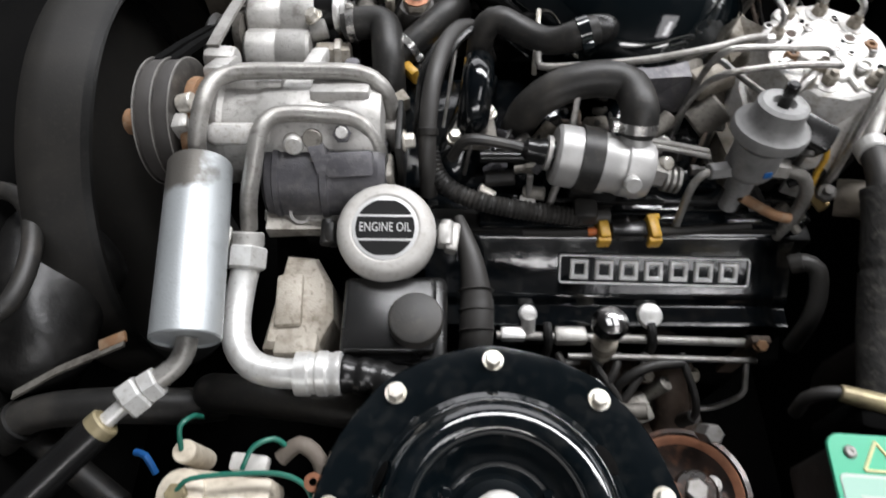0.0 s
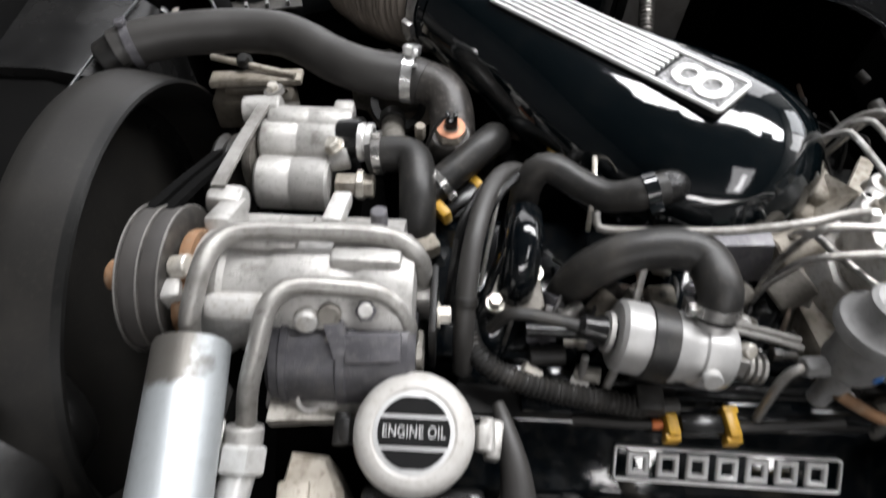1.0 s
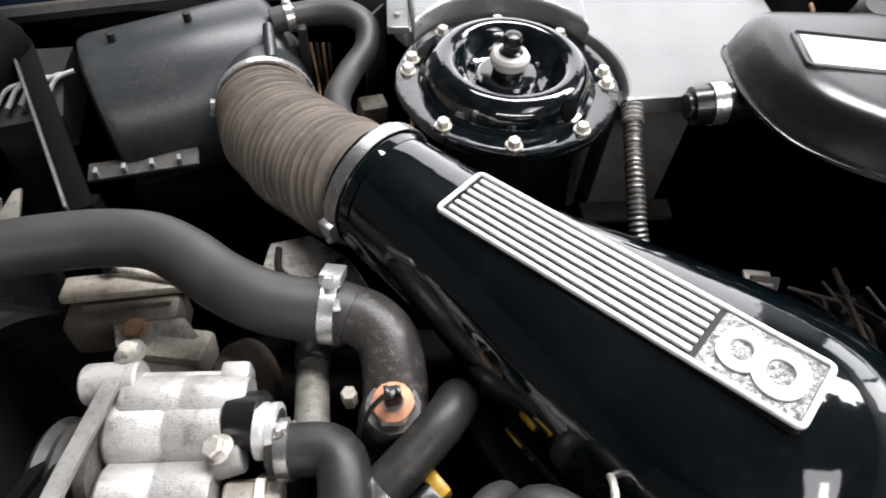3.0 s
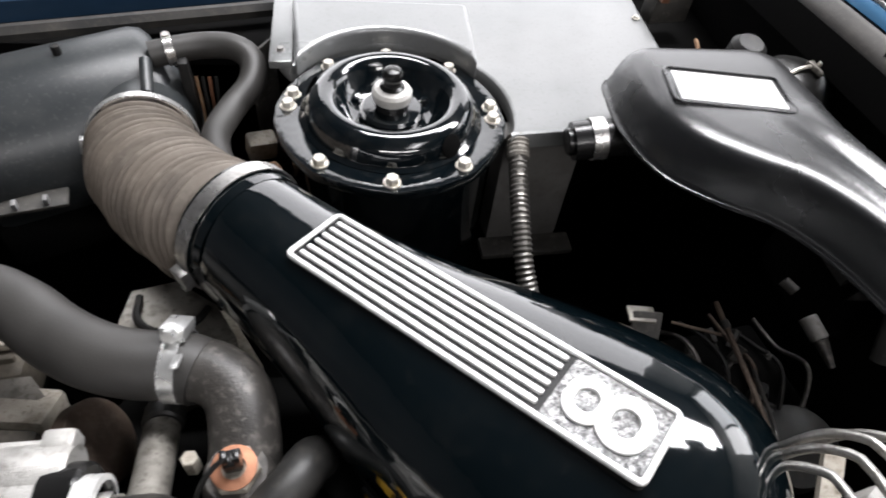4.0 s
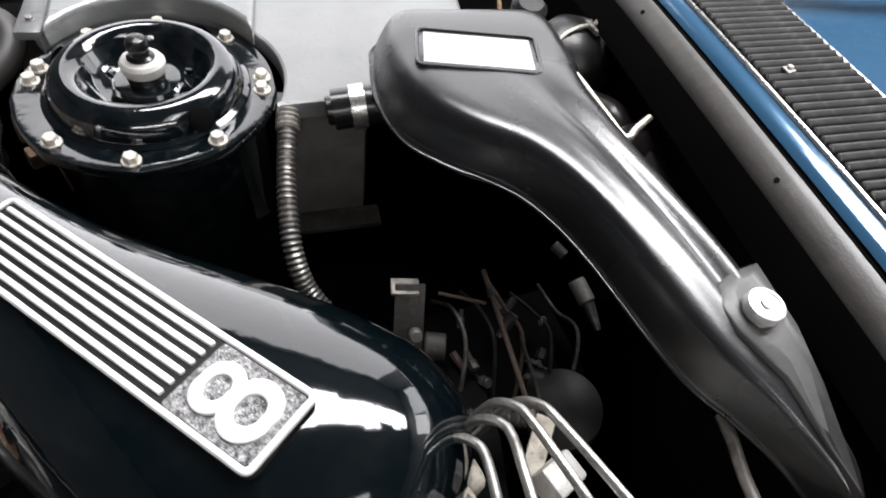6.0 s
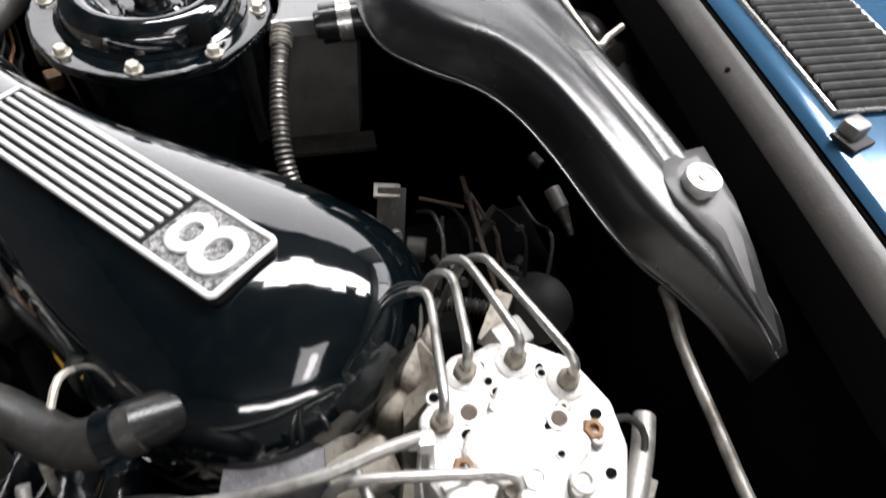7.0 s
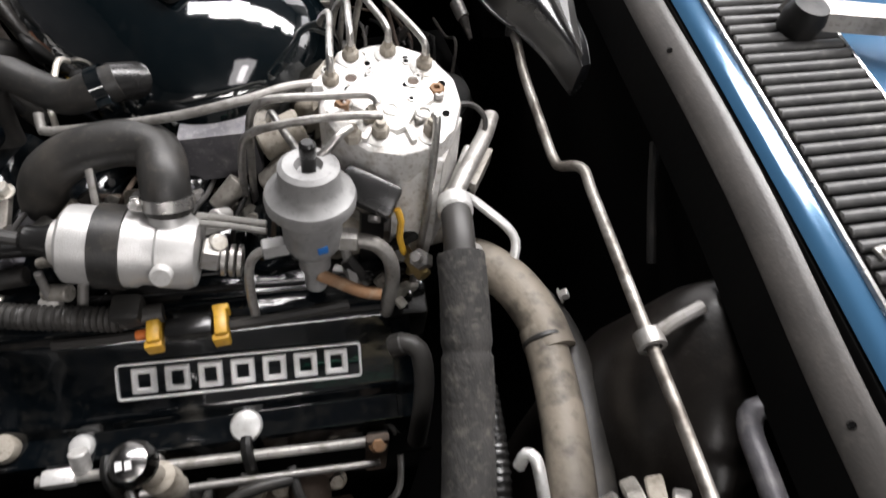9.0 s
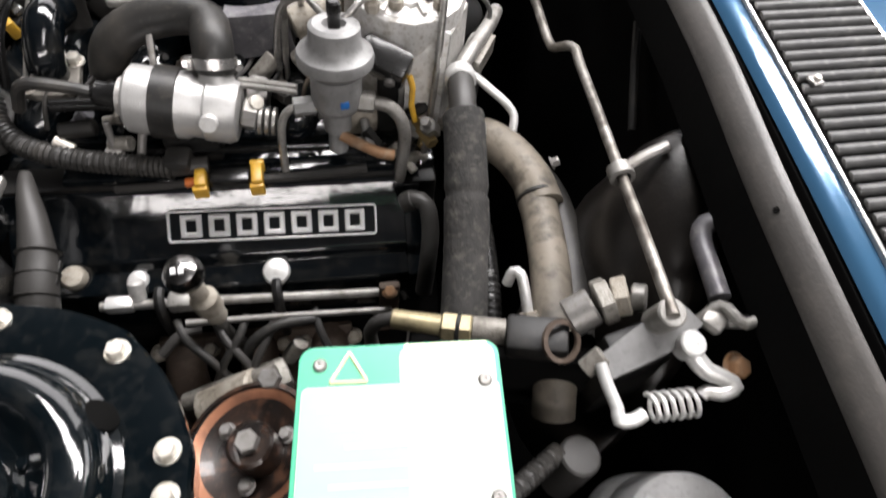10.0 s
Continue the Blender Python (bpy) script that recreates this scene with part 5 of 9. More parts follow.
part("elbow", rod(B(), (0.138, 0.391, 0.789), (0.138, 0.402, 0.804), 0.0075), "cast", fp)
part("middle_union", box(B(), (0.182, 0.386, 0.788), (0.034, 0.018, 0.016), (0, 0, 0), 0.004), "tube", fp)
for x in (0.158, 0.266):
    part("strap", tube(B(), [(x, 0.396, 0.796), (x, 0.386, 0.796), (x + 0.001, 0.377, 0.786), (x + 0.001, 0.374, 0.765), (x + 0.001, 0.373, 0.725)], 0.005, 8), "dull_black", fp, "black clip strap")
part("end_boss", rod(B(), (0.366, 0.382, 0.782), (0.384, 0.382, 0.781), 0.008), "dull_black", fp)
part("bracket", box(B(), (0.374, 0.379, 0.752), (0.02, 0.008, 0.1), (0, 0, 0), 0.002), "dark_brown", fp)
bolt((0.374, 0.375, 0.796), (0, -0.6, 1), 0.006, 0.007, fp, "rust", "bracket_bolt")
knob = thing("dipstick_knob", "dull chrome dipstick knob with painted white reflections on a brass stem", "dipstick", (0.206, 0.365, 0.74))
part("knob", lathe(B(), [(0.006, -0.013), (0.012, -0.011), (0.0165, -0.003), (0.0165, 0.003), (0.013, 0.011), (0.007, 0.0145), (0, 0.0155)], (0.202, 0.366, 0.872), (-0.05, -0.1, 1), 28), "ball_chrome", knob, "dull chrome ball")
# two white patches paint the window's reflection on the ball
for k in range(2):
    part("mark", box(B(), (0.1975 + 0.006 * k, 0.3615, 0.8868), (0.0042, 0.006, 0.0012), (0, 0, 10)), "label_white", knob, "white patch painted as a window reflection")
part("stem", lathe(B(), [(0.008, 0), (0.010, 0.004), (0.010, 0.02), (0.0125, 0.022), (0.0125, 0.04), (0.008, 0.046), (0.008, 0.075)], (0.212, 0.365, 0.79), (-0.12, 0.02, 1), 20), "cast_beige", knob)
part("tube", tube(B(), [(0.212, 0.365, 0.795), (0.215, 0.365, 0.75), (0.225, 0.372, 0.70)], 0.006, 10), "steel", knob)

# low pipes and hoses in front of the engine
low = thing("brake_pipe", "bent black pipe below the rocker cover", "pipe", (0.22, 0.34, 0.65))
part("pipe", tube(B(), [(0.30, 0.362, 0.775), (0.265, 0.357, 0.778), (0.238, 0.345, 0.765), (0.229, 0.333, 0.73), (0.236, 0.325, 0.70), (0.25, 0.325, 0.69)], 0.0055, 12), "rubber", low)
part("branch", tube(B(), [(0.155, 0.345, 0.76), (0.175, 0.36, 0.772), (0.192, 0.365, 0.77)], 0.005, 10), "grey_rubber", low)
coil = thing("valve_block", "small dirty alloy valve block below the rocker cover", "valve", (0.26, 0.29, 0.66))
bm = B()
box(bm, (0.255, 0.325, 0.72), (0.03, 0.03, 0.05), (10, 0, 20), 0.005)
rod(bm, (0.27, 0.34, 0.735), (0.285, 0.345, 0.76), 0.008)
part("body", bm, "cast_dull", coil)
part("union", rod(B(), (0.235, 0.31, 0.71), (0.21, 0.305, 0.705), 0.007), "brass", coil)

# ---- fuel distributor ----
dist = thing("fuel_distributor", "bright cast alloy fuel distributor with eight pipe unions", "fuel distributor", (0.405, 0.59, 0.80))
OUT = [(0.350, 0.603), (0.356, 0.628), (0.374, 0.647), (0.398, 0.658), (0.422, 0.656), (0.446, 0.642), (0.462, 0.612), (0.463, 0.585), (0.452, 0.556), (0.434, 0.538), (0.408, 0.532), (0.382, 0.538), (0.360, 0.558), (0.349, 0.580)]
ctr = Vector((0.406, 0.594, 0))


def scaled(k):
    return [(ctr.x + (x - ctr.x) * k, ctr.y + (y - ctr.y) * k) for x, y in OUT]


part("head", prism(B(), OUT, 0.950, 0.984, 0.005), "cast_bright", dist)
part("waist", prism(B(), scaled(0.86), 0.925, 0.951, 0.003), "cast_bright", dist)
part("foot", prism(B(), scaled(1.02), 0.885, 0.926, 0.006), "cast_bright", dist)
part("raised_top", prism(B(), [(0.405 + (0.031 + 0.006 * math.cos(4 * radians(a))) * math.cos(radians(a)), 0.592 + (0.034 + 0.006 * math.cos(4 * radians(a))) * math.sin(radians(a))) for a in range(0, 360, 15)], 0.983, 0.9895, 0.003), "cast_bright", dist)
for x, y in ((0.372, 0.584), (0.392, 0.615), (0.43, 0.61), (0.444, 0.59), (0.425, 0.565), (0.395, 0.562), (0.41, 0.59)):
    part("screw", lathe(B(), [(0.0045, -0.002), (0.0045, 0.0022), (0.0036, 0.0032), (0.0015, 0.0032), (0.0012, 0.001), (0, 0.001)], (x, y, 0.9865), (0, 0, 1), 12), "steel", dist)
for x, y in ((0.361, 0.611), (0.379, 0.639), (0.410, 0.643), (0.438, 0.626), (0.388, 0.567), (0.393, 0.553), (0.432, 0.552)):
    part("union_boss", lathe(B(), [(0.0125, -0.003), (0.0118, 0.0012), (0.0095, 0.0024), (0.0068, 0.0026)], (x, y, 0.9835), (0, 0, 1), 24), "cast_bright", dist)
# recesses are near-black discs, their shade put into the colour
for x, y, r in ((0.374, 0.603, 0.0024), (0.392, 0.632, 0.0018), (0.424, 0.637, 0.0018), (0.449, 0.605, 0.0026), (0.418, 0.600, 0.0016), (0.447, 0.572, 0.0024)):
    part("recess", lathe(B(), [(0, 0.0002), (r, 0.0002), (r * 1.25, 0.0008), (r * 1.35, 0)], (x, y, 0.9845 if math.hypot(x - 0.405, y - 0.592) > 0.03 else 0.99), (0, 0, 1), 16), "deep_black", dist, "dark screw recess")
# raised rings, each with a dark disc painted as the hole's inside
for x, y, r in ((0.377, 0.615, 0.0042), (0.425, 0.603, 0.0040), (0.359, 0.626, 0.0026), (0.373, 0.596, 0.0026), (0.389, 0.642, 0.0020), (0.424, 0.633, 0.0020), (0.395, 0.625, 0.0022), (0.421, 0.584, 0.0018)):
    z = 0.9897 if math.hypot(x - 0.405, y - 0.592) < 0.029 else 0.9843
    port = part("port", lathe(B(), [(r * 1.1, 0.0), (r * 1.25, 0.0012), (r * 1.7, 0.0010), (r * 1.9, -0.001)], (x, y, z), (0, 0, 1), 20), "cast_bright", dist)
    part("port_hole", lathe(B(), [(0, 0.0004), (r * 1.05, 0.0004), (r * 1.12, 0.0)], (x, y, z), (0, 0, 1), 16), "dark_brown" if r > 0.003 else "deep_black", port, "dark port hole")
for x, y in ((0.443, 0.595), (0.368, 0.584)):
    part("plug_screw", lathe(B(), [(0.0068, -0.002), (0.0068, 0.004), (0.0056, 0.006), (0.003, 0.006), (0.0026, 0.003), (0, 0.003)], (x, y, 0.985), (0, 0, 1), 6), "rust", dist, "brown stained plug screw")
for x, y in ((0.404, 0.574), (0.429, 0.569)):
    part("ring_boss", lathe(B(), [(0.0078, -0.003), (0.0074, 0.003), (0.0062, 0.0042), (0.0046, 0.0042), (0.0040, 0.002), (0, 0.002)], (x, y, 0.987), (0, 0, 1), 24), "cast_bright", dist)
for k in range(3):
    a = radians(200 + 42 * k)
    part("web", box(B(), (0.405 + 0.042 * math.cos(a), 0.594 + 0.042 * math.sin(a), 0.986), (0.022, 0.005, 0.005), (0, 0, math.degrees(a)), 0.0015), "cast_bright", dist)
for p, size, rot in (((0.352, 0.672, 0.928), (0.030, 0.034, 0.040), (12, 8, 30)), ((0.338, 0.652, 0.918), (0.034, 0.030, 0.036), (-10, 6, 52)), ((0.366, 0.700, 0.920), (0.022, 0.030, 0.034), (8, -12, 20)), ((0.318, 0.636, 0.905), (0.036, 0.028, 0.030), (0, 10, 20))):
    part("casting_lump", box(B(), p, size, rot, 0.008, 3), "cast_beige", dist, "stained pale casting")
part("metering_body", box(B(), (0.395, 0.60, 0.86), (0.13, 0.13, 0.06), (0, 0, 10), 0.012), "cast_beige", dist)
part("casting_arm", loft(B(), [[(0.345, 0.63, 0.90), (0.345, 0.66, 0.90), (0.345, 0.66, 0.93), (0.345, 0.63, 0.935)], [(0.375, 0.65, 0.90), (0.36, 0.68, 0.90), (0.36, 0.68, 0.95), (0.375, 0.65, 0.96)]]), "cast_beige", dist)
# four unions with pipes that arch over to the far bank
UN = [(0.361, 0.611), (0.379, 0.639), (0.410, 0.643), (0.438, 0.626)]
ARCH = [(0.366, 0.690, 0.990), (0.381, 0.696, 0.999), (0.391, 0.703, 1.003), (0.404, 0.700, 1.007)]
for (x, y), a in zip(UN, ARCH):
    union_nut((x, y, 0.984), (0, 0, 1), 0.0068, 0.0105, dist)
    pp = thing("injector_pipe", "bare steel injector pipe arching from the fuel distributor", "pipe", (x, y, 0.98), "injector pipes")
    q = Vector((x, y, 0.996))
    m = Vector(a)
    part("pipe", tube(B(), [q, q + Vector((0.0, 0.001, 0.008)), q.lerp(m, 0.12) + Vector((0, 0, 0.012)), q.lerp(m, 0.55) + Vector((0, 0, 0.007)), q.lerp(m, 0.92) + Vector((0, 0, 0.001)), m + Vector((-0.003, 0.006, -0.004)), m + Vector((-0.010, 0.020, -0.03)), m + Vector((-0.016, 0.03, -0.09)), m + Vector((-0.02, 0.04, -0.16))], 0.0030, 12, 0.004), "pipe_steel", pp)
# pipes on the near side
for (x, y), pts, lab in (((0.351, 0.600), [(0.347, 0.602, 0.993), (0.325, 0.597, 0.994), (0.295, 0.590, 0.990), (0.245, 0.588, 0.979), (0.20, 0.594, 0.967), (0.150, 0.600, 0.957), (0.142, 0.606, 0.956), (0.141, 0.615, 0.962)], "long"),
                         ((0.388, 0.567), [(0.392, 0.566, 1.003), (0.388, 0.573, 1.006), (0.36, 0.578, 1.002), (0.32, 0.583, 0.997), (0.305, 0.583, 0.992), (0.297, 0.583, 0.975), (0.293, 0.583, 0.94), (0.29, 0.575, 0.90), (0.29, 0.57, 0.84)], "short"),
                         ((0.393, 0.553), [(0.393, 0.551, 1.006), (0.385, 0.551, 1.008), (0.35, 0.556, 1.002), (0.315, 0.558, 0.994), (0.298, 0.560, 0.985), (0.290, 0.565, 0.965), (0.284, 0.568, 0.92), (0.283, 0.56, 0.84)], "short"),
                         ((0.372, 0.549), [(0.370, 0.545, 1.003), (0.362, 0.536, 1.005), (0.350, 0.527, 0.998), (0.341, 0.527, 0.992), (0.333, 0.54, 0.985), (0.32, 0.575, 0.975), (0.312, 0.60, 0.965), (0.308, 0.61, 0.93), (0.305, 0.61, 0.84)], "short"),
                         ((0.432, 0.552), [(0.432, 0.551, 1.004), (0.4335, 0.548, 1.006), (0.433, 0.541, 0.992), (0.430, 0.528, 0.965), (0.426, 0.513, 0.93), (0.42, 0.50, 0.87), (0.415, 0.49, 0.84)], "short")):
    if lab != "long":
        union_nut((x, y, 0.986), (0, 0, 1), 0.0066, 0.0105, dist)
    else:
        union_nut((x + 0.003, y, 0.99), (-1, 0, 0), 0.0062, 0.010, dist, "tube_bright")
    pp = thing("fuel_pipe", "bare steel fuel pipe leaving the fuel distributor", "pipe", (x, y, 0.98), "fuel pipes")
    part("pipe", tube(B(), pts, 0.0036 if lab == "long" else 0.0031, 12, 0.004), "tube" if lab == "long" else "pipe_steel", pp)

# sensor box below the distributor and its heat shield
sb = thing("sensor_box", "black plastic sensor box against the fuel distributor", "sensor", (0.378, 0.52, 0.84))
part("box", box(B(), (0.381, 0.523, 0.952), (0.046, 0.026, 0.030), (22, 12, -28), 0.004), "smooth_hose", sb)
part("stay", box(B(), (0.385, 0.53, 0.885), (0.02, 0.012, 0.11), (0, 0, 0), 0.003), "dull_black", sb)
part("screw", rod(B(), (0.384, 0.507, 0.945), (0.383, 0.503, 0.943), 0.005), "steel", sb)
part("lead", tube(B(), [(0.402, 0.512, 0.945), (0.405, 0.507, 0.935), (0.404, 0.503, 0.92), (0.408, 0.50, 0.90)], 0.0028, 8), "yellow", sb, "amber wire")
hs = thing("heat_shield", "bright folded alloy shield below the fuel distributor", "heat shield", (0.42, 0.53, 0.86))
part("front", loft(B(), [[(0.372, 0.553, 0.966), (0.44, 0.536, 0.970), (0.44, 0.539, 0.971), (0.372, 0.556, 0.967)], [(0.40, 0.522, 0.925), (0.432, 0.507, 0.905), (0.432, 0.511, 0.904), (0.40, 0.526, 0.924)], [(0.40, 0.52, 0.86), (0.43, 0.507, 0.86), (0.43, 0.511, 0.86), (0.40, 0.524, 0.86)]]), "cast_bright", hs)
part("side", loft(B(), [[(0.442, 0.54, 0.965), (0.465, 0.585, 0.965), (0.462, 0.587, 0.965), (0.439, 0.542, 0.965)], [(0.436, 0.515, 0.885), (0.462, 0.56, 0.885), (0.459, 0.562, 0.885), (0.433, 0.517, 0.885)]]), "cast", hs)
# throttle links at its side
link = thing("throttle_link", "pale alloy throttle link rods beside the fuel distributor", "linkage", (0.47, 0.57, 0.85))
part("rod", tube(B(), [(0.503, 0.617, 0.932), (0.49, 0.59, 0.934), (0.462, 0.545, 0.938), (0.450, 0.523, 0.938)], 0.0075, 12), "tube", link)
part("rod", tube(B(), [(0.478, 0.585, 0.925), (0.46, 0.552, 0.925), (0.446, 0.528, 0.925)], 0.006, 12), "cast", link)
part("plate", loft(B(), [[(0.487, 0.58, 0.915), (0.495, 0.575, 0.915), (0.495, 0.575, 0.935), (0.487, 0.58, 0.935)], [(0.468, 0.545, 0.91), (0.474, 0.542, 0.91), (0.474, 0.542, 0.93), (0.468, 0.545, 0.93)]]), "cast_dull", link)
part("post", box(B(), (0.47, 0.56, 0.88), (0.02, 0.03, 0.09), (0, 0, -30), 0.004), "dull_black", link)
part("cable", tube(B(), [(0.455, 0.605, 0.96), (0.48, 0.61, 0.955), (0.492, 0.60, 0.945), (0.485, 0.58, 0.93)], 0.0025, 8), "rubber", link)

# ---- pressure regulator ----
reg = thing("fuel_regulator", "grey steel fuel pressure regulator with a black hose spigot", "fuel regulator", (0.333, 0.50, 0.83))
rx = Vector((0.03, 0.18, 1)).normalized()
rp = Vector((0.338, 0.511, 0.972))
part("diaphragm", lathe(B(), [(0.0000, -0.022), (0.0183, -0.022), (0.0209, -0.016), (0.0291, -0.010), (0.0326, -0.006), (0.0331, 0.0), (0.0318, 0.004), (0.0252, 0.008), (0.0222, 0.0135), (0.0213, 0.026), (0.0178, 0.0285), (0.0100, 0.028), (0.0078, 0.022), (0.0000, 0.022)], rp, rx, 40), "reg_grey", reg)
part("spigot", lathe(B(), [(0.0052, 0.018), (0.0052, 0.034), (0.0058, 0.036), (0.0058, 0.045), (0.004, 0.047), (0, 0.047)], rp, rx, 16), "smooth_hose", reg, "black hose spigot")
part("body", lathe(B(), [(0.0225, -0.016), (0.0225, -0.045), (0.019, -0.052), (0.0125, -0.056), (0.0125, -0.075), (0.009, -0.078), (0.009, -0.10), (0, -0.10)], rp, rx, 28), "reg_grey", reg)
part("blue_mark", box(B(), rp + rx * -0.030 + Vector((0.006, -0.0219, -0.003)), (0.008, 0.003, 0.007), (-10, 0, 12), 0.001), "blue_plastic", reg, "blue paint mark")
el = part("left_elbow", tube(B(), [(0.318, 0.500, 0.926), (0.303, 0.498, 0.926), (0.292, 0.495, 0.922), (0.286, 0.490, 0.91), (0.284, 0.482, 0.885), (0.284, 0.476, 0.862)], 0.0038, 12, 0.003), "tube", reg)
part("left_nut", rod(B(), (0.318, 0.5, 0.926), (0.298, 0.4975, 0.926), 0.0085, seg=6), "reg_grey", reg)
part("right_nut", rod(B(), (0.349, 0.50, 0.930), (0.370, 0.498, 0.928), 0.010, seg=6), "tube", reg)
part("right_pipe", tube(B(), [(0.368, 0.498, 0.928), (0.383, 0.495, 0.925), (0.394, 0.489, 0.912), (0.397, 0.483, 0.89), (0.394, 0.477, 0.865), (0.392, 0.475, 0.845)], 0.0062, 14), "tube", reg)
part("copper_pipe", tube(B(), [(0.338, 0.488, 0.898), (0.352, 0.482, 0.893), (0.372, 0.474, 0.887), (0.386, 0.472, 0.885)], 0.0052, 12), "rust", reg, "tan hose stub")
# clutter of fittings between regulator and lagged hose
fit_b = thing("pipe_fitting", "cluster of dull brass and alloy pipe fittings behind the rocker cover", "fittings", (0.40, 0.50, 0.80))
rnd = random.Random(5)
for k in range(9):
    p = Vector((0.362 + rnd.random() * 0.065, 0.478 + rnd.random() * 0.045, 0.855 + rnd.random() * 0.05))
    d = Vector((rnd.uniform(-1, 1), rnd.uniform(-1, 0.6), rnd.uniform(-0.4, 0.6))).normalized()
    bm = B()
    rod(bm, p, p + d * 0.022, 0.006 + 0.003 * rnd.random(), seg=6)
    rod(bm, p - d * 0.012, p, 0.0045, seg=10)
    part("fitting", bm, rnd.choice(["cast_dull", "steel", "brass", "dull_black", "tube"]), fit_b)
part("base", box(B(), (0.395, 0.495, 0.82), (0.07, 0.05, 0.05), (0, 0, 0), 0.005), "dull_black", fit_b)

# ---- auxiliary air valve, its hoses and leads ----
aav = thing("air_valve", "silver cylindrical auxiliary air valve with a black rubber strap", "air valve", (0.2, 0.515, 0.85))
AA, AB = Vector((0.1555, 0.524, 0.918)), Vector((0.252, 0.512, 0.906))
ad = (AB - AA).normalized()
part("body", lathe(B(), [(0, 0), (0.026, 0), (0.0295, 0.003), (0.0300, 0.010), (0.0300, 0.052), (0.0275, 0.056), (0.0275, 0.066), (0.029, 0.068), (0.029, 0.088), (0.026, 0.094), (0, 0.096)], AA, ad, 40), "valve_silver", aav)
part("strap", lathe(B(), [(0.0302, 0.023), (0.0325, 0.0235), (0.0325, 0.0435), (0.0302, 0.044)], AA, ad, 40), "rubber", aav, "black rubber strap")
part("strap_tail", box(B(), AA + ad * 0.034 + Vector((0, -0.012, -0.045)), (0.02, 0.006, 0.05), (15, 0, 0), 0.002), "rubber", aav)
nk = AA + ad * 0.077
part("neck", lathe(B(), [(0.017, 0.0), (0.016, 0.028), (0.014, 0.032), (0.014, 0.045), (0, 0.045)], nk, (0.02, 0.42, 0.6), 24), "valve_silver", aav)
part("boss", rod(B(), nk + Vector((-0.005, -0.026, 0.012)), nk + Vector((-0.005, -0.033, 0.016)), 0.008), "tube_bright", aav)
part("end_nut", rod(B(), AB + ad * -0.002, AB + ad * 0.012 + Vector((0, 0, -0.002)), 0.014, seg=6), "steel", aav)
for k in range(3):
    part("end_ring", lathe(B(), [(0.008, 0), (0.013, 0.001), (0.013, 0.004), (0.008, 0.005)], AB + ad * (0.012 + 0.006 * k) + Vector((0, -0.002, -0.004)), ad, 20), "tube", aav)
part("plug", lathe(B(), [(0.013, 0), (0.013, -0.012), (0.011, -0.016), (0.011, -0.026), (0.007, -0.03), (0, -0.03)], AA, ad, 20), "smooth_hose", aav, "black electric plug")
part("plug_ring", lathe(B(), [(0.0125, -0.002), (0.017, -0.003), (0.017, -0.007), (0.0125, -0.008)], AA, ad, 20), "cast", aav)
part("lead", tube(B(), [AA - ad * 0.028, AA - ad * 0.05 + Vector((0, 0.0, 0.002)), AA - ad * 0.085 + Vector((0, -0.002, 0.0)), AA - ad * 0.10 + Vector((0, -0.004, -0.03))], 0.0055, 10), "rubber", aav)
part("stay", box(B(), (0.176, 0.553, 0.925), (0.006, 0.004, 0.075), (-30, 4, 0), 0.001), "steel", aav)
part("foot_stay", rod(B(), (0.162, 0.506, 0.895), (0.154, 0.49, 0.868), 0.004), "steel", aav)
for dy in (0.0, 0.007):
    part("link_pipe", tube(B(), [(0.250, 0.528 + dy, 0.925), (0.27, 0.523 + dy, 0.926), (0.302, 0.513 + dy, 0.928)], 0.0026, 8), "tube", aav)
part("side_screw", rod(B(), (0.262, 0.518, 0.912), (0.266, 0.512, 0.919), 0.0065), "zinc", aav)
part("mount", box(B(), (0.2, 0.515, 0.866), (0.05, 0.03, 0.04), (0, 0, 0), 0.004), "dull_black", aav)

ah = thing("air_hose", "thick black rubber hose bent down onto the air valve", "hose", (0.19, 0.58, 0.85))
nt = nk + Vector((0.02, 0.42, 0.6)).normalized() * 0.034
part("hose", tube(B(), [nt, nt + Vector((0.001, 0.012, 0.018)), (0.227, 0.575, 0.957), (0.205, 0.584, 0.958), (0.172, 0.583, 0.952), (0.146, 0.578, 0.938), (0.130, 0.577, 0.91), (0.124, 0.578, 0.87), (0.123, 0.590, 0.83)], 0.0178, 22), "rubber", ah)
worm_clamp("clamp", nt + Vector((0.0003, 0.004, 0.006)), (0.02, 0.42, 0.6), 0.0182, 0.009, ah, "clamp_steel", 0, 0.006)

ih = thing("plenum_hose", "black rubber hose from the plenum with a worn steel clamp", "hose", (0.13, 0.65, 0.85))
part("hose", tube(B(), [(0.199, 0.636, 0.972), (0.181, 0.632, 0.968), (0.155, 0.638, 0.955), (0.13, 0.654, 0.953), (0.105, 0.667, 0.957), (0.09, 0.664, 0.945), (0.085, 0.655, 0.91), (0.084, 0.645, 0.85)], lambda f, s: 0.0138 if f > 0.12 else 0.0145, 18), "rubber", ih)
worm_clamp("clamp", (0.186, 0.6335, 0.9695), (1, 0.2, 0.25), 0.0148, 0.011, ih, "tower_black", 200, 0.006)
part("neck", tube(B(), [(0.192, 0.635, 0.971), (0.205, 0.642, 0.966), (0.222, 0.655, 0.955), (0.24, 0.672, 0.94)], 0.0150, 18), "smooth_hose", ih, "gloss black neck into the plenum")

vh = thing("vacuum_hose", "grey rubber vacuum hose curving up beside the manifold", "hose", (0.04, 0.58, 0.86))
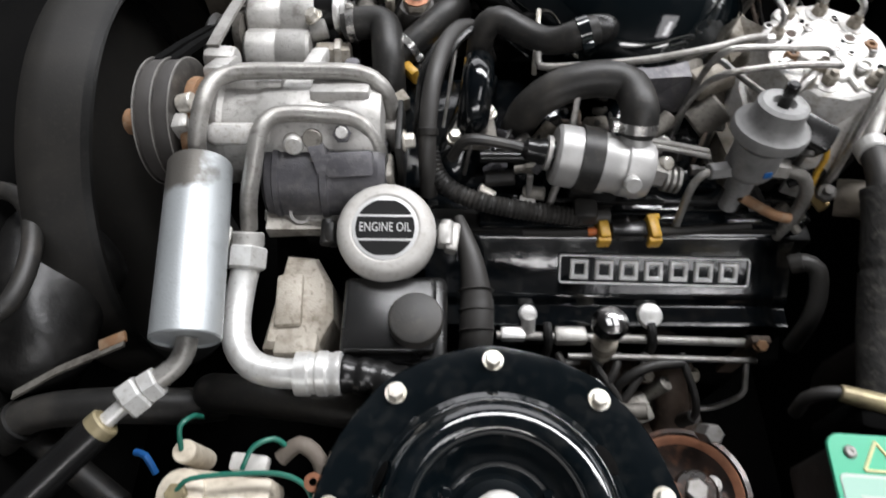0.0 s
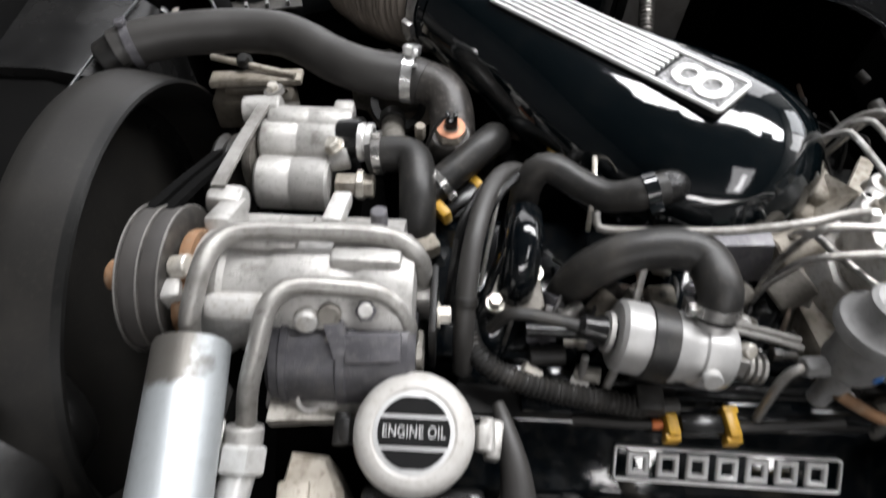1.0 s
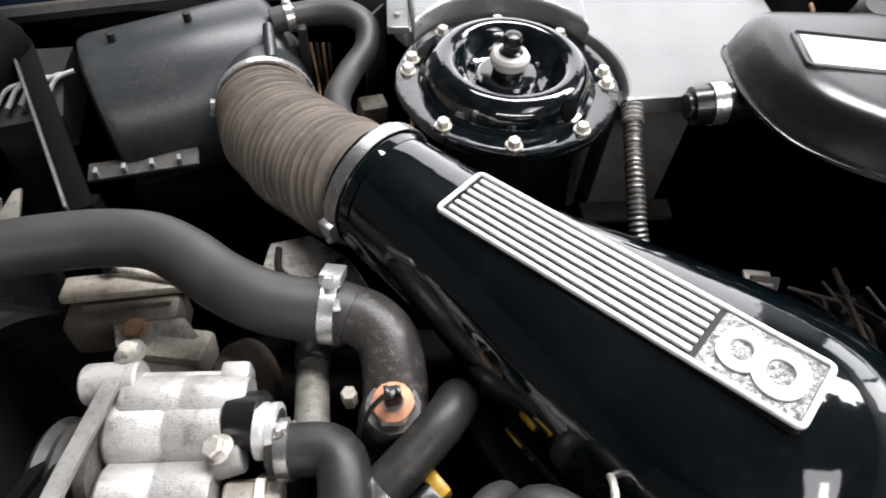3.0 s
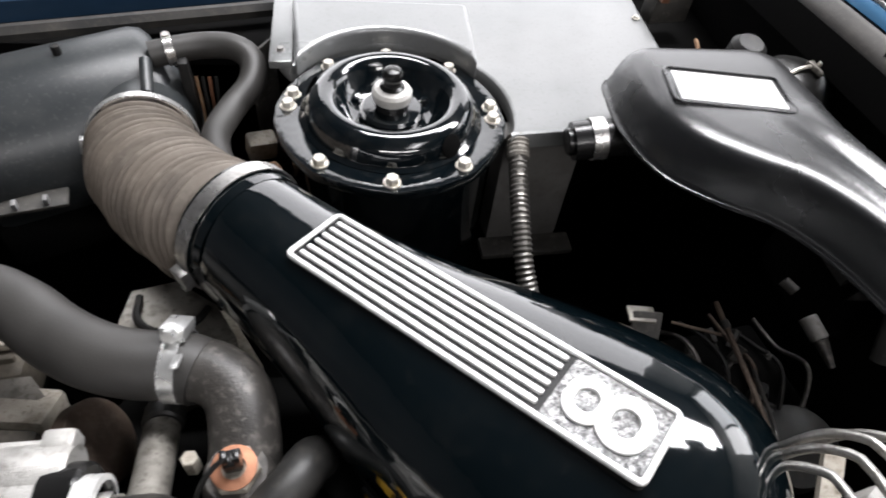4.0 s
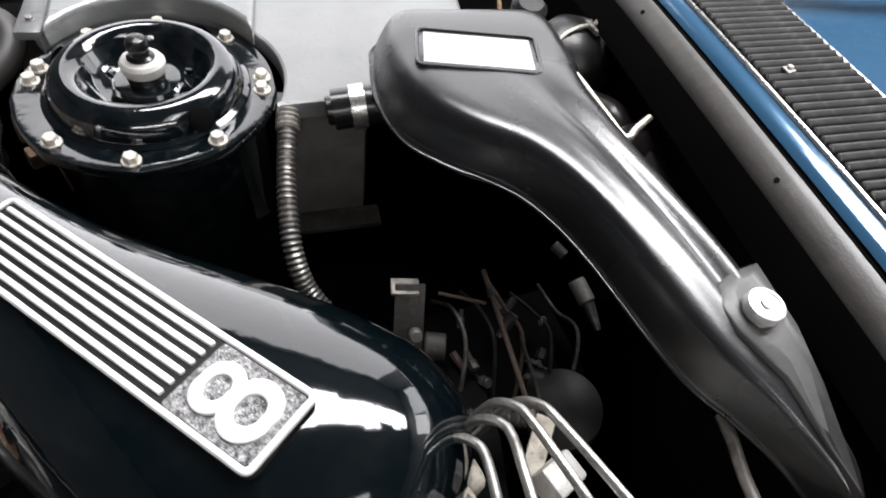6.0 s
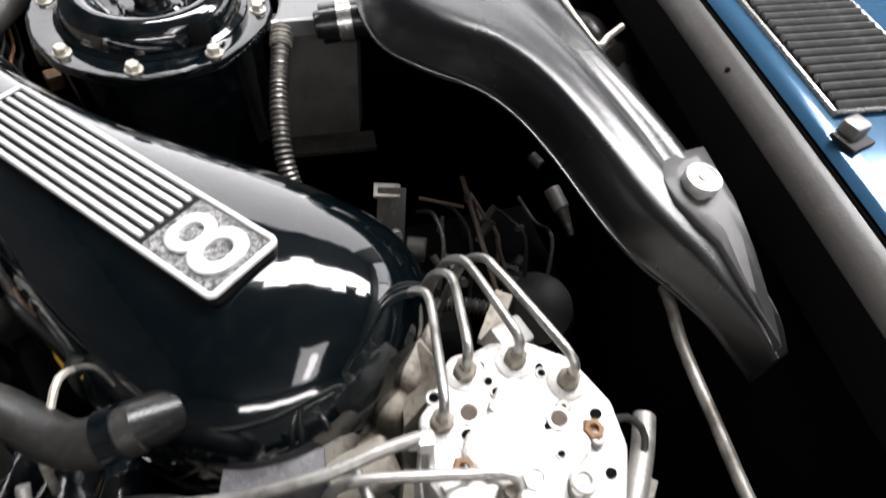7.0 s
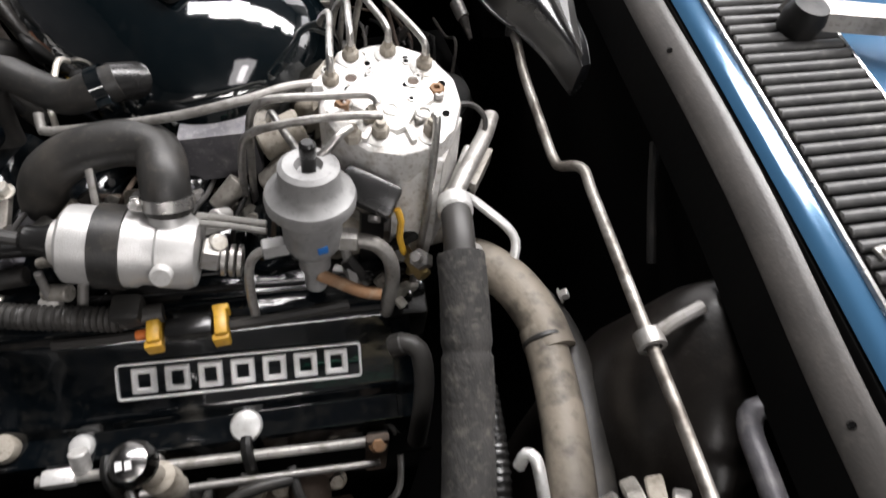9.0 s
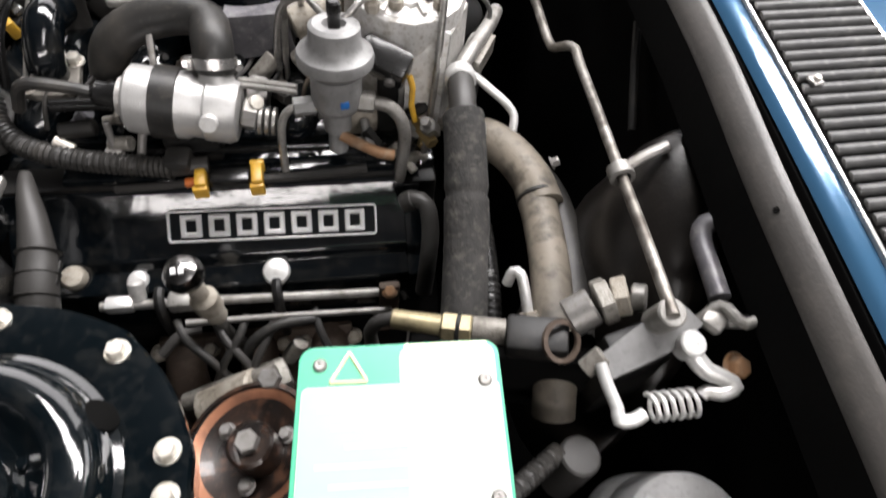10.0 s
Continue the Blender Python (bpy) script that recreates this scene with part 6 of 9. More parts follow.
part("hose", tube(B(), [(0.034, 0.505, 0.875), (0.033, 0.525, 0.915), (0.034, 0.55, 0.937), (0.039, 0.59, 0.952), (0.05, 0.635, 0.953), (0.066, 0.668, 0.945), (0.085, 0.685, 0.925), (0.10, 0.69, 0.88)], 0.0088, 14), "grey_rubber", vh)
part("cable", tube(B(), [(0.020, 0.56, 0.89), (0.025, 0.589, 0.930), (0.030, 0.611, 0.944), (0.046, 0.646, 0.947), (0.070, 0.676, 0.936), (0.088, 0.689, 0.90)], 0.0048, 10), "smooth_hose", vh, "thin black cable")
part("cable", tube(B(), [(0.034, 0.57, 0.89), (0.042, 0.594, 0.930), (0.054, 0.627, 0.948), (0.072, 0.655, 0.950), (0.088, 0.668, 0.942), (0.098, 0.672, 0.91)], 0.0042, 10), "smooth_hose", vh, "thin black cable")
part("tie", lathe(B(), [(0.0095, -0.004), (0.0105, -0.003), (0.0105, 0.003), (0.0095, 0.004)], (0.0335, 0.54, 0.931), (0, 0.8, 0.6), 16), "dull_black", vh)

# inlet manifold parts: black elbow with flange, studs, dull castings
man = thing("inlet_manifold", "black inlet manifold with flanged elbow and alloy fittings", "manifold", (0.13, 0.57, 0.79))
part("base", box(B(), (0.17, 0.60, 0.835), (0.34, 0.16, 0.06), (0, 0, 0), 0.012), "engine_black", man)
for k in range(4):
    part("runner", tube(B(), [(0.05 + 0.08 * k, 0.53, 0.83), (0.06 + 0.08 * k, 0.55, 0.87), (0.08 + 0.08 * k, 0.60, 0.885), (0.09 + 0.08 * k, 0.66, 0.87)], 0.022, 16), "engine_black", man)
part("elbow", tube(B(), [(0.078, 0.568, 0.87), (0.078, 0.570, 0.905), (0.080, 0.578, 0.925), (0.083, 0.60, 0.94), (0.085, 0.63, 0.93)], 0.0165, 20), "engine_black", man)
fl = part("flange", prism(B(), [(0.052, 0.552), (0.068, 0.546), (0.095, 0.546), (0.104, 0.556), (0.10, 0.59), (0.085, 0.597), (0.065, 0.59)], 0.896, 0.903, 0.0015), "cast_dull", man)
for x, y in ((0.0605, 0.556), (0.0955, 0.589)):
    bolt((x, y, 0.902), (0, 0, 1), 0.0065, 0.009, man, "zinc", "flange_bolt")
for p, q, r, mt in (((0.085, 0.53, 0.905), (0.135, 0.53, 0.905), 0.006, "smooth_hose"), ((0.09, 0.513, 0.89), (0.12, 0.515, 0.892), 0.008, "dull_black"), ((0.13, 0.505, 0.88), (0.15, 0.50, 0.885), 0.007, "cast_dull"),
                    ((0.145, 0.55, 0.90), (0.16, 0.565, 0.91), 0.010, "cast_beige"), ((0.10, 0.50, 0.88), (0.085, 0.505, 0.888), 0.005, "zinc"), ((0.26, 0.56, 0.90), (0.28, 0.575, 0.915), 0.009, "cast_dull"), ((0.27, 0.545, 0.91), (0.262, 0.535, 0.922), 0.006, "cast"),
                    ((0.30, 0.60, 0.93), (0.335, 0.61, 0.94), 0.016, "cast_beige"), ((0.305, 0.575, 0.90), (0.33, 0.585, 0.92), 0.018, "cast_dull"), ((0.285, 0.61, 0.92), (0.30, 0.64, 0.93), 0.02, "cast_dull"), ((0.12, 0.545, 0.895), (0.135, 0.56, 0.9), 0.008, "steel")):
    part("fitting", rod(B(), p, q, r, seg=12), mt, man)
part("casting", loft(B(), [[(0.235, 0.59, 0.90), (0.30, 0.585, 0.91), (0.30, 0.62, 0.92), (0.235, 0.63, 0.91)], [(0.235, 0.60, 0.94), (0.295, 0.60, 0.945), (0.295, 0.62, 0.945), (0.24, 0.63, 0.945)]]), "comp_dark", man)
lever = thing("throttle_lever", "thin bright lever rod by the plenum", "lever", (0.15, 0.68, 0.85))
part("rod", tube(B(), [(0.142, 0.622, 0.925), (0.1418, 0.634, 0.950), (0.144, 0.655, 0.957), (0.1462, 0.676, 0.960), (0.150, 0.69, 0.945)], 0.0026, 8), "zinc", lever)
part("rod", tube(B(), [(0.048, 0.58, 0.89), (0.058, 0.63, 0.93), (0.062, 0.655, 0.94)], 0.002, 8), "tube", lever)

# small boxes and struts between the hoses
tb = thing("vacuum_switch", "small tan vacuum switch box below the air hose", "switch", (0.2, 0.57, 0.86))
part("box", box(B(), (0.203, 0.566, 0.908), (0.024, 0.018, 0.016), (10, 0, 6), 0.003), "cast_beige", tb)
part("screw", rod(B(), (0.203, 0.565, 0.915), (0.203, 0.564, 0.918), 0.003), "steel", tb)
part("stay", box(B(), (0.203, 0.57, 0.875), (0.012, 0.01, 0.06)), "dull_black", tb)
sp2 = thing("white_connector", "white push-on connector beside the ribbed conduit", "connector", (0.135, 0.497, 0.85))
part("cap", rod(B(), (0.134, 0.497, 0.872), (0.133, 0.496, 0.881), 0.008), "cap_grey", sp2)
part("stem", rod(B(), (0.134, 0.499, 0.88), (0.134, 0.508, 0.905), 0.0032), "steel", sp2)
cs = thing("conduit_strap", "black strap over the ribbed conduit", "strap", (0.19, 0.49, 0.85))
part("strap", box(B(), (0.190, 0.484, 0.878), (0.024, 0.024, 0.016), (0, 0, -4), 0.005), "rubber", cs)


# ---- oil filler, reservoir ----
filler = thing("oil_filler", "pale grey plastic oil filler cap with a black and white label", "oil filler cap", (-0.002, 0.44, 0.8))
oax = Vector((0.02, -0.26, 1)).normalized()
op = Vector((-0.002, 0.438, 0.905))
part("cap", lathe(B(), [(0.030, -0.006), (0.0425, -0.004), (0.0452, 0.002), (0.0452, 0.014), (0.0435, 0.021), (0.0395, 0.0262), (0.0345, 0.0285), (0.0315, 0.0288), (0.0295, 0.0275), (0.0, 0.0275)], op, oax, 56), "cap_grey", filler)
# label frame: x to the right, y up on the face
ox = (Vector((1, 0, 0)) - oax * oax.x).normalized()
OM = Matrix.Translation(op + oax * 0.0277) @ Matrix((ox, oax.cross(ox), oax)).transposed().to_4x4()


def on_cap(bm):
    bmesh.ops.transform(bm, matrix=OM, verts=bm.verts)
    return bm


disc = part("label_disc", on_cap(lathe(B(), [(0.0295, -0.001), (0.0295, 0.0005), (0.029, 0.0008), (0, 0.0008)], seg=48)), "label_white", filler, "white ground of the round label")


def segment(y0, y1, r):
    """The slice of a disc between two heights."""
    right = [(math.sqrt(max(r * r - y * y, 0)), y) for y in [y0 + (y1 - y0) * k / 10 for k in range(11)]]
    return [*right, *[(-x, y) for x, y in right[::-1]]]


for y0, y1 in ((-0.0098, 0.0098), (0.0122, 0.0250), (-0.0250, -0.0122)):
    part("label_bar", on_cap(prism(B(), segment(y0, y1, 0.0262), 0.0009, 0.0013)), "label_black", disc, "black printed bar")
txt = bpy.data.curves.new("lettering", "FONT")
txt.body, txt.size, txt.align_x, txt.align_y, txt.extrude, txt.space_character = "ENGINE OIL", 0.0088, "CENTER", "CENTER", 0.0002, 1.05
txt.materials.append(M["label_white"])
tob = new("lettering", txt)
tob.parent = disc
tob.matrix_basis = Matrix.Translation(-BASE[filler]) @ OM @ Matrix.Translation((0, 0, 0.0015)) @ Matrix.Diagonal((0.93, 1.35, 1, 1))
BASE[tob] = BASE[filler]
part("throat", lathe(B(), [(0.036, -0.075), (0.036, -0.02), (0.0395, -0.015), (0.0395, -0.004), (0, -0.004)], op, oax, 36), "engine_black", filler)
for sgn in (-1, 1):
    bm = B()
    c = op + ox * (0.051 * sgn)
    box(bm, c + oax * 0.002, (0.010, 0.020, 0.022), (14, 8 * sgn, 0), 0.003)
    rod(bm, c + Vector((0.004 * sgn, -0.012, 0.004)), c + Vector((0.004 * sgn, 0.012, 0.007)), 0.006)
    part("spring_clip", bm, "cast" if sgn > 0 else "dull_black", filler)
part("side_lever", box(B(), (0.058, 0.436, 0.905), (0.012, 0.03, 0.012), (0, 10, -8), 0.003), "tube", filler)

res = thing("fluid_reservoir", "black plastic fluid reservoir with a round screw cap", "reservoir", (0.005, 0.36, 0.76))
part("tank", box(B(), (0.0065, 0.362, 0.855), (0.094, 0.086, 0.075), (0, 0, 0), 0.008, 3), "smooth_hose", res)
part("lid_step", box(B(), (0.003, 0.362, 0.897), (0.082, 0.07, 0.012), (0, 0, 0), 0.005, 3), "smooth_hose", res)
part("lip", box(B(), (0.0065, 0.3165, 0.872), (0.102, 0.009, 0.006), (0, 0, 0), 0.002), "smooth_hose", res)
part("lip_edge", tube(B(), [(-0.045, 0.325, 0.877), (-0.044, 0.3125, 0.877), (-0.036, 0.3105, 0.877), (0.045, 0.3095, 0.877), (0.055, 0.312, 0.877), (0.057, 0.325, 0.877)], 0.0019, 6, 0.006), "cast_beige", res, "pale moulded edge")
part("screw_cap", lathe(B(), [(0.0235, 0), (0.0235, 0.012), (0.0225, 0.0145), (0.020, 0.0155), (0.0, 0.0155)], (0.027, 0.353, 0.902), (0, -0.03, 1), 60, wave=lambda a: 1 + 0.006 * math.cos(30 * a)), "rubber", res, "black ribbed screw cap")
part("stand", box(B(), (0.0065, 0.37, 0.79), (0.07, 0.06, 0.07)), "deep_black", res)

rh = thing("coolant_hose", "black ribbed hose standing beside the reservoir", "hose", (0.08, 0.38, 0.72))
part("hose", tube(B(), [(0.064, 0.474, 0.880), (0.070, 0.452, 0.880), (0.077, 0.425, 0.874), (0.081, 0.395, 0.862), (0.081, 0.36, 0.846), (0.078, 0.335, 0.80), (0.078, 0.33, 0.74)], lambda f, s: 0.0050 + 0.0112 * min(1.0, (f / 0.40) ** 0.8) - (0.003 if f > 0.62 else 0), 20, 0.003), "grey_rubber", rh)
part("clip", box(B(), (0.092, 0.385, 0.857), (0.012, 0.024, 0.006), (0, 0, 0), 0.002), "dull_black", rh)
for k in range(3):
    part("ring", lathe(B(), [(0.0150, -0.0015), (0.0178, 0), (0.0150, 0.0015)], (0.081, 0.402 - 0.018 * k, 0.864 - 0.006 * k), (0.02, -1, -0.25), 18), "rubber", rh)

# ---- air-conditioning compressor group ----
comp = thing("compressor", "cast aluminium air-conditioning compressor with a three-groove pulley", "compressor", (-0.1, 0.55, 0.78))
PA = Vector((-0.256, 0.545, 0.926))
PC = PA + Vector((0.010, 0.006, 0.006))
pul = part("pulley", lathe(B(), [(0, 0.010), (0.016, 0.010), (0.024, 0.013), (0.0405, 0.0165), (0.0558, 0.0180), (0.0605, 0.0190), (0.0610, 0.0200), (0.0605, 0.0212), (0.0540, 0.0235), (0.0540, 0.0320), (0.0605, 0.0350), (0.0608, 0.0358), (0.0605, 0.0368), (0.0540, 0.0390), (0.0540, 0.0475), (0.0605, 0.0503), (0.0610, 0.0514), (0.0603, 0.0526), (0.0504, 0.054), (0, 0.054)], PC, (1, 0, 0), 72), "pulley_grey", comp, "grimy two-groove pulley")
for h0, h1 in ((0.0216, 0.0346), (0.0372, 0.0499)):
    part("belt", lathe(B(), [(0.0542, h0 + 0.002), (0.0587, h0), (0.0590, h0 + 0.001), (0.0590, h1 - 0.001), (0.0587, h1), (0.0542, h1 - 0.002)], PC, (1, 0, 0), 72), "belt_dark", pul, "worn grey drive belt")
for h in (0.0200, 0.0358, 0.0514):
    part("rim", lathe(B(), [(0.0603, h - 0.0007), (0.0613, h - 0.0005), (0.0613, h + 0.0005), (0.0603, h + 0.0007)], PC, (1, 0, 0), 72), "tube", pul, "rubbed bright pulley edge")
part("hub", lathe(B(), [(0, -0.016), (0.010, -0.016), (0.0125, -0.014), (0.013, 0.000), (0.0125, 0.008), (0.018, 0.010), (0.018, 0.013)], PC, (1, 0, 0), 24), "rust", pul, "brown rusty hub")
for q in range(6):
    c, d = math.cos(q * math.pi / 3 + 0.4), math.sin(q * math.pi / 3 + 0.4)
    part("face_bolt", rod(B(), PC + Vector((0.0125, 0.040 * c, 0.040 * d)), PC + Vector((0.0185, 0.040 * c, 0.040 * d)), 0.005, seg=6), "dark_brown", pul)
part("nose", lathe(B(), [(0.02, 0.062), (0.040, 0.063), (0.046, 0.070), (0.048, 0.079)], PA, (1, 0, 0), 40), "cast", comp)
part("body", lathe(B(), [(0.03, 0.078), (0.050, 0.080), (0.0515, 0.086), (0.0515, 0.100), (0.048, 0.104), (0.047, 0.135), (0.049, 0.140), (0.049, 0.190), (0.0475, 0.194), (0.0475, 0.205), (0.0495, 0.208), (0.0495, 0.238), (0.046, 0.248), (0.03, 0.250), (0, 0.25)], PA, (1, 0, 0), 56), "cast", comp)
part("front_ring", lathe(B(), [(0.035, 0.067), (0.051, 0.068), (0.0525, 0.0720), (0.0515, 0.0770), (0.04, 0.078)], PA, (1, 0, 0), 40, wave=lambda a: 1 + 0.05 * math.cos(5 * a)), "rust", comp, "rust-stained mounting ring")
part("deck", loft(B(), [[(x, 0.545, 0.90), (x, 0.632, 0.88), (x, 0.633, 0.915), (x, 0.628, 0.922), (x, 0.60, 0.938), (x, 0.57, 0.958), (x, 0.545, 0.965)] for x in (-0.166, -0.10, -0.06, -0.022)]), "cast", comp)
for x in (-0.135, -0.105, -0.045):
    part("deck_rib", box(B(), (x, 0.604, 0.937), (0.004, 0.05, 0.006), (-34, 0, 0), 0.0015), "cast", comp)
part("ear", box(B(), (-0.180, 0.625, 0.938), (0.030, 0.024, 0.03), (-15, 5, 0), 0.005), "cast", comp)
part("ear_lug", rod(B(), (-0.196, 0.628, 0.938), (-0.164, 0.628, 0.940), 0.012), "cast", comp)
part("ear_stem", box(B(), (-0.172, 0.60, 0.945), (0.022, 0.05, 0.03), (-30, 0, 0), 0.004), "cast", comp)
part("ear", box(B(), (-0.188, 0.518, 0.965), (0.016, 0.018, 0.02), (0, 0, 12), 0.004), "cast", comp)
bolt((-0.196, 0.517, 0.962), (-1, 0, 0.1), 0.006, 0.010, comp, "zinc", "ear_bolt")
part("boss", rod(B(), (-0.19, 0.535, 0.974), (-0.176, 0.535, 0.978), 0.009), "zinc", comp)
part("saddle", box(B(), (-0.0785, 0.612, 0.952), (0.017, 0.014, 0.058), (62, 0, 0), 0.003), "cast_bright", comp)
part("top_pad", box(B(), (-0.13, 0.572, 0.966), (0.06, 0.035, 0.012), (-25, 0, 0), 0.004), "cast", comp)
part("top_pad", box(B(), (-0.045, 0.562, 0.970), (0.055, 0.045, 0.014), (-18, 0, 0), 0.004), "cast", comp)
part("front_pad", box(B(), (-0.135, 0.517, 0.955), (0.055, 0.02, 0.045), (40, 0, 0), 0.007), "cast_bright", comp)
part("cap_bolt", rod(B(), (-0.044, 0.612, 0.925), (-0.044, 0.617, 0.948), 0.0075), "comp_dark", comp)
part("lower_body", lathe(B(), [(0, 0), (0.036, 0), (0.0405, 0.004), (0.0405, 0.108), (0.036, 0.114), (0, 0.115)], (-0.118, 0.500, 0.908), (1, 0, 0), 36), "body_dark", comp, "dark grey lower body")
for x, w in ((-0.104, 0.004), (-0.060, 0.005)):
    part("body_rib", lathe(B(), [(0.040, -w), (0.0425, -w * 0.6), (0.0425, w * 0.6), (0.040, w)], (x, 0.500, 0.908), (1, 0, 0), 36), "body_dark", comp)
part("side_pad", box(B(), (-0.036, 0.490, 0.944), (0.044, 0.024, 0.014), (28, 0, 4), 0.004), "comp_dark", comp)
part("side_pad", box(B(), (-0.030, 0.472, 0.928), (0.030, 0.022, 0.012), (48, 0, 0), 0.004), "body_dark", comp)
part("boss", rod(B(), (-0.089, 0.518, 0.950), (-0.086, 0.500, 0.958), 0.0095, seg=24, bevel=0.002), "cast_bright", comp, "bright cast boss")
part("boss_washer", rod(B(), (-0.088, 0.515, 0.951), (-0.0875, 0.511, 0.953), 0.0125, seg=24), "tube", comp)
part("strap", loft(B(), [[(-0.071 + 0.005 * k - w, y, z), (-0.071 + 0.005 * k + w, y, z), (-0.071 + 0.005 * k + w, y + 0.005, z - 0.004), (-0.071 + 0.005 * k - w, y + 0.005, z - 0.004)] for k, (y, z, w) in enumerate(((0.512, 0.959, 0.0065), (0.500, 0.957, 0.0075), (0.486, 0.950, 0.006), (0.470, 0.936, 0.005), (0.460, 0.915, 0.005)))]), "comp_dark", comp, "dark cast strap")
part("strap_eye", rod(B(), (-0.070, 0.514, 0.955), (-0.069, 0.505, 0.962), 0.009, seg=20), "cast_dull", comp)
part("hex_plug", rod(B(), (-0.043, 0.520, 0.950), (-0.042, 0.510, 0.964), 0.0085, seg=6), "comp_dark", comp, "dark hexagon plug")
part("hex_cap", rod(B(), (-0.042, 0.512, 0.963), (-0.042, 0.508, 0.968), 0.0055, seg=16), "cast_bright", comp)
part("port", rod(B(), (-0.035, 0.512, 0.93), (-0.034, 0.508, 0.95), 0.008), "steel", comp)
part("valve_stem", rod(B(), (-0.066, 0.505, 0.925), (-0.068, 0.492, 0.948), 0.0055), "steel", comp)
part("manifold_block", box(B(), (-0.015, 0.50, 0.918), (0.034, 0.028, 0.03), (0, 0, 0), 0.004), "cast_dull", comp)
part("manifold_block", box(B(), (-0.004, 0.548, 0.925), (0.03, 0.03, 0.036), (0, 0, 0), 0.004), "cast", comp)
part("end_plate", box(B(), (0.008, 0.53, 0.92), (0.006, 0.06, 0.07), (0, 0, 0), 0.002), "dull_black", comp)
bolt((0.011, 0.524, 0.937), (1, 0, 0.1), 0.0075, 0.011, comp, "zinc", "end_bolt")
part("stay_bar", box(B(), (-0.082, 0.4605, 0.905), (0.075, 0.012, 0.004), (22, 0, 0), 0.0015), "tube", comp, "dull flat stay bar")
part("stay_hook", tube(B(), [(-0.092, 0.462, 0.906), (-0.096, 0.470, 0.911), (-0.089, 0.475, 0.914), (-0.081, 0.471, 0.911), (-0.079, 0.462, 0.907)], 0.003, 10), "comp_dark", comp)
part("mount", box(B(), (-0.10, 0.54, 0.84), (0.16, 0.09, 0.09), (0, 0, 0), 0.01), "deep_black", comp)

muf = thing("muffler_canister", "long scuffed aluminium refrigerant muffler canister", "canister", (-0.158, 0.4, 0.86))
MT, MB = Vector((-0.167, 0.482, 0.955)), Vector((-0.152, 0.322, 0.940))
part("canister", lathe(B(), [(0, 0.002), (0.0255, 0.002), (0.0262, 0.0), (0.0275, 0.0012), (0.0275, 0.1585), (0.0265, 0.1605), (0.0252, 0.1605), (0.022, 0.158), (0.008, 0.159), (0, 0.159)], MB, MT - MB, 48), "canister", muf)
part("lower_pipe", tube(B(), [(-0.152, 0.325, 0.938), (-0.153, 0.314, 0.935), (-0.159, 0.303, 0.932), (-0.172, 0.292, 0.930)], 0.0085, 14), "tube", muf)
for a, b, r in (((-0.170, 0.2925, 0.930), (-0.180, 0.2855, 0.929), 0.0135), ((-0.181, 0.285, 0.929), (-0.193, 0.2745, 0.928), 0.0155)):
    part("hex_fitting", rod(B(), a, b, r, seg=6), "tube_bright", muf, "bright hexagon fitting")
part("tail_pipe", rod(B(), (-0.192, 0.275, 0.928), (-0.208, 0.259, 0.925), 0.0065), "tube_bright", muf)
part("brass_ring", rod(B(), (-0.205, 0.262, 0.925), (-0.214, 0.254, 0.923), 0.0125), "olive", muf)
part("tail_hose", tube(B(), [(-0.212, 0.2555, 0.923), (-0.232, 0.235, 0.918), (-0.275, 0.19, 0.905), (-0.32, 0.14, 0.88), (-0.36, 0.08, 0.82)], 0.0135, 18), "smooth_hose", muf, "black hose tail")
end_stain(M["canister"], MT + Vector((-0.012, -0.012, 0.024)) - BASE[muf], 0.036, (0.11, 0.098, 0.082), 0.9)
part("stay", box(B(), (-0.158, 0.40, 0.89), (0.02, 0.03, 0.07), (0, 0, 0), 0.004), "deep_black", muf)

pa = thing("refrigerant_pipe", "dull aluminium refrigerant pipe looped over the compressor", "pipe", (-0.09, 0.55, 0.92), "refrigerant pipes")
part("pipe", tube(B(), [(-0.167, 0.480, 0.956), (-0.166, 0.495, 0.975), (-0.162, 0.523, 0.989), (-0.157, 0.545, 0.991), (-0.144, 0.559, 0.989), (-0.12, 0.564, 0.987), (-0.08, 0.566, 0.985), (-0.037, 0.567, 0.983), (-0.015, 0.563, 0.978), (-0.004, 0.556, 0.966), (-0.001, 0.552, 0.945), (-0.001, 0.551, 0.93)], 0.0078, 16), "tube", pa)
pb = thing("refrigerant_pipe", "dull aluminium refrigerant pipe bent down to the hose union", "pipe", (-0.07, 0.5, 0.9), "refrigerant pipes")
part("pipe", tube(B(), [(-0.1275, 0.438, 0.917), (-0.124, 0.455, 0.940), (-0.117, 0.475, 0.962), (-0.112, 0.499, 0.977), (-0.105, 0.514, 0.979), (-0.092, 0.522, 0.977), (-0.06, 0.5245, 0.973), (-0.033, 0.524, 0.968), (-0.018, 0.517, 0.959), (-0.011, 0.508, 0.943), (-0.010, 0.503, 0.928)], 0.0078, 16), "tube", pb)
nut = part("union_collar", rod(B(), (-0.1285, 0.436, 0.915), (-0.129, 0.424, 0.908), 0.0145, seg=20), "cast", pb)
part("union_nut", rod(B(), (-0.129, 0.424, 0.908), (-0.130, 0.404, 0.901), 0.0185, seg=6), "tube_bright", pb, "bright hexagon union nut")
part("tab", box(B(), (-0.146, 0.427, 0.915), (0.006, 0.02, 0.02), (0, 20, 0), 0.002), "cast", pb)
lt_ = thing("suction_pipe", "bright bent aluminium suction pipe with a crimped black hose", "pipe", (-0.09, 0.34, 0.85))
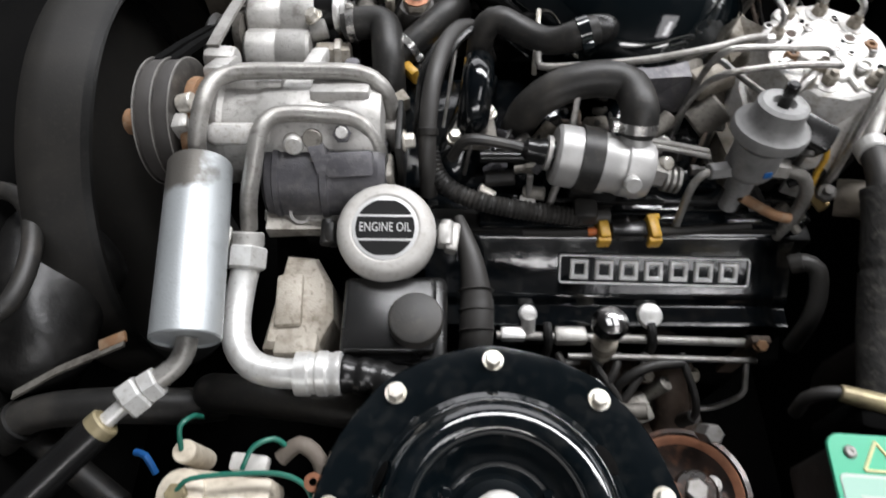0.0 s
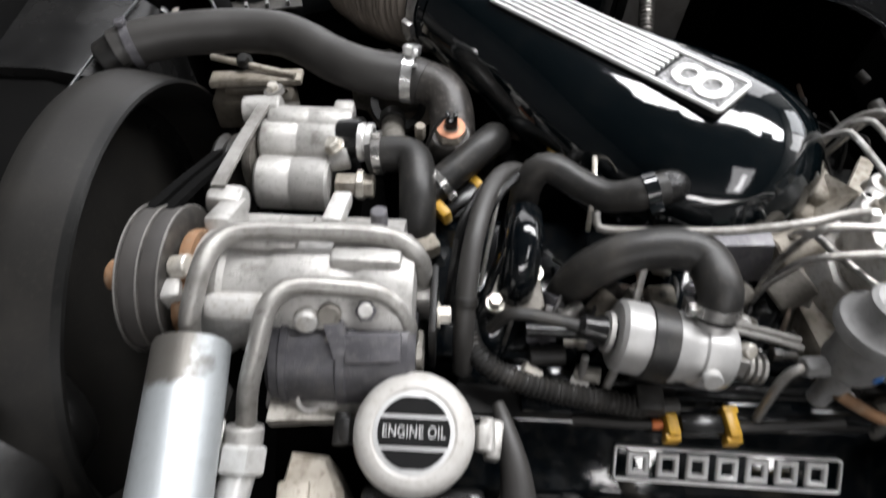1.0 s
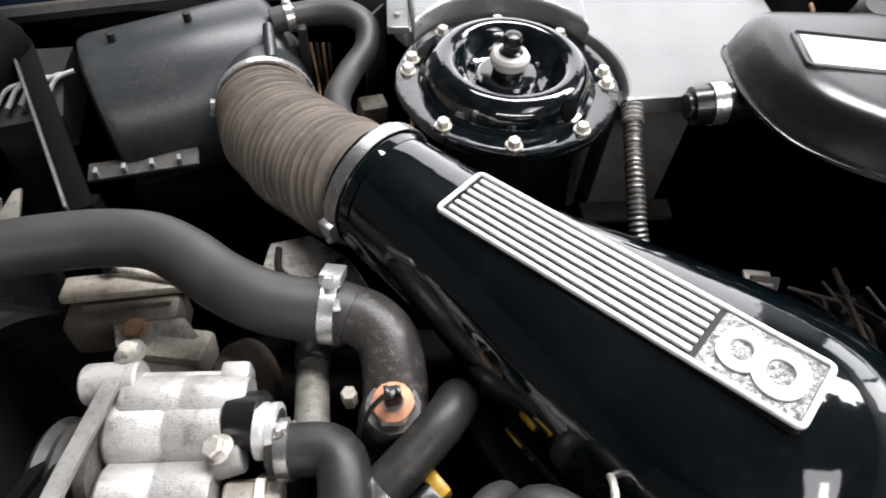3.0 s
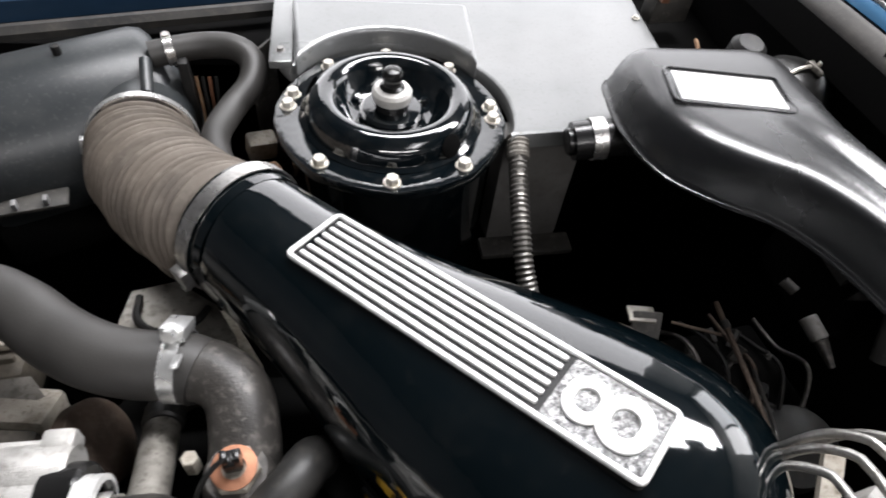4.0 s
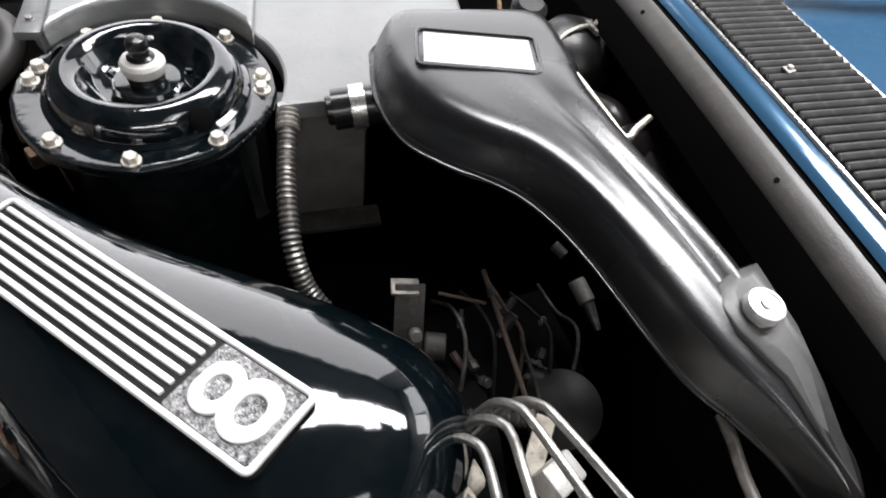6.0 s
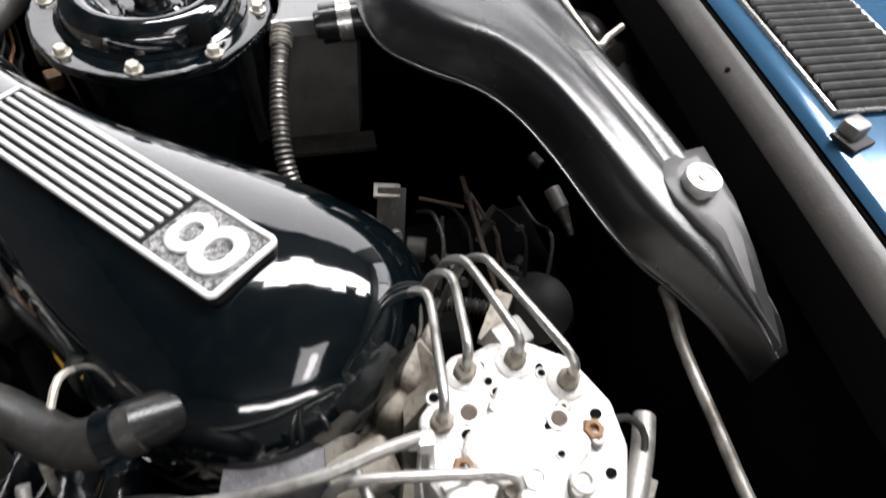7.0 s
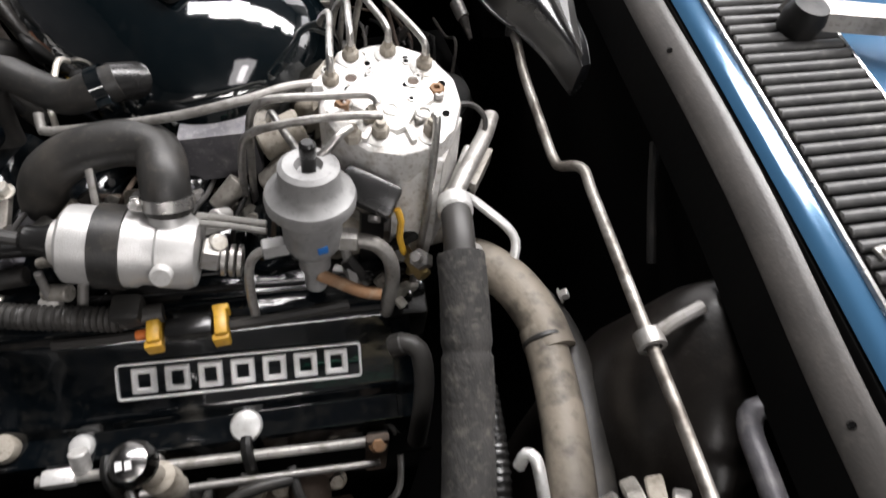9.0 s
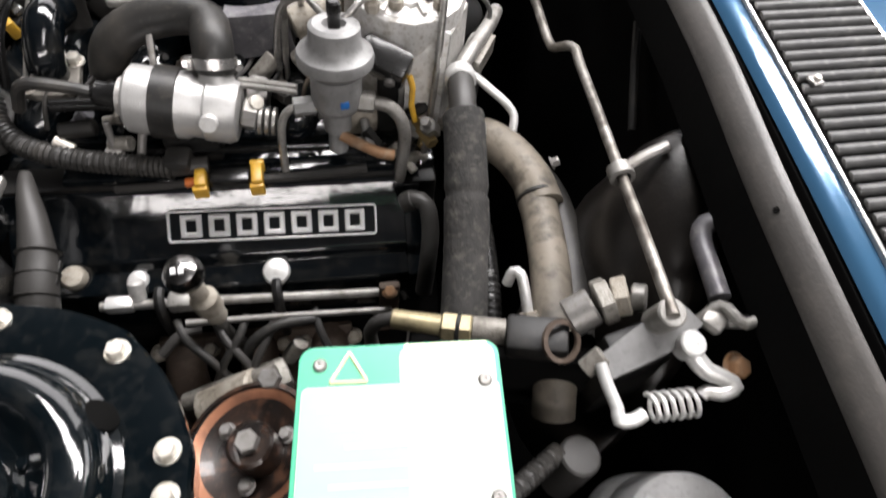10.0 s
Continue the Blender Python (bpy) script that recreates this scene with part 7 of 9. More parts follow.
part("pipe", tube(B(), [(-0.130, 0.406, 0.901), (-0.1325, 0.385, 0.896), (-0.1325, 0.358, 0.893), (-0.127, 0.335, 0.892), (-0.112, 0.318, 0.892), (-0.092, 0.3115, 0.892), (-0.070, 0.3105, 0.892)], 0.0128, 20), "tube_bright", lt_)
bm = B()
lathe(bm, [(0.013, 0), (0.0185, 0.001), (0.0190, 0.012), (0.0175, 0.014), (0.0175, 0.018), (0.019, 0.020), (0.019, 0.027), (0.0175, 0.029), (0.0175, 0.032), (0.0185, 0.034), (0.0185, 0.039), (0.013, 0.041)], (-0.074, 0.3105, 0.892), (1, 0.02, 0.0), 32)
part("crimp", bm, "tube_bright", lt_, "bright crimped ferrule")
part("hose", tube(B(), [(-0.036, 0.311, 0.892), (0.0, 0.307, 0.889), (0.04, 0.297, 0.879), (0.075, 0.28, 0.865)], lambda f, s: 0.0155 + 0.0012 * math.sin(2 * math.pi * s / 0.016), 22, 0.003), "smooth_hose", lt_, "black shiny hose")

wbx = thing("expansion_bracket", "stained pale alloy bracket box beside the suction pipe", "bracket", (-0.078, 0.37, 0.8))
part("box", loft(B(), [[(-0.106, 0.327, 0.82), (-0.062, 0.325, 0.82), (-0.046, 0.36, 0.82), (-0.05, 0.402, 0.82), (-0.066, 0.428, 0.82), (-0.098, 0.43, 0.82)], [(-0.108, 0.335, 0.885), (-0.062, 0.333, 0.885), (-0.049, 0.365, 0.883), (-0.053, 0.398, 0.883), (-0.068, 0.424, 0.885), (-0.097, 0.426, 0.886)], [(-0.104, 0.340, 0.891), (-0.066, 0.338, 0.891), (-0.055, 0.367, 0.889), (-0.058, 0.395, 0.889), (-0.07, 0.419, 0.891), (-0.095, 0.421, 0.892)]]), "cast_beige", wbx, sharp=20)
part("step", box(B(), (-0.078, 0.335, 0.868), (0.038, 0.022, 0.05), (-8, 0, 0), 0.004), "cast_beige", wbx)
part("step", box(B(), (-0.088, 0.378, 0.892), (0.024, 0.05, 0.010), (0, 0, 4), 0.003), "cast_beige", wbx)
arm = thing("cast_arm", "dull cast arm behind the oil filler", "bracket", (-0.07, 0.452, 0.84))
part("arm", loft(B(), [[(-0.115, 0.442, 0.895), (-0.115, 0.462, 0.895), (-0.115, 0.462, 0.91), (-0.115, 0.442, 0.91)], [(-0.08, 0.447, 0.89), (-0.08, 0.468, 0.89), (-0.08, 0.468, 0.902), (-0.08, 0.447, 0.902)], [(-0.035, 0.452, 0.88), (-0.035, 0.47, 0.88), (-0.035, 0.47, 0.894), (-0.035, 0.452, 0.894)]]), "cast_dull", arm)
part("tube", rod(B(), (-0.085, 0.46, 0.894), (-0.04, 0.463, 0.888), 0.011), "cast_dull", arm)
part("ring", lathe(B(), [(0.008, -0.003), (0.011, -0.003), (0.011, 0.003), (0.008, 0.003)], (-0.085, 0.462, 0.908), (0.3, -0.5, 0.8), 20), "steel", arm)
part("foot", box(B(), (-0.07, 0.462, 0.84), (0.03, 0.02, 0.09)), "deep_black", arm)

# ---- pump with thermostat side hoses ----
pump = thing("air_pump", "cast aluminium pump of stacked cylinders with a black union", "pump", (-0.13, 0.72, 0.76))
for (x0, y, z, r, L) in ((-0.180, 0.690, 0.872, 0.028, 0.075), (-0.182, 0.735, 0.884, 0.026, 0.083), (-0.175, 0.752, 0.893, 0.0205, 0.088)):
    part("cylinder", lathe(B(), [(0, 0), (r * 0.9, 0), (r, 0.003), (r, L * 0.45), (r * 0.97, L * 0.47), (r * 0.97, L * 0.5), (r, L * 0.52), (r, L - 0.003), (r * 0.9, L), (0, L)], (x0, y, z), (1, 0, 0), 36), "cast", pump)
part("block", box(B(), (-0.135, 0.758, 0.888), (0.085, 0.032, 0.032), (0, 0, 0), 0.005), "cast", pump)
part("boss", rod(B(), (-0.205, 0.765, 0.90), (-0.165, 0.767, 0.902), 0.015), "cast", pump)
part("lug", box(B(), (-0.098, 0.77, 0.90), (0.022, 0.016, 0.02), (0, 0, 0), 0.004), "cast", pump)
part("end_flange", lathe(B(), [(0, 0), (0.033, 0), (0.034, 0.003), (0.034, 0.009), (0, 0.010)], (-0.193, 0.715, 0.872), (1, 0, 0), 30, wave=lambda a: 1 + 0.1 * math.cos(3 * a)), "cast_dull", pump)
part("black_union", rod(B(), (-0.10, 0.738, 0.892), (-0.073, 0.736, 0.896), 0.021), "smooth_hose", pump)
part("neck", rod(B(), (-0.088, 0.715, 0.888), (-0.108, 0.71, 0.886), 0.0125), "cast", pump)
part("ferrule", lathe(B(), [(0.016, 0), (0.020, 0.001), (0.020, 0.006), (0.0185, 0.008), (0.020, 0.010), (0.020, 0.015), (0.016, 0.016)], (-0.078, 0.728, 0.897), (1, -0.05, 0.05), 28), "tube_bright", pump, "bright ferrule")
part("side_union", rod(B(), (-0.10, 0.69, 0.872), (-0.06, 0.69, 0.872), 0.013, seg=6), "cast_beige", pump)
part("brass_nut", rod(B(), (-0.078, 0.69, 0.873), (-0.07, 0.69, 0.873), 0.0165, seg=6), "zinc", pump)
bolt((-0.10, 0.712, 0.905), (-0.4, 0, 1), 0.008, 0.010, pump, "zinc", "clamp_bolt")
part("mount", box(B(), (-0.13, 0.72, 0.81), (0.09, 0.08, 0.09), (0, 0, 0), 0.006), "deep_black", pump)
part("pulley", lathe(B(), [(0, 0), (0.045, 0), (0.048, 0.004), (0.044, 0.010), (0.048, 0.016), (0.045, 0.02), (0, 0.02)], (-0.228, 0.71, 0.852), (1, 0, 0), 40), "rubber", pump, "grimy belt pulley")
pump.location = (-0.132, 0.733, 0.765)
stay = thing("adjuster_stay", "flat steel adjuster stay between compressor and pump", "bracket", (-0.19, 0.7, 0.9))
part("bar", loft(B(), [[(x - 0.006, y, z - 0.002), (x + 0.006, y, z - 0.002), (x + 0.006, y, z + 0.002), (x - 0.006, y, z + 0.002)] for x, y, z in ((-0.186, 0.632, 0.954), (-0.187, 0.66, 0.946), (-0.187, 0.71, 0.932), (-0.182, 0.775, 0.918), (-0.178, 0.80, 0.914))]), "tube", stay)
part("eye", lathe(B(), [(0.006, -0.003), (0.011, -0.003), (0.011, 0.003), (0.006, 0.003)], (-0.177, 0.797, 0.916), (-0.3, 0.2, 1), 20), "tube", stay)
bolt((-0.177, 0.797, 0.918), (-0.1, 0.1, 1), 0.006, 0.008, stay, "zinc", "stay_bolt")
belt = thing("drive_belt", "worn black drive belt between the pulleys", "drive belt", (-0.23, 0.64, 0.85))
for k, (dx, wd) in enumerate(((0.0, 0.009), (0.014, 0.009))):
    part("strand", loft(B(), [[(-0.222 + dx - wd / 2, y, z), (-0.222 + dx + wd / 2, y, z), (-0.222 + dx + wd / 2, y + 0.002, z + 0.006), (-0.222 + dx - wd / 2, y + 0.002, z + 0.006)] for y, z in ((0.585, 0.974), (0.64, 0.944), (0.74, 0.885), (0.80, 0.80))]), "deep_black", belt)

# big top hose to the radiator
th = thing("radiator_hose", "thick dark grey rubber radiator hose with bright clamps", "hose", (-0.2, 0.88, 0.84))
part("hose", tube(B(), [(-0.385, 0.880, 0.893), (-0.362, 0.893, 0.897), (-0.32, 0.908, 0.899), (-0.27, 0.918, 0.899), (-0.235, 0.921, 0.899), (-0.195, 0.916, 0.900), (-0.160, 0.896, 0.902), (-0.127, 0.869, 0.905), (-0.092, 0.848, 0.908), (-0.060, 0.839, 0.908), (-0.035, 0.8375, 0.907), (-0.018, 0.832, 0.905)], 0.0256, 26), "grey_rubber", th)
worm_clamp("clamp", (-0.034, 0.8375, 0.907), (1, -0.15, 0), 0.0264, 0.012, th, "clamp_bright", 60, 0.009)
part("clamp_tongue", box(B(), (-0.0275, 0.826, 0.9345), (0.006, 0.034, 0.003), (-38, 0, 8), 0.001), "clamp_bright", th, "bright clamp tongue")
worm_clamp("clamp", (-0.368, 0.889, 0.896), (0.9, 0.45, 0.1), 0.0262, 0.010, th, "comp_dark", 75, 0.006)
thm = thing("thermostat_housing", "oily dark thermostat housing with a copper-ringed sender", "thermostat", (0.0, 0.79, 0.8))
part("elbow", tube(B(), [(-0.03, 0.8365, 0.906), (-0.006, 0.829, 0.905), (0.010, 0.812, 0.902), (0.016, 0.785, 0.892), (0.016, 0.76, 0.875), (0.016, 0.75, 0.82)], lambda f, s: 0.0235 + 0.003 * f, 24), "oily", thm, "oil-darkened elbow")
part("boss", lathe(B(), [(0.030, -0.05), (0.027, -0.02), (0.0225, 0.0), (0.020, 0.004), (0, 0.004)], (0.015, 0.755, 0.902), (0, -0.1, 1), 30), "oily", thm)
snd = part("sender_nut", rod(B(), (0.015, 0.755, 0.905), (0.0150, 0.754, 0.914), 0.0165, seg=6), "cast_beige", thm)
part("sender_ring", lathe(B(), [(0.008, 0), (0.0148, 0.0005), (0.0148, 0.0025), (0.008, 0.003)], (0.015, 0.754, 0.914), (0, -0.1, 1), 28), "copper", snd, "copper sealing ring")
part("plug", box(B(), (0.015, 0.756, 0.921), (0.012, 0.012, 0.012), (0, 0, 10), 0.002), "smooth_hose", snd)
for dx in (-0.004, 0.004):
    part("terminal", box(B(), (0.015 + dx, 0.754, 0.926), (0.004, 0.007, 0.02), (0, 0, 10), 0.001), "smooth_hose", snd)
part("sender_lead", tube(B(), [(0.012, 0.752, 0.935), (0.0, 0.745, 0.925), (-0.01, 0.735, 0.90), (-0.012, 0.73, 0.86)], 0.0018, 6), "dull_black", snd)
part("small_bolt", rod(B(), (-0.018, 0.768, 0.885), (-0.018, 0.768, 0.903), 0.006, seg=6), "cast_beige", thm)
PTOP, PBOT = (-0.0534, 0.813, 0.858), (-0.045, 0.742, 0.884)
post = thing("pipe_post", "stained pale metal post behind the pump", "post", (-0.055, 0.775, 0.78))
part("post", rod(B(), PTOP, PBOT, 0.0135, bevel=0.002), "cast_dull", post)
part("sleeve", rod(B(), (-0.0557, 0.832, 0.851), PTOP, 0.0155), "rubber", post, "black rubber sleeve")
part("foot", box(B(), (-0.048, 0.75, 0.82), (0.02, 0.02, 0.10)), "deep_black", post)
bh = thing("bypass_hose", "glossy black bypass hose bending down beside the pump", "hose", (-0.02, 0.7, 0.8))
part("hose", tube(B(), [(-0.068, 0.727, 0.897), (-0.05, 0.727, 0.901), (-0.032, 0.726, 0.903), (-0.021, 0.718, 0.904), (-0.017, 0.70, 0.903), (-0.015, 0.675, 0.897), (-0.014, 0.655, 0.88), (-0.014, 0.645, 0.85), (-0.014, 0.64, 0.80)], 0.0185, 22), "rubber", bh)
worm_clamp("clamp", (-0.058, 0.727, 0.899), (1, 0, 0.15), 0.019, 0.009, bh, "clamp_steel", 60, 0.005)
yhose = thing("heater_hose", "black heater hose ending beside the plenum", "hose", (0.03, 0.72, 0.82))
part("hose", tube(B(), [(-0.012, 0.685, 0.878), (0.005, 0.699, 0.889), (0.03, 0.722, 0.897), (0.052, 0.745, 0.902), (0.062, 0.762, 0.895), (0.066, 0.772, 0.87), (0.068, 0.775, 0.82)], 0.0165, 20), "rubber", yhose)
worm_clamp("clamp", (0.006, 0.700, 0.8895), (0.75, 0.65, 0.3), 0.017, 0.008, yhose, "clamp_steel", 200, 0.005)
yc = thing("cable_plug", "black cable plug with yellow clips beside the heater hose", "connector", (0.03, 0.69, 0.84))
part("body", box(B(), (0.028, 0.688, 0.875), (0.045, 0.018, 0.018), (0, -10, 38), 0.003), "smooth_hose", yc)
for x, y in ((0.01, 0.672), (0.046, 0.706)):
    part("clip", box(B(), (x, y, 0.878), (0.011, 0.022, 0.02), (0, -10, 38), 0.003), "yellow", yc, "amber yellow plastic clip")
part("tan_block", box(B(), (-0.003, 0.633, 0.872), (0.022, 0.02, 0.02), (0, 0, 30), 0.004), "cast_beige", yc, "tan plastic block")
part("stem", box(B(), (0.028, 0.688, 0.845), (0.012, 0.012, 0.06)), "deep_black", yc)

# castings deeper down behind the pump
deep = thing("timing_cover", "brown and pale alloy timing cover deep behind the pump", "engine cover", (-0.16, 0.85, 0.7))
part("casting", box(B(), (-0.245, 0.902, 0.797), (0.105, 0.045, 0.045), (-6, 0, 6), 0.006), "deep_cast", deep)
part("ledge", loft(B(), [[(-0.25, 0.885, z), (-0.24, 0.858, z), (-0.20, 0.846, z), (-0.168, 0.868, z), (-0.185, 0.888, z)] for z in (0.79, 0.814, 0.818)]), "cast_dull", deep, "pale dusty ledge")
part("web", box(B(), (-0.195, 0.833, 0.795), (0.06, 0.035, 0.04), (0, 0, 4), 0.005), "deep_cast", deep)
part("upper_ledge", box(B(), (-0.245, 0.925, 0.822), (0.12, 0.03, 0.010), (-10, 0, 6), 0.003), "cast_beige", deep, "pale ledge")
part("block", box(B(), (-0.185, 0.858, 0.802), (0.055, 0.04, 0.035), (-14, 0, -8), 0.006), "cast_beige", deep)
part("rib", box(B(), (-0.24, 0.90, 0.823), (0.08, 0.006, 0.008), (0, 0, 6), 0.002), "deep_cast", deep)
part("strap", box(B(), (-0.19, 0.818, 0.815), (0.05, 0.006, 0.006), (0, 0, 2), 0.001), "cast_beige", deep)
part("dip_tube", rod(B(), (-0.31, 0.953, 0.832), (-0.192, 0.922, 0.832), 0.0042), "cast_beige", deep)
bolt((-0.262, 0.942, 0.835), (0, -0.3, 1), 0.008, 0.010, deep, "dull_black", "casting_bolt")
part("flat", box(B(), (-0.05, 0.905, 0.80), (0.09, 0.08, 0.012), (0, 0, 30), 0.003), "cast_beige", deep)
part("pulley", lathe(B(), [(0, 0), (0.032, 0), (0.035, 0.005), (0.035, 0.018), (0.029, 0.022), (0, 0.022)], (-0.118, 0.812, 0.832), (0.9, 0.1, 0.5), 36), "dark_brown", deep, "rusty brown pulley")
part("wheel", lathe(B(), [(0.026, -0.004), (0.036, -0.004), (0.036, 0.004), (0.026, 0.004)], (-0.055, 0.89, 0.82), (0.2, -0.4, 0.9), 30), "dull_black", deep)
bolt((-0.228, 0.876, 0.818), (0, -0.2, 1), 0.009, 0.008, deep, "rust", "casting_bolt")

# ---- fan shroud and front ----
sh = thing("fan_shroud", "scuffed dark grey plastic fan shroud behind the radiator", "fan shroud", (-0.36, 0.6, 0.4))
SC = Vector((-0.30, 0.663, 0.690))
part("rim", lathe(B(), [(0.250, -0.012), (0.261, -0.001), (0.2635, 0.0015), (0.2665, 0.0), (0.268, -0.008)], SC, (1, 0, 0), 128), "shroud", sh)
part("flare", lathe(B(), [(0.268, -0.008), (0.2715, -0.025), (0.275, -0.045), (0.277, -0.06), (0.275, -0.068), (0.26, -0.07)], SC, (1, 0, 0), 128), "shroud_inner", sh)
part("barrel", lathe(B(), [(0.250, -0.012), (0.246, -0.05), (0.244, -0.085)], SC, (1, 0, 0), 96), "shroud_inner", sh)
part("back", lathe(B(), [(0.246, -0.085), (0.22, -0.075), (0.12, -0.055), (0.05, -0.05), (0, -0.05)], SC, (1, 0, 0), 96), "shroud_inner", sh)
rad = thing("radiator", "black radiator top tank along the front of the bay", "radiator", (-0.47, 0.7, 0.3))
part("tank", loft(B(), [[(-0.52, y, 0.6), (-0.39, y, 0.6), (-0.392, y, 0.80), (-0.40, y, 0.845), (-0.42, y, 0.868), (-0.46, y, 0.88), (-0.52, y, 0.88)] for y in (0.05, 0.5, 0.98, 1.005)]), "deep_black", rad, sharp=60)
part("end_cap", loft(B(), [[(-0.53, y, 0.6), (-0.372, y, 0.6), (-0.374, y, 0.80), (-0.385, y, 0.862), (-0.41, y, 0.884), (-0.46, y, 0.894), (-0.53, y, 0.894)] for y in (0.845, 0.855, 1.0, 1.008)]), "smooth_hose", rad, sharp=50)
# thin grey strip paints the highlight along the tank's edge
part("seam", tube(B(), [(-0.426, 0.82, 0.884), (-0.414, 0.90, 0.887), (-0.398, 1.005, 0.886)], 0.0022, 8), "filter_box", rad, "grey strip drawn as the tank edge's highlight")
for k in range(9):
    part("crimp_tab", box(B(), (-0.374, 0.86 + 0.0165 * k, 0.865), (0.010, 0.007, 0.02), (0, 30, 0), 0.0015), "tower_black", rad)
part("spigot", rod(B(), (-0.400, 0.8715, 0.882), (-0.375, 0.886, 0.894), 0.0255), "dull_black", rad)
for y0, y1, x in ((0.715, 0.740, -0.434), (0.748, 0.768, -0.427), (0.790, 0.860, -0.416)):
    part("worn_ledge", box(B(), (x, (y0 + y1) / 2, 0.872 + 0.04 * (y0 - 0.75)), (0.022, y1 - y0, 0.012), (3, 12, 12), 0.004), "shroud", rad, "worn grey ledge")
part("rim_pipe", tube(B(), [(-0.455, 0.25, 0.84), (-0.455, 0.6, 0.85), (-0.455, 0.95, 0.85)], 0.012, 12), "dull_black", rad)

# front corner beyond the radiator: snorkel, struts and headlamp shell
sn = thing("air_snorkel", "pale grey ribbed plastic air snorkel in the front corner", "air duct", (-0.40, 1.16, 0.8))
part("mouth", loft(B(), [[(-0.44, 1.12, 0.80), (-0.37, 1.15, 0.80), (-0.37, 1.15, 0.845), (-0.44, 1.12, 0.85)], [(-0.45, 1.17, 0.81), (-0.375, 1.20, 0.81), (-0.375, 1.20, 0.87), (-0.45, 1.17, 0.87)], [(-0.45, 1.24, 0.82), (-0.38, 1.25, 0.82), (-0.38, 1.25, 0.87), (-0.45, 1.24, 0.87)]]), "dull_black", sn)
for k in range(5):
    part("rib", tube(B(), [(-0.432 + 0.012 * k, 1.135 + 0.006 * k, 0.862), (-0.425 + 0.012 * k, 1.16 + 0.006 * k, 0.872), (-0.41 + 0.012 * k, 1.175 + 0.006 * k, 0.872)], 0.0028, 8), "reg_grey", sn, "pale rib")
st2 = thing("front_strut", "dark steel strut crossing the front corner", "strut", (-0.35, 1.1, 0.6))
part("bar", box(B(), (-0.349, 1.098, 0.886), (0.020, 0.31, 0.012), (0, 0, 29.5), 0.003), "deep_black", st2)
part("edge", box(B(), (-0.3595, 1.092, 0.888), (0.003, 0.30, 0.016), (0, 0, 29.5), 0.001), "comp_dark", st2)
part("post", box(B(), (-0.30, 1.01, 0.72), (0.02, 0.02, 0.26)), "deep_black", st2)
hl = thing("headlamp_shell", "black plastic headlamp shell in the front corner", "headlamp", (-0.48, 1.12, 0.7))
part("shell", box(B(), (-0.505, 1.16, 0.87), (0.15, 0.20, 0.13), (0, 8, -18), 0.03, 4), "deep_black", hl)
part("flap", loft(B(), [[(-0.50, 1.02, 0.885), (-0.43, 1.045, 0.90), (-0.43, 1.045, 0.904), (-0.50, 1.02, 0.889)], [(-0.47, 1.06, 0.905), (-0.42, 1.10, 0.905), (-0.42, 1.10, 0.909), (-0.47, 1.06, 0.909)]]), "shroud", hl, "pale grey flap")
part("tab", loft(B(), [[(-0.385, 0.975, 0.84), (-0.36, 0.985, 0.84), (-0.36, 0.985, 0.844), (-0.385, 0.975, 0.844)], [(-0.372, 1.02, 0.852), (-0.366, 1.024, 0.852), (-0.366, 1.024, 0.856), (-0.372, 1.02, 0.856)]]), "cast_dull", hl, "pale pointed tab")
# cast bracket and clip below the corrugated hose
cbk = thing("hose_bracket", "pale cast bracket with a black spring clip below the intake hose", "bracket", (-0.07, 0.93, 0.75))
part("plate", loft(B(), [[(-0.115, 0.90, z), (-0.055, 0.885, z), (-0.01, 0.90, z), (-0.03, 0.935, z), (-0.07, 0.965, z), (-0.108, 0.955, z)] for z in (0.80, 0.842, 0.846)]), "cast_dull", cbk)
part("spring_clip", tube(B(), [(-0.098, 0.945, 0.851), (-0.094, 0.918, 0.853), (-0.072, 0.903, 0.854), (-0.046, 0.912, 0.853), (-0.036, 0.93, 0.851)], 0.0035, 8), "dull_black", cbk)
part("stem", box(B(), (-0.06, 0.925, 0.74), (0.05, 0.04, 0.14)), "deep_black", cbk)


# ---- lagged hoses, rods and brackets at the bulkhead corner ----
lag = thing("lagged_hose", "black foam-lagged hose running over the rear of the rocker cover", "hose", (0.44, 0.4, 0.8))
part("end_pipe", tube(B(), [(0.450, 0.522, 0.934), (0.449, 0.505, 0.938), (0.447, 0.485, 0.938), (0.445, 0.465, 0.933)], 0.0125, 18), "grey_rubber", lag)
part("clamp", rod(B(), (0.4505, 0.524, 0.934), (0.449, 0.508, 0.938), 0.0145, seg=20), "tube_bright", lag)
rnd = random.Random(8)
jit = [rnd.uniform(-1, 1) for _ in range(200)]
part("lagging", tube(B(), [(0.446, 0.472, 0.935), (0.445, 0.45, 0.928), (0.443, 0.42, 0.914), (0.440, 0.385, 0.898), (0.436, 0.35, 0.884), (0.43, 0.31, 0.875), (0.422, 0.27, 0.862), (0.415, 0.22, 0.82)], lambda f, s: 0.0185 + 0.004 * f + 0.0003 * jit[int(s * 500) % 200] - (0.0014 if abs(s - 0.075) < 0.003 else 0.0), 24, 0.003), "foam", lag)
part("side_hose", tube(B(), [(0.453, 0.38, 0.893), (0.453, 0.34, 0.885), (0.448, 0.29, 0.875), (0.44, 0.24, 0.85)], ribbed(0.009, 0.006, 0.0008), 14, 0.0018), "smooth_hose", lag)

bg = thing("heater_pipe_hose", "dusty beige rubber heater hose bending beside the lagged hose", "hose", (0.5, 0.4, 0.8))
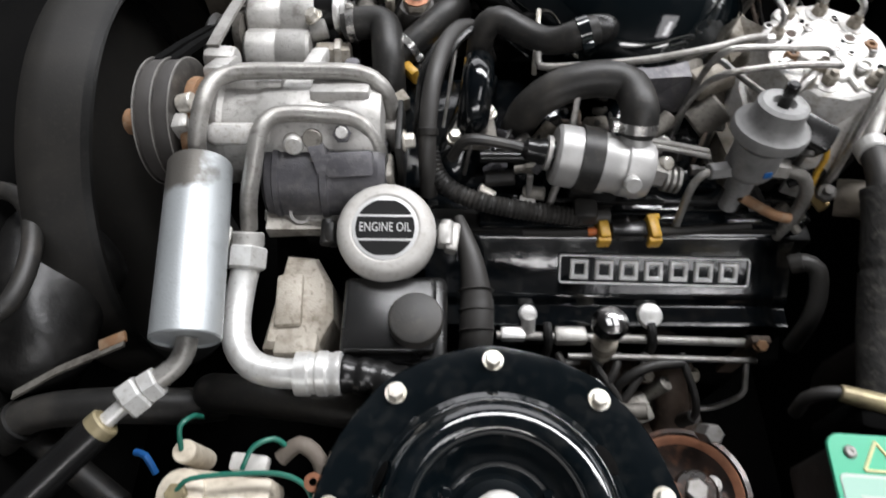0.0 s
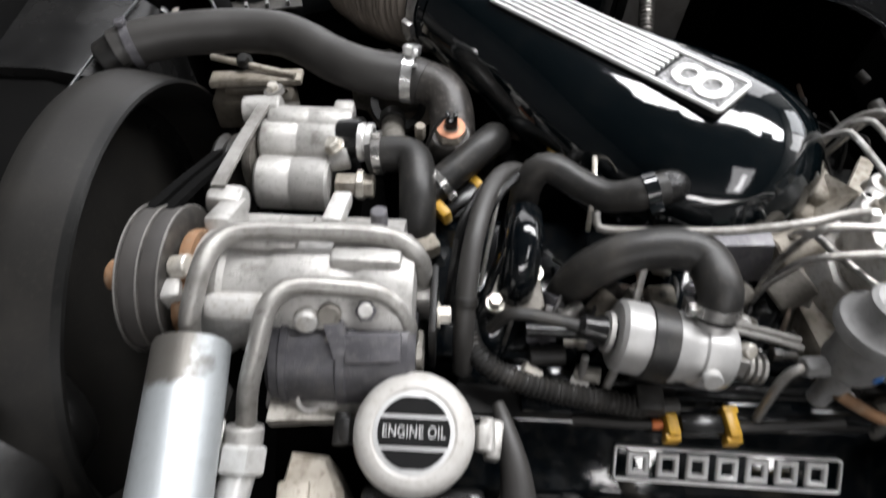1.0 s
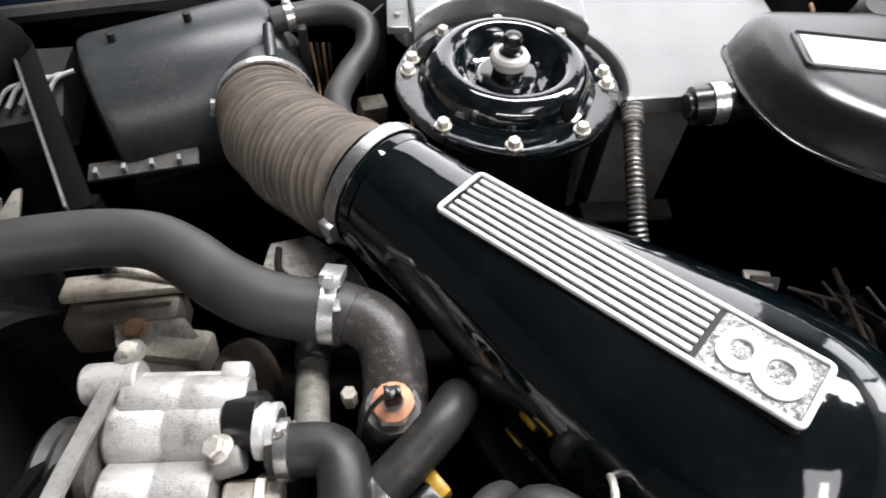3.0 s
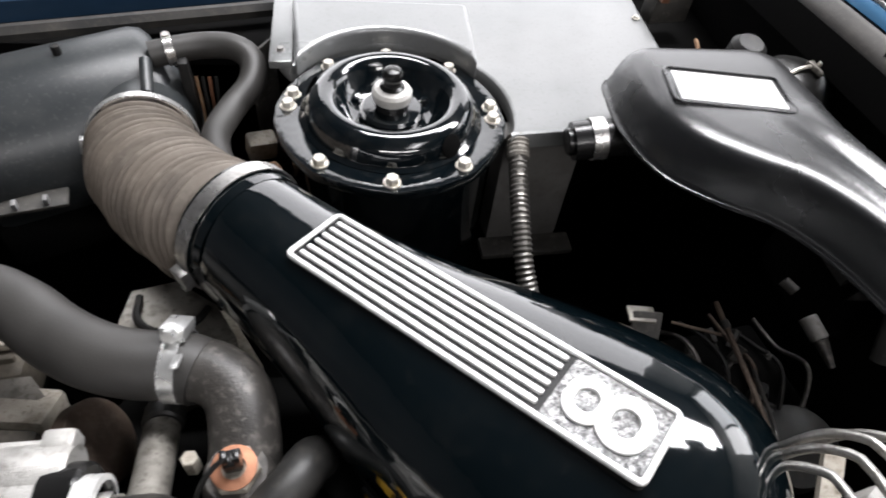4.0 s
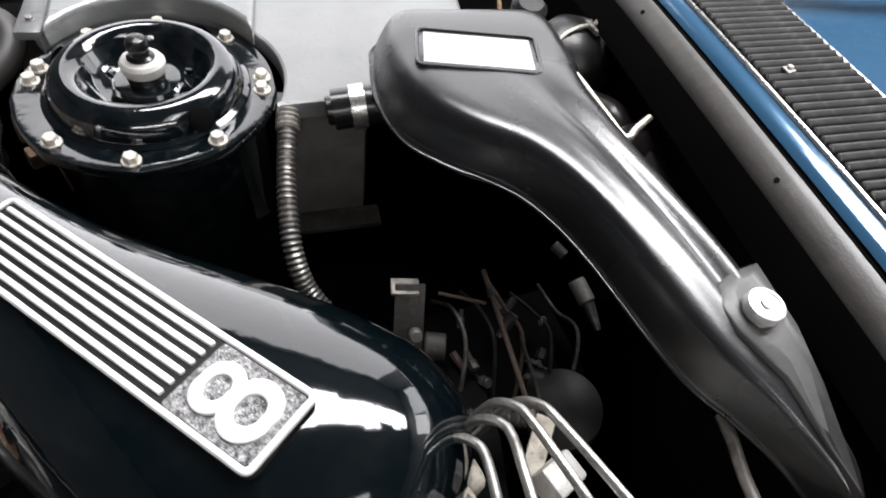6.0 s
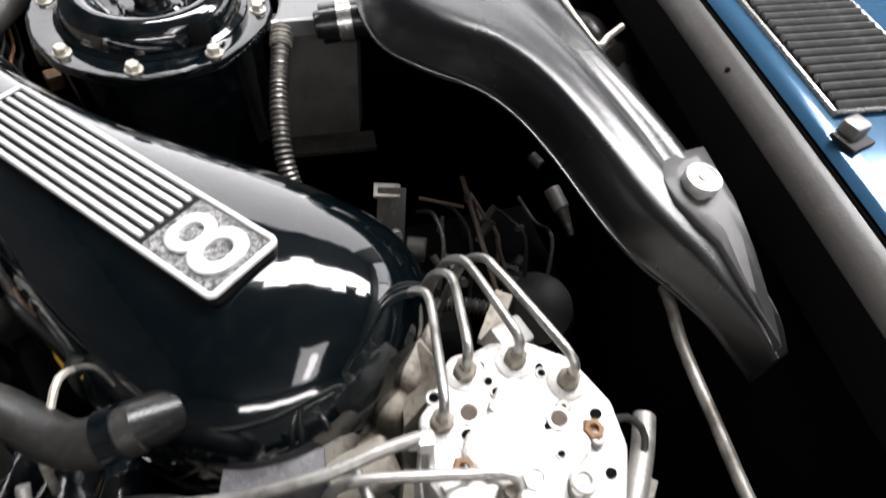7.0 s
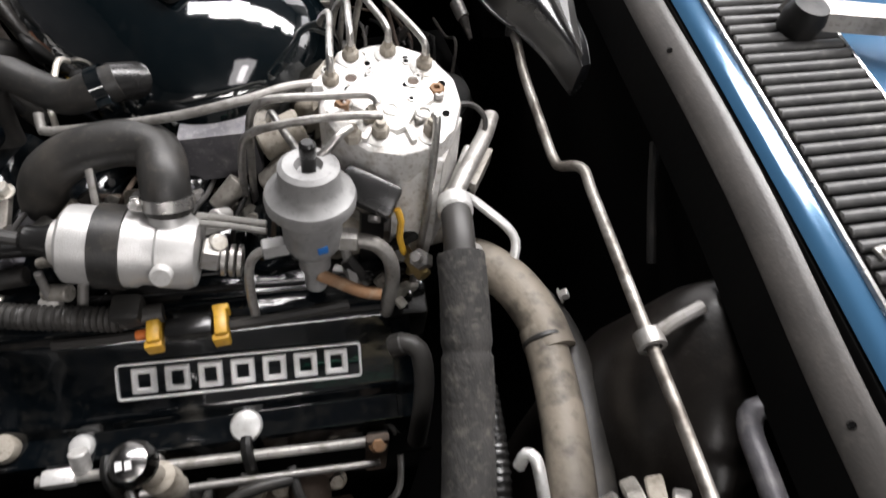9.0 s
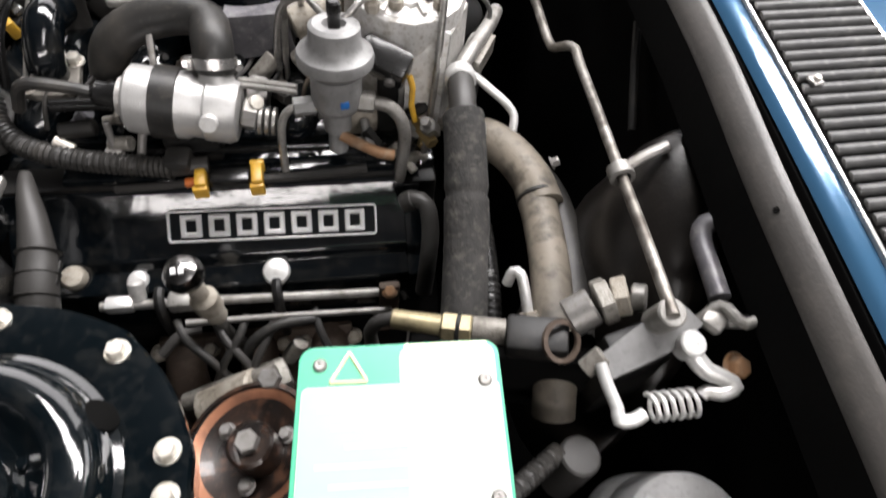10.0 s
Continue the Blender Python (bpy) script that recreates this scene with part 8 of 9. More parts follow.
part("hose", tube(B(), [(0.455, 0.512, 0.862), (0.478, 0.500, 0.873), (0.500, 0.470, 0.880), (0.513, 0.435, 0.882), (0.517, 0.405, 0.882)], 0.0195, 22), "beige_hose", bg)
part("lower_hose", tube(B(), [(0.511, 0.425, 0.882), (0.512, 0.395, 0.882), (0.508, 0.345, 0.884), (0.499, 0.295, 0.888), (0.492, 0.255, 0.885), (0.488, 0.22, 0.86)], 0.0175, 20), "beige_hose", bg)
part("crease", lathe(B(), [(0.0150, -0.005), (0.0198, -0.0015), (0.0202, 0.0015), (0.0150, 0.005)], (0.5135, 0.414, 0.882), (0.05, -1, 0), 24), "rubber", bg, "dark crease at the bend")
part("dark_hose", tube(B(), [(0.50, 0.49, 0.865), (0.528, 0.44, 0.868), (0.535, 0.39, 0.868), (0.528, 0.32, 0.868), (0.515, 0.26, 0.868)], 0.016, 16), "rubber", bg)
bolt((0.535, 0.452, 0.885), (1, 0, 0.6), 0.005, 0.008, bg, "steel")

sp = thing("servo_pipe", "thin pale steel pipe hooking down behind the lagged hose", "pipe", (0.48, 0.52, 0.85))
part("pipe", tube(B(), [(0.455, 0.528, 0.930), (0.466, 0.536, 0.922), (0.485, 0.526, 0.911), (0.500, 0.514, 0.903), (0.506, 0.503, 0.898), (0.503, 0.490, 0.891), (0.499, 0.482, 0.875)], 0.0042, 12), "tube_bright", sp)
part("inner_pipe", tube(B(), [(0.458, 0.498, 0.91), (0.470, 0.494, 0.905), (0.472, 0.483, 0.895), (0.468, 0.475, 0.87)], 0.0032, 10), "tube", sp)
part("union", rod(B(), (0.448, 0.529, 0.933), (0.458, 0.533, 0.930), 0.009, seg=6), "zinc", sp)
hk = thing("hook_pipe", "short pale hooked pipe with a brass union beside the heater hose", "pipe", (0.48, 0.3, 0.83))
part("pipe", tube(B(), [(0.462, 0.318, 0.902), (0.466, 0.323, 0.912), (0.471, 0.319, 0.914), (0.4735, 0.308, 0.907), (0.475, 0.285, 0.895)], 0.0045, 12, 0.003), "tube_bright", hk)
part("union", rod(B(), (0.475, 0.293, 0.899), (0.477, 0.268, 0.889), 0.0078, seg=6), "cast_beige", hk)
part("foot", box(B(), (0.477, 0.272, 0.86), (0.012, 0.012, 0.06)), "dull_black", hk)

rd = thing("support_rod", "pale bent steel support rod along the bulkhead", "rod", (0.545, 0.45, 0.9))
part("rod", tube(B(), [(0.541, 0.70, 0.955), (0.541, 0.685, 0.954), (0.541, 0.655, 0.947), (0.541, 0.60, 0.946), (0.541, 0.552, 0.946), (0.544, 0.541, 0.948), (0.552, 0.535, 0.955), (0.557, 0.526, 0.959), (0.556, 0.505, 0.960), (0.553, 0.44, 0.966), (0.550, 0.37, 0.972), (0.545, 0.30, 0.982), (0.540, 0.24, 0.99)], 0.0045, 14, 0.004), "rod_steel", rd)
part("clip", lathe(B(), [(0.0064, -0.006), (0.010, -0.0055), (0.010, 0.0055), (0.0064, 0.006)], (0.550, 0.37, 0.972), (-0.03, -1, 0.1), 20), "tube", rd)
part("arm", tube(B(), [(0.552, 0.372, 0.974), (0.568, 0.378, 0.98), (0.588, 0.384, 0.985)], 0.0048, 10), "steel", rd)
dm = thing("heater_box", "dull grey-brown moulded heater box against the bulkhead", "heater box", (0.6, 0.36, 0.6))
part("shell", loft(B(), [[(0.635 - w * (0.5 - 0.5 * math.cos(radians(a))) * 1.0, yc_ + h * math.cos(radians(a)) * 0 + h * math.sin(radians(a)), z) for a in range(-90, 271, 20)] for z, w, h, yc_ in ((0.60, 0.12, 0.11, 0.32), (0.80, 0.11, 0.105, 0.33), (0.87, 0.10, 0.095, 0.335), (0.92, 0.085, 0.075, 0.345), (0.955, 0.068, 0.055, 0.36), (0.978, 0.05, 0.032, 0.375), (0.985, 0.035, 0.012, 0.385))]), "heater_brown", dm, sharp=70)
part("seam", tube(B(), [(0.60, 0.45, 0.93), (0.607, 0.50, 0.96), (0.61, 0.53, 0.985)], 0.004, 8), "dull_black", dm)
br = thing("corner_hose", "dull grey elbow hose in the bulkhead corner", "hose", (0.6, 0.29, 0.85))
part("hose", tube(B(), [(0.632, 0.302, 0.985), (0.612, 0.309, 0.985), (0.600, 0.314, 0.982), (0.5925, 0.311, 0.978), (0.589, 0.300, 0.976), (0.587, 0.280, 0.977), (0.5845, 0.255, 0.978)], 0.0075, 16), "comp_dark", br)

# linkage bracket with its spring
lk = thing("linkage_bracket", "worn grey steel linkage bracket with arms", "bracket", (0.53, 0.24, 0.85))
part("plate", loft(B(), [[(0.500, 0.232, 0.950), (0.505, 0.216, 0.946), (0.505, 0.216, 0.951), (0.500, 0.232, 0.955)], [(0.525, 0.245, 0.960), (0.530, 0.222, 0.955), (0.530, 0.222, 0.960), (0.525, 0.245, 0.965)], [(0.546, 0.252, 0.967), (0.552, 0.228, 0.964), (0.552, 0.228, 0.969), (0.546, 0.252, 0.972)], [(0.556, 0.252, 0.975), (0.566, 0.238, 0.973), (0.566, 0.238, 0.978), (0.556, 0.252, 0.980)]]), "reg_grey", lk)
part("pivot", rod(B(), (0.541, 0.248, 0.962), (0.541, 0.243, 0.990), 0.010), "tube", lk)
part("pivot", rod(B(), (0.556, 0.229, 0.960), (0.556, 0.226, 0.976), 0.009), "tube_bright", lk)
part("arm", tube(B(), [(0.556, 0.228, 0.970), (0.559, 0.219, 0.966), (0.566, 0.211, 0.962), (0.576, 0.206, 0.960), (0.584, 0.2, 0.958), (0.574, 0.197, 0.955), (0.566, 0.2, 0.953), (0.562, 0.198, 0.951)], lambda f, s: 0.0072 - 0.0028 * f, 14, 0.003), "tube_bright", lk)
part("flat_bar", loft(B(), [[(x, y - 0.005, z - 0.0015), (x, y + 0.005, z - 0.0015), (x, y + 0.005, z + 0.0015), (x, y - 0.005, z + 0.0015)] for x, y, z in ((0.584, 0.242, 0.970), (0.604, 0.240, 0.969), (0.626, 0.241, 0.969))]), "steel", lk)
part("link", tube(B(), [(0.498, 0.226, 0.955), (0.500, 0.212, 0.952), (0.503, 0.196, 0.950), (0.502, 0.189, 0.949), (0.512, 0.188, 0.949), (0.520, 0.191, 0.95)], 0.0045, 12, 0.003), "tube_bright", lk)
part("brass_pivot", rod(B(), (0.490, 0.226, 0.945), (0.502, 0.232, 0.955), 0.007), "cast_dull", lk)
coil_pts = [(0.524 + 0.034 * k / 96, 0.1945 + 0.0085 * math.cos(2 * math.pi * k / 16), 0.951 + 0.0085 * math.sin(2 * math.pi * k / 16)) for k in range(97)]
part("spring", tube(B(), coil_pts, 0.0017, 8, smooth=False), "tube_bright", lk, "bright coil return spring")
part("stay", box(B(), (0.535, 0.24, 0.90), (0.05, 0.03, 0.1), (0, 0, 15), 0.005), "dull_black", lk)
part("back_arm", tube(B(), [(0.566, 0.242, 0.97), (0.580, 0.248, 0.982), (0.584, 0.240, 0.985), (0.590, 0.232, 0.985), (0.607, 0.236, 0.988)], 0.004, 10), "tube", lk)
part("back_plate", box(B(), (0.577, 0.242, 0.976), (0.022, 0.016, 0.010), (0, 0, 40), 0.004), "tube", lk)
bolt((0.590, 0.214, 0.955), (0.3, -0.5, 1), 0.0075, 0.009, lk, "rust", "rusty_nut")

# cable adjuster: brass sleeve, nuts and boot, running to the bracket
ca = thing("cable_adjuster", "throttle cable adjuster with brass sleeve and nuts", "cable", (0.45, 0.27, 0.85))
part("cable", tube(B(), [(0.352, 0.288, 0.865), (0.350, 0.293, 0.89), (0.358, 0.294, 0.905), (0.370, 0.292, 0.911)], 0.0055, 12), "grey_rubber", ca)
part("sleeve", rod(B(), (0.366, 0.2925, 0.911), (0.402, 0.281, 0.914), 0.007, 0.0085, seg=14), "olive", ca, "yellow passivated sleeve")
part("adjuster_nut", rod(B(), (0.402, 0.281, 0.914), (0.424, 0.275, 0.917), 0.0115, seg=6), "olive", ca, "yellow passivated nut")
part("black_ring", rod(B(), (0.413, 0.278, 0.9155), (0.416, 0.277, 0.916), 0.0118), "dull_black", ca)
part("spindle", rod(B(), (0.424, 0.275, 0.917), (0.47, 0.262, 0.925), 0.010, seg=16), "cast_dull", ca)
part("block", box(B(), (0.468, 0.259, 0.925), (0.045, 0.028, 0.026), (0, -8, -14), 0.004), "dull_black", ca)
part("copper_ring", lathe(B(), [(0.012, -0.0015), (0.0155, -0.0015), (0.0155, 0.0015), (0.012, 0.0015)], (0.481, 0.25, 0.940), (0.3, -0.5, 1), 26), "dark_brown", ca, "rusty ring")
part("hex", rod(B(), (0.492, 0.268, 0.935), (0.510, 0.273, 0.945), 0.0145, seg=16), "steel", ca)
part("hex", rod(B(), (0.512, 0.2735, 0.946), (0.522, 0.275, 0.950), 0.018, seg=6), "cast_dull", ca)
part("hex", rod(B(), (0.523, 0.275, 0.951), (0.533, 0.274, 0.956), 0.016, seg=6), "cast_beige", ca)
part("hex", rod(B(), (0.534, 0.272, 0.956), (0.543, 0.268, 0.960), 0.010), "tube", ca)
part("base", box(B(), (0.45, 0.262, 0.87), (0.14, 0.03, 0.10), (0, -6, -14), 0.008), "deep_black", ca)

# green label plate on its control box
gp = thing("warning_plate", "green and white warning plate screwed onto a black control box", "warning sign", (0.366, 0.17, 0.82))
GM = Matrix.Translation((0.3590, 0.1765, 0.988)) @ pose(0, 0, 0, -3, -4, -4.5)


def on_sign(bm):
    bmesh.ops.transform(bm, matrix=GM, verts=bm.verts)
    return bm


part("control_box", on_sign(box(B(), (0, 0, -0.045), (0.108, 0.125, 0.08), bevel=0.006)), "dull_black", gp)
pl_ = part("plate", on_sign(prism(B(), rounded(-0.060, -0.072, 0.060, 0.066, 0.009), -0.005, -0.002, 0.0006)), "green_plate", gp, "green enamelled plate")
# pale fields hold the print and, put into colour, the plate's glare
part("white_field", on_sign(prism(B(), rounded(-0.057, -0.070, 0.058, 0.040, 0.004), -0.0024, -0.0014)), "white_plate", pl_, "white field of print and painted glare")
part("right_field", on_sign(prism(B(), rounded(0.0, 0.036, 0.057, 0.063, 0.006), -0.0024, -0.0013)), "white_plate", pl_, "white field of print and painted glare")
part("left_field", on_sign(prism(B(), rounded(-0.0565, -0.069, 0.004, 0.038, 0.003), -0.0016, -0.0010)), "pale_green", pl_, "pale green field of print and painted glare")
part("amber_band", on_sign(box(B(), (0.028, 0.0635, -0.0016), (0.05, 0.003, 0.0006))), "amber_print", pl_, "pale amber line")
tri_bm = B()
for k in range(3):
    a, b = [(-0.030 + 0.0125 * math.sin(radians(120 * j)), 0.049 + 0.0125 * math.cos(radians(120 * j)), -0.0017) for j in (k, k + 1)]
    rod(tri_bm, a, b, 0.0011, seg=6)
part("triangle", on_sign(tri_bm), "amber_print", pl_, "pale warning triangle")
for k in range(9):
    part("text_bar", on_sign(box(B(), (-0.012 + 0.004 * (k % 3), 0.026 - 0.0105 * k, -0.0012), (0.07 - 0.008 * (k % 3), 0.0022, 0.0008))), "white_print", pl_, "plain printed bar")
for x, y in ((-0.047, 0.054), (0.050, 0.040), (0.051, -0.026), (-0.046, -0.042)):
    part("screw", on_sign(lathe(B(), [(0.0042, -0.003), (0.0042, 0.0), (0.003, 0.0014), (0.0012, 0.0014), (0.001, 0.0004), (0, 0.0004)], (x, y, -0.001), seg=14)), "steel", pl_)

# copper-brown horn body beside the near tower
hn = thing("horn", "copper brown horn body with dark trumpet beside the tower", "horn", (0.262, 0.22, 0.70))
part("trumpet", lathe(B(), [(0.012, 0.0), (0.030, 0.012), (0.044, 0.028), (0.052, 0.036), (0.050, 0.040), (0.036, 0.034), (0.02, 0.03), (0, 0.03)], (0.262, 0.222, 0.805), (-0.25, 0.1, 1), 40), "horn_brown", hn)
part("rim", lathe(B(), [(0.050, 0.034), (0.054, 0.037), (0.054, 0.041), (0.050, 0.042)], (0.262, 0.222, 0.805), (-0.25, 0.1, 1), 40), "horn_brown", hn, "copper brown rim")
part("crescent", lathe(B(), [(0.040, 0.0355), (0.046, 0.039), (0.0485, 0.0395)], (0.262, 0.222, 0.805), (-0.25, 0.1, 1), 40), "copper", hn, "worn copper band")
part("core", rod(B(), (0.262, 0.222, 0.83), (0.256, 0.224, 0.865), 0.018), "horn_brown", hn)
for a in (20, 140, 260):
    q = Vector((math.cos(radians(a)), math.sin(radians(a)), 0)) * 0.026
    bolt(Vector((0.256, 0.224, 0.842)) + q, (-0.25, 0.1, 1), 0.005, 0.007, hn, "steel", "cover_screw")
part("core_nut", rod(B(), (0.256, 0.224, 0.864), (0.2545, 0.2245, 0.873), 0.009, seg=6), "steel", hn)
part("mount", box(B(), (0.27, 0.21, 0.78), (0.05, 0.05, 0.09), (0, 0, 0), 0.008), "deep_black", hn)
part("clamp_bolt", rod(B(), (0.272, 0.272, 0.862), (0.272, 0.265, 0.885), 0.008, seg=6), "steel", hn)
cr = thing("pulley_boot", "ribbed dark alloy drum with copper rim below the tower", "drum", (0.22, 0.26, 0.6))
part("drum", rod(B(), (0.19, 0.30, 0.72), (0.245, 0.305, 0.75), 0.022), "cast_beige", cr)
part("pipe", tube(B(), [(0.17, 0.31, 0.72), (0.22, 0.315, 0.745), (0.26, 0.315, 0.76)], 0.009, 12), "cast_dull", cr)

# low right corner: hose, canister and dark panels
lc = thing("brake_reservoir_can", "dark ribbed canister low in the bay corner", "canister", (0.52, 0.13, 0.7))
part("can", lathe(B(), [(0, 0), (0.045, 0), (0.048, 0.004), (0.048, 0.03), (0.046, 0.033), (0.048, 0.036), (0.048, 0.07), (0.044, 0.075), (0, 0.075)], (0.535, 0.125, 0.84), (0.1, -0.2, 1), 40), "reg_grey", lc)
part("neck", rod(B(), (0.486, 0.175, 0.84), (0.489, 0.18, 0.90), 0.015), "grey_rubber", lc)
part("spiral", tube(B(), [(0.425, 0.155, 0.91), (0.45, 0.17, 0.90), (0.475, 0.185, 0.895)], ribbed(0.007, 0.005, 0.001), 12, 0.0014), "rubber", lc)

# ---- bottom left: relay block with green wires, hoses ----
rb = thing("relay_block", "cream plastic relay block with green wires beside the tower", "relay", (-0.12, 0.2, 0.78))
part("block", box(B(), (-0.118, 0.200, 0.878), (0.075, 0.06, 0.045), (0, 0, -6), 0.006), "cream", rb)
part("sticker", box(B(), (-0.096, 0.197, 0.9012), (0.022, 0.022, 0.0012), (0, 0, -6)), "blue_dark", rb, "dark sticker with white border")
part("sticker_edge", box(B(), (-0.096, 0.197, 0.9008), (0.027, 0.027, 0.001), (0, 0, -6)), "label_white", rb)
part("post", rod(B(), (-0.148, 0.245, 0.86), (-0.147, 0.243, 0.912), 0.009), "cream", rb)
part("dome", lathe(B(), [(0.019, -0.004), (0.018, 0.004), (0.011, 0.008), (0, 0.009)], (-0.147, 0.214, 0.899), (0, 0, 1), 24), "cream", rb)
part("nut", rod(B(), (-0.147, 0.213, 0.905), (-0.147, 0.212, 0.913), 0.0085, seg=6), "olive", rb)
part("clip", box(B(), (-0.098, 0.236, 0.900), (0.03, 0.014, 0.012), (0, 0, -6), 0.003), "cap_grey", rb)
for pts in ([(-0.147, 0.214, 0.911), (-0.135, 0.222, 0.918), (-0.10, 0.226, 0.917), (-0.068, 0.226, 0.915), (-0.050, 0.217, 0.905), (-0.046, 0.195, 0.885)],
            [(-0.100, 0.230, 0.912), (-0.092, 0.245, 0.918), (-0.078, 0.252, 0.915), (-0.068, 0.247, 0.905)], [(-0.149, 0.244, 0.912), (-0.148, 0.258, 0.925), (-0.143, 0.268, 0.918), (-0.143, 0.272, 0.90)]):
    part("wire", tube(B(), pts, 0.0020, 10, 0.004), "green_wire", rb, "green insulated wire")
part("loom", tube(B(), [(-0.075, 0.24, 0.90), (-0.06, 0.25, 0.905), (-0.045, 0.24, 0.90), (-0.038, 0.215, 0.89), (-0.036, 0.19, 0.87)], 0.0065, 12), "dusty_rubber", rb)
part("ring_terminal", lathe(B(), [(0.003, -0.001), (0.007, -0.001), (0.007, 0.001), (0.003, 0.001)], (-0.046, 0.222, 0.908), (0.2, -0.2, 1), 16), "copper", rb)
part("stand", box(B(), (-0.12, 0.2, 0.81), (0.06, 0.05, 0.1)), "deep_black", rb)
bx = thing("fuse_box", "black plastic fuse box low beside the relay block", "fuse box", (-0.19, 0.16, 0.8))
part("box", box(B(), (-0.19, 0.185, 0.872), (0.06, 0.05, 0.045), (0, 0, -4), 0.004), "smooth_hose", bx)
part("lid", box(B(), (-0.182, 0.187, 0.897), (0.05, 0.035, 0.01), (0, 0, -4), 0.003), "dull_black", bx)
hb = thing("coolant_pipe", "dark grey coolant hose crossing below the suction pipe", "hose", (-0.1, 0.3, 0.7))
part("hose", tube(B(), [(-0.185, 0.33, 0.76), (-0.178, 0.32, 0.80), (-0.16, 0.315, 0.815), (-0.12, 0.310, 0.820), (-0.06, 0.302, 0.825), (0.0, 0.292, 0.825), (0.05, 0.27, 0.80)], 0.0185, 20), "rubber", hb)
h2 = thing("lower_hose", "dark grey lower radiator hose", "hose", (-0.3, 0.31, 0.7))
part("hose", tube(B(), [(-0.40, 0.28, 0.76), (-0.36, 0.30, 0.785), (-0.29, 0.308, 0.79), (-0.21, 0.31, 0.785), (-0.18, 0.32, 0.76)], 0.018, 20), "rubber", h2)
part("cuff", lathe(B(), [(0.0185, -0.006), (0.022, -0.005), (0.022, 0.005), (0.0185, 0.006)], (-0.375, 0.294, 0.778), (1, 0.5, 0.5), 24), "dull_black", h2)
ln = thing("brace_bar", "thin rusty steel brace bar beside the shroud", "bracket", (-0.31, 0.35, 0.75))
part("bar", loft(B(), [[(x, y - 0.004, z - 0.002), (x, y + 0.004, z - 0.002), (x, y + 0.004, z + 0.002), (x, y - 0.004, z + 0.002)] for x, y, z in ((-0.375, 0.315, 0.80), (-0.33, 0.335, 0.815), (-0.262, 0.36, 0.83))]), "cast_dull", ln)
part("rust_plate", box(B(), (-0.275, 0.362, 0.828), (0.028, 0.012, 0.006), (0, -10, 20), 0.002), "rust", ln)
lp = thing("side_panel", "dark scuffed side panel beside the radiator", "car panel", (-0.42, 0.45, 0.3))
part("panel", loft(B(), [[(-0.52, y, 0.5), (-0.38, y, 0.5), (-0.385, y, 0.66), (-0.40, y, 0.70), (-0.45, y, 0.72), (-0.52, y, 0.72)] for y in (0.22, 0.34, 0.40, 0.50)]), "shroud", lp, sharp=70)
bm = B()
bmesh.ops.create_uvsphere(bm, u_segments=40, v_segments=20, radius=1.0)
for v in bm.verts:
    v.co = Vector((-0.400 + (0.088 + 0.012 * math.sin(5 * v.co.y)) * v.co.x - 0.02 * v.co.y, 0.435 + 0.115 * v.co.y, 0.790 + (0.066 + 0.007 * math.sin(6 * v.co.x + 2 * v.co.y)) * v.co.z))
part("bulge", bm, "bulge_grey", lp, "rounded dusty bulge", 80)
part("seal_ring", tube(B(), [(-0.426, 0.508, 0.875), (-0.403, 0.507, 0.875), (-0.383, 0.496, 0.875), (-0.366, 0.474, 0.875), (-0.354, 0.44, 0.875), (-0.351, 0.408, 0.875), (-0.356, 0.38, 0.875), (-0.368, 0.367, 0.875)], 0.0095, 14), "rubber", lp)
bt = thing("strut_bar", "dark crossing strut low in the front corner", "strut", (-0.36, 0.25, 0.6))
part("bar", rod(B(), (-0.41, 0.31, 0.76), (-0.27, 0.22, 0.74), 0.014), "dull_black", bt)
part("blue_tie", tube(B(), [(-0.212, 0.252, 0.855), (-0.2, 0.248, 0.86), (-0.193, 0.236, 0.85)], 0.003, 8), "blue_plastic", bt, "blue plastic tie")

# ---- depths beyond the plenum: lines, clips and brackets ----
# darker materials down here put the depth's shade into the colour
dk = thing("brake_line", "thin copper brown brake line with union in the dark far corner", "pipe", (0.45, 0.86, 0.7))
part("line", tube(B(), [(0.44, 0.902, 0.865), (0.452, 0.809, 0.84), (0.46, 0.767, 0.82)], 0.0026, 8), "dark_brown", dk)
part("line", tube(B(), [(0.467, 0.844, 0.835), (0.474, 0.791, 0.815), (0.46, 0.767, 0.82)], 0.0018, 8), "oily", dk)
part("line", tube(B(), [(0.396, 0.891, 0.85), (0.437, 0.871, 0.855)], 0.0016, 8), "dark_brown", dk)
part("collar", rod(B(), (0.4424, 0.8834, 0.86), (0.4434, 0.876, 0.858), 0.0042), "oily", dk)
part("union", rod(B(), (0.4584, 0.7754, 0.824), (0.46, 0.767, 0.82), 0.005), "cast_dull", dk)
bk = thing("pale_bracket", "pale folded steel bracket deep beyond the plenum", "bracket", (0.365, 0.88, 0.7))
part("plate", box(B(), (0.366, 0.875, 0.835), (0.028, 0.004, 0.07), (-35, 0, -8), 0.001), "inner_grey", bk)
part("top", box(B(), (0.364, 0.896, 0.858), (0.026, 0.018, 0.004), (0, 0, -8), 0.001), "cast_dull", bk)
part("bolt_head", rod(B(), (0.369, 0.86, 0.835), (0.369, 0.852, 0.84), 0.006), "steel", bk)
part("roller", rod(B(), (0.38, 0.86, 0.81), (0.40, 0.855, 0.81), 0.013), "inner_grey", bk)
part("foot", box(B(), (0.366, 0.86, 0.76), (0.03, 0.03, 0.10)), "deep_black", bk)
lk2 = thing("column_joint", "dark steel joint with a bright pin deep below the duct", "joint", (0.5, 0.85, 0.6))
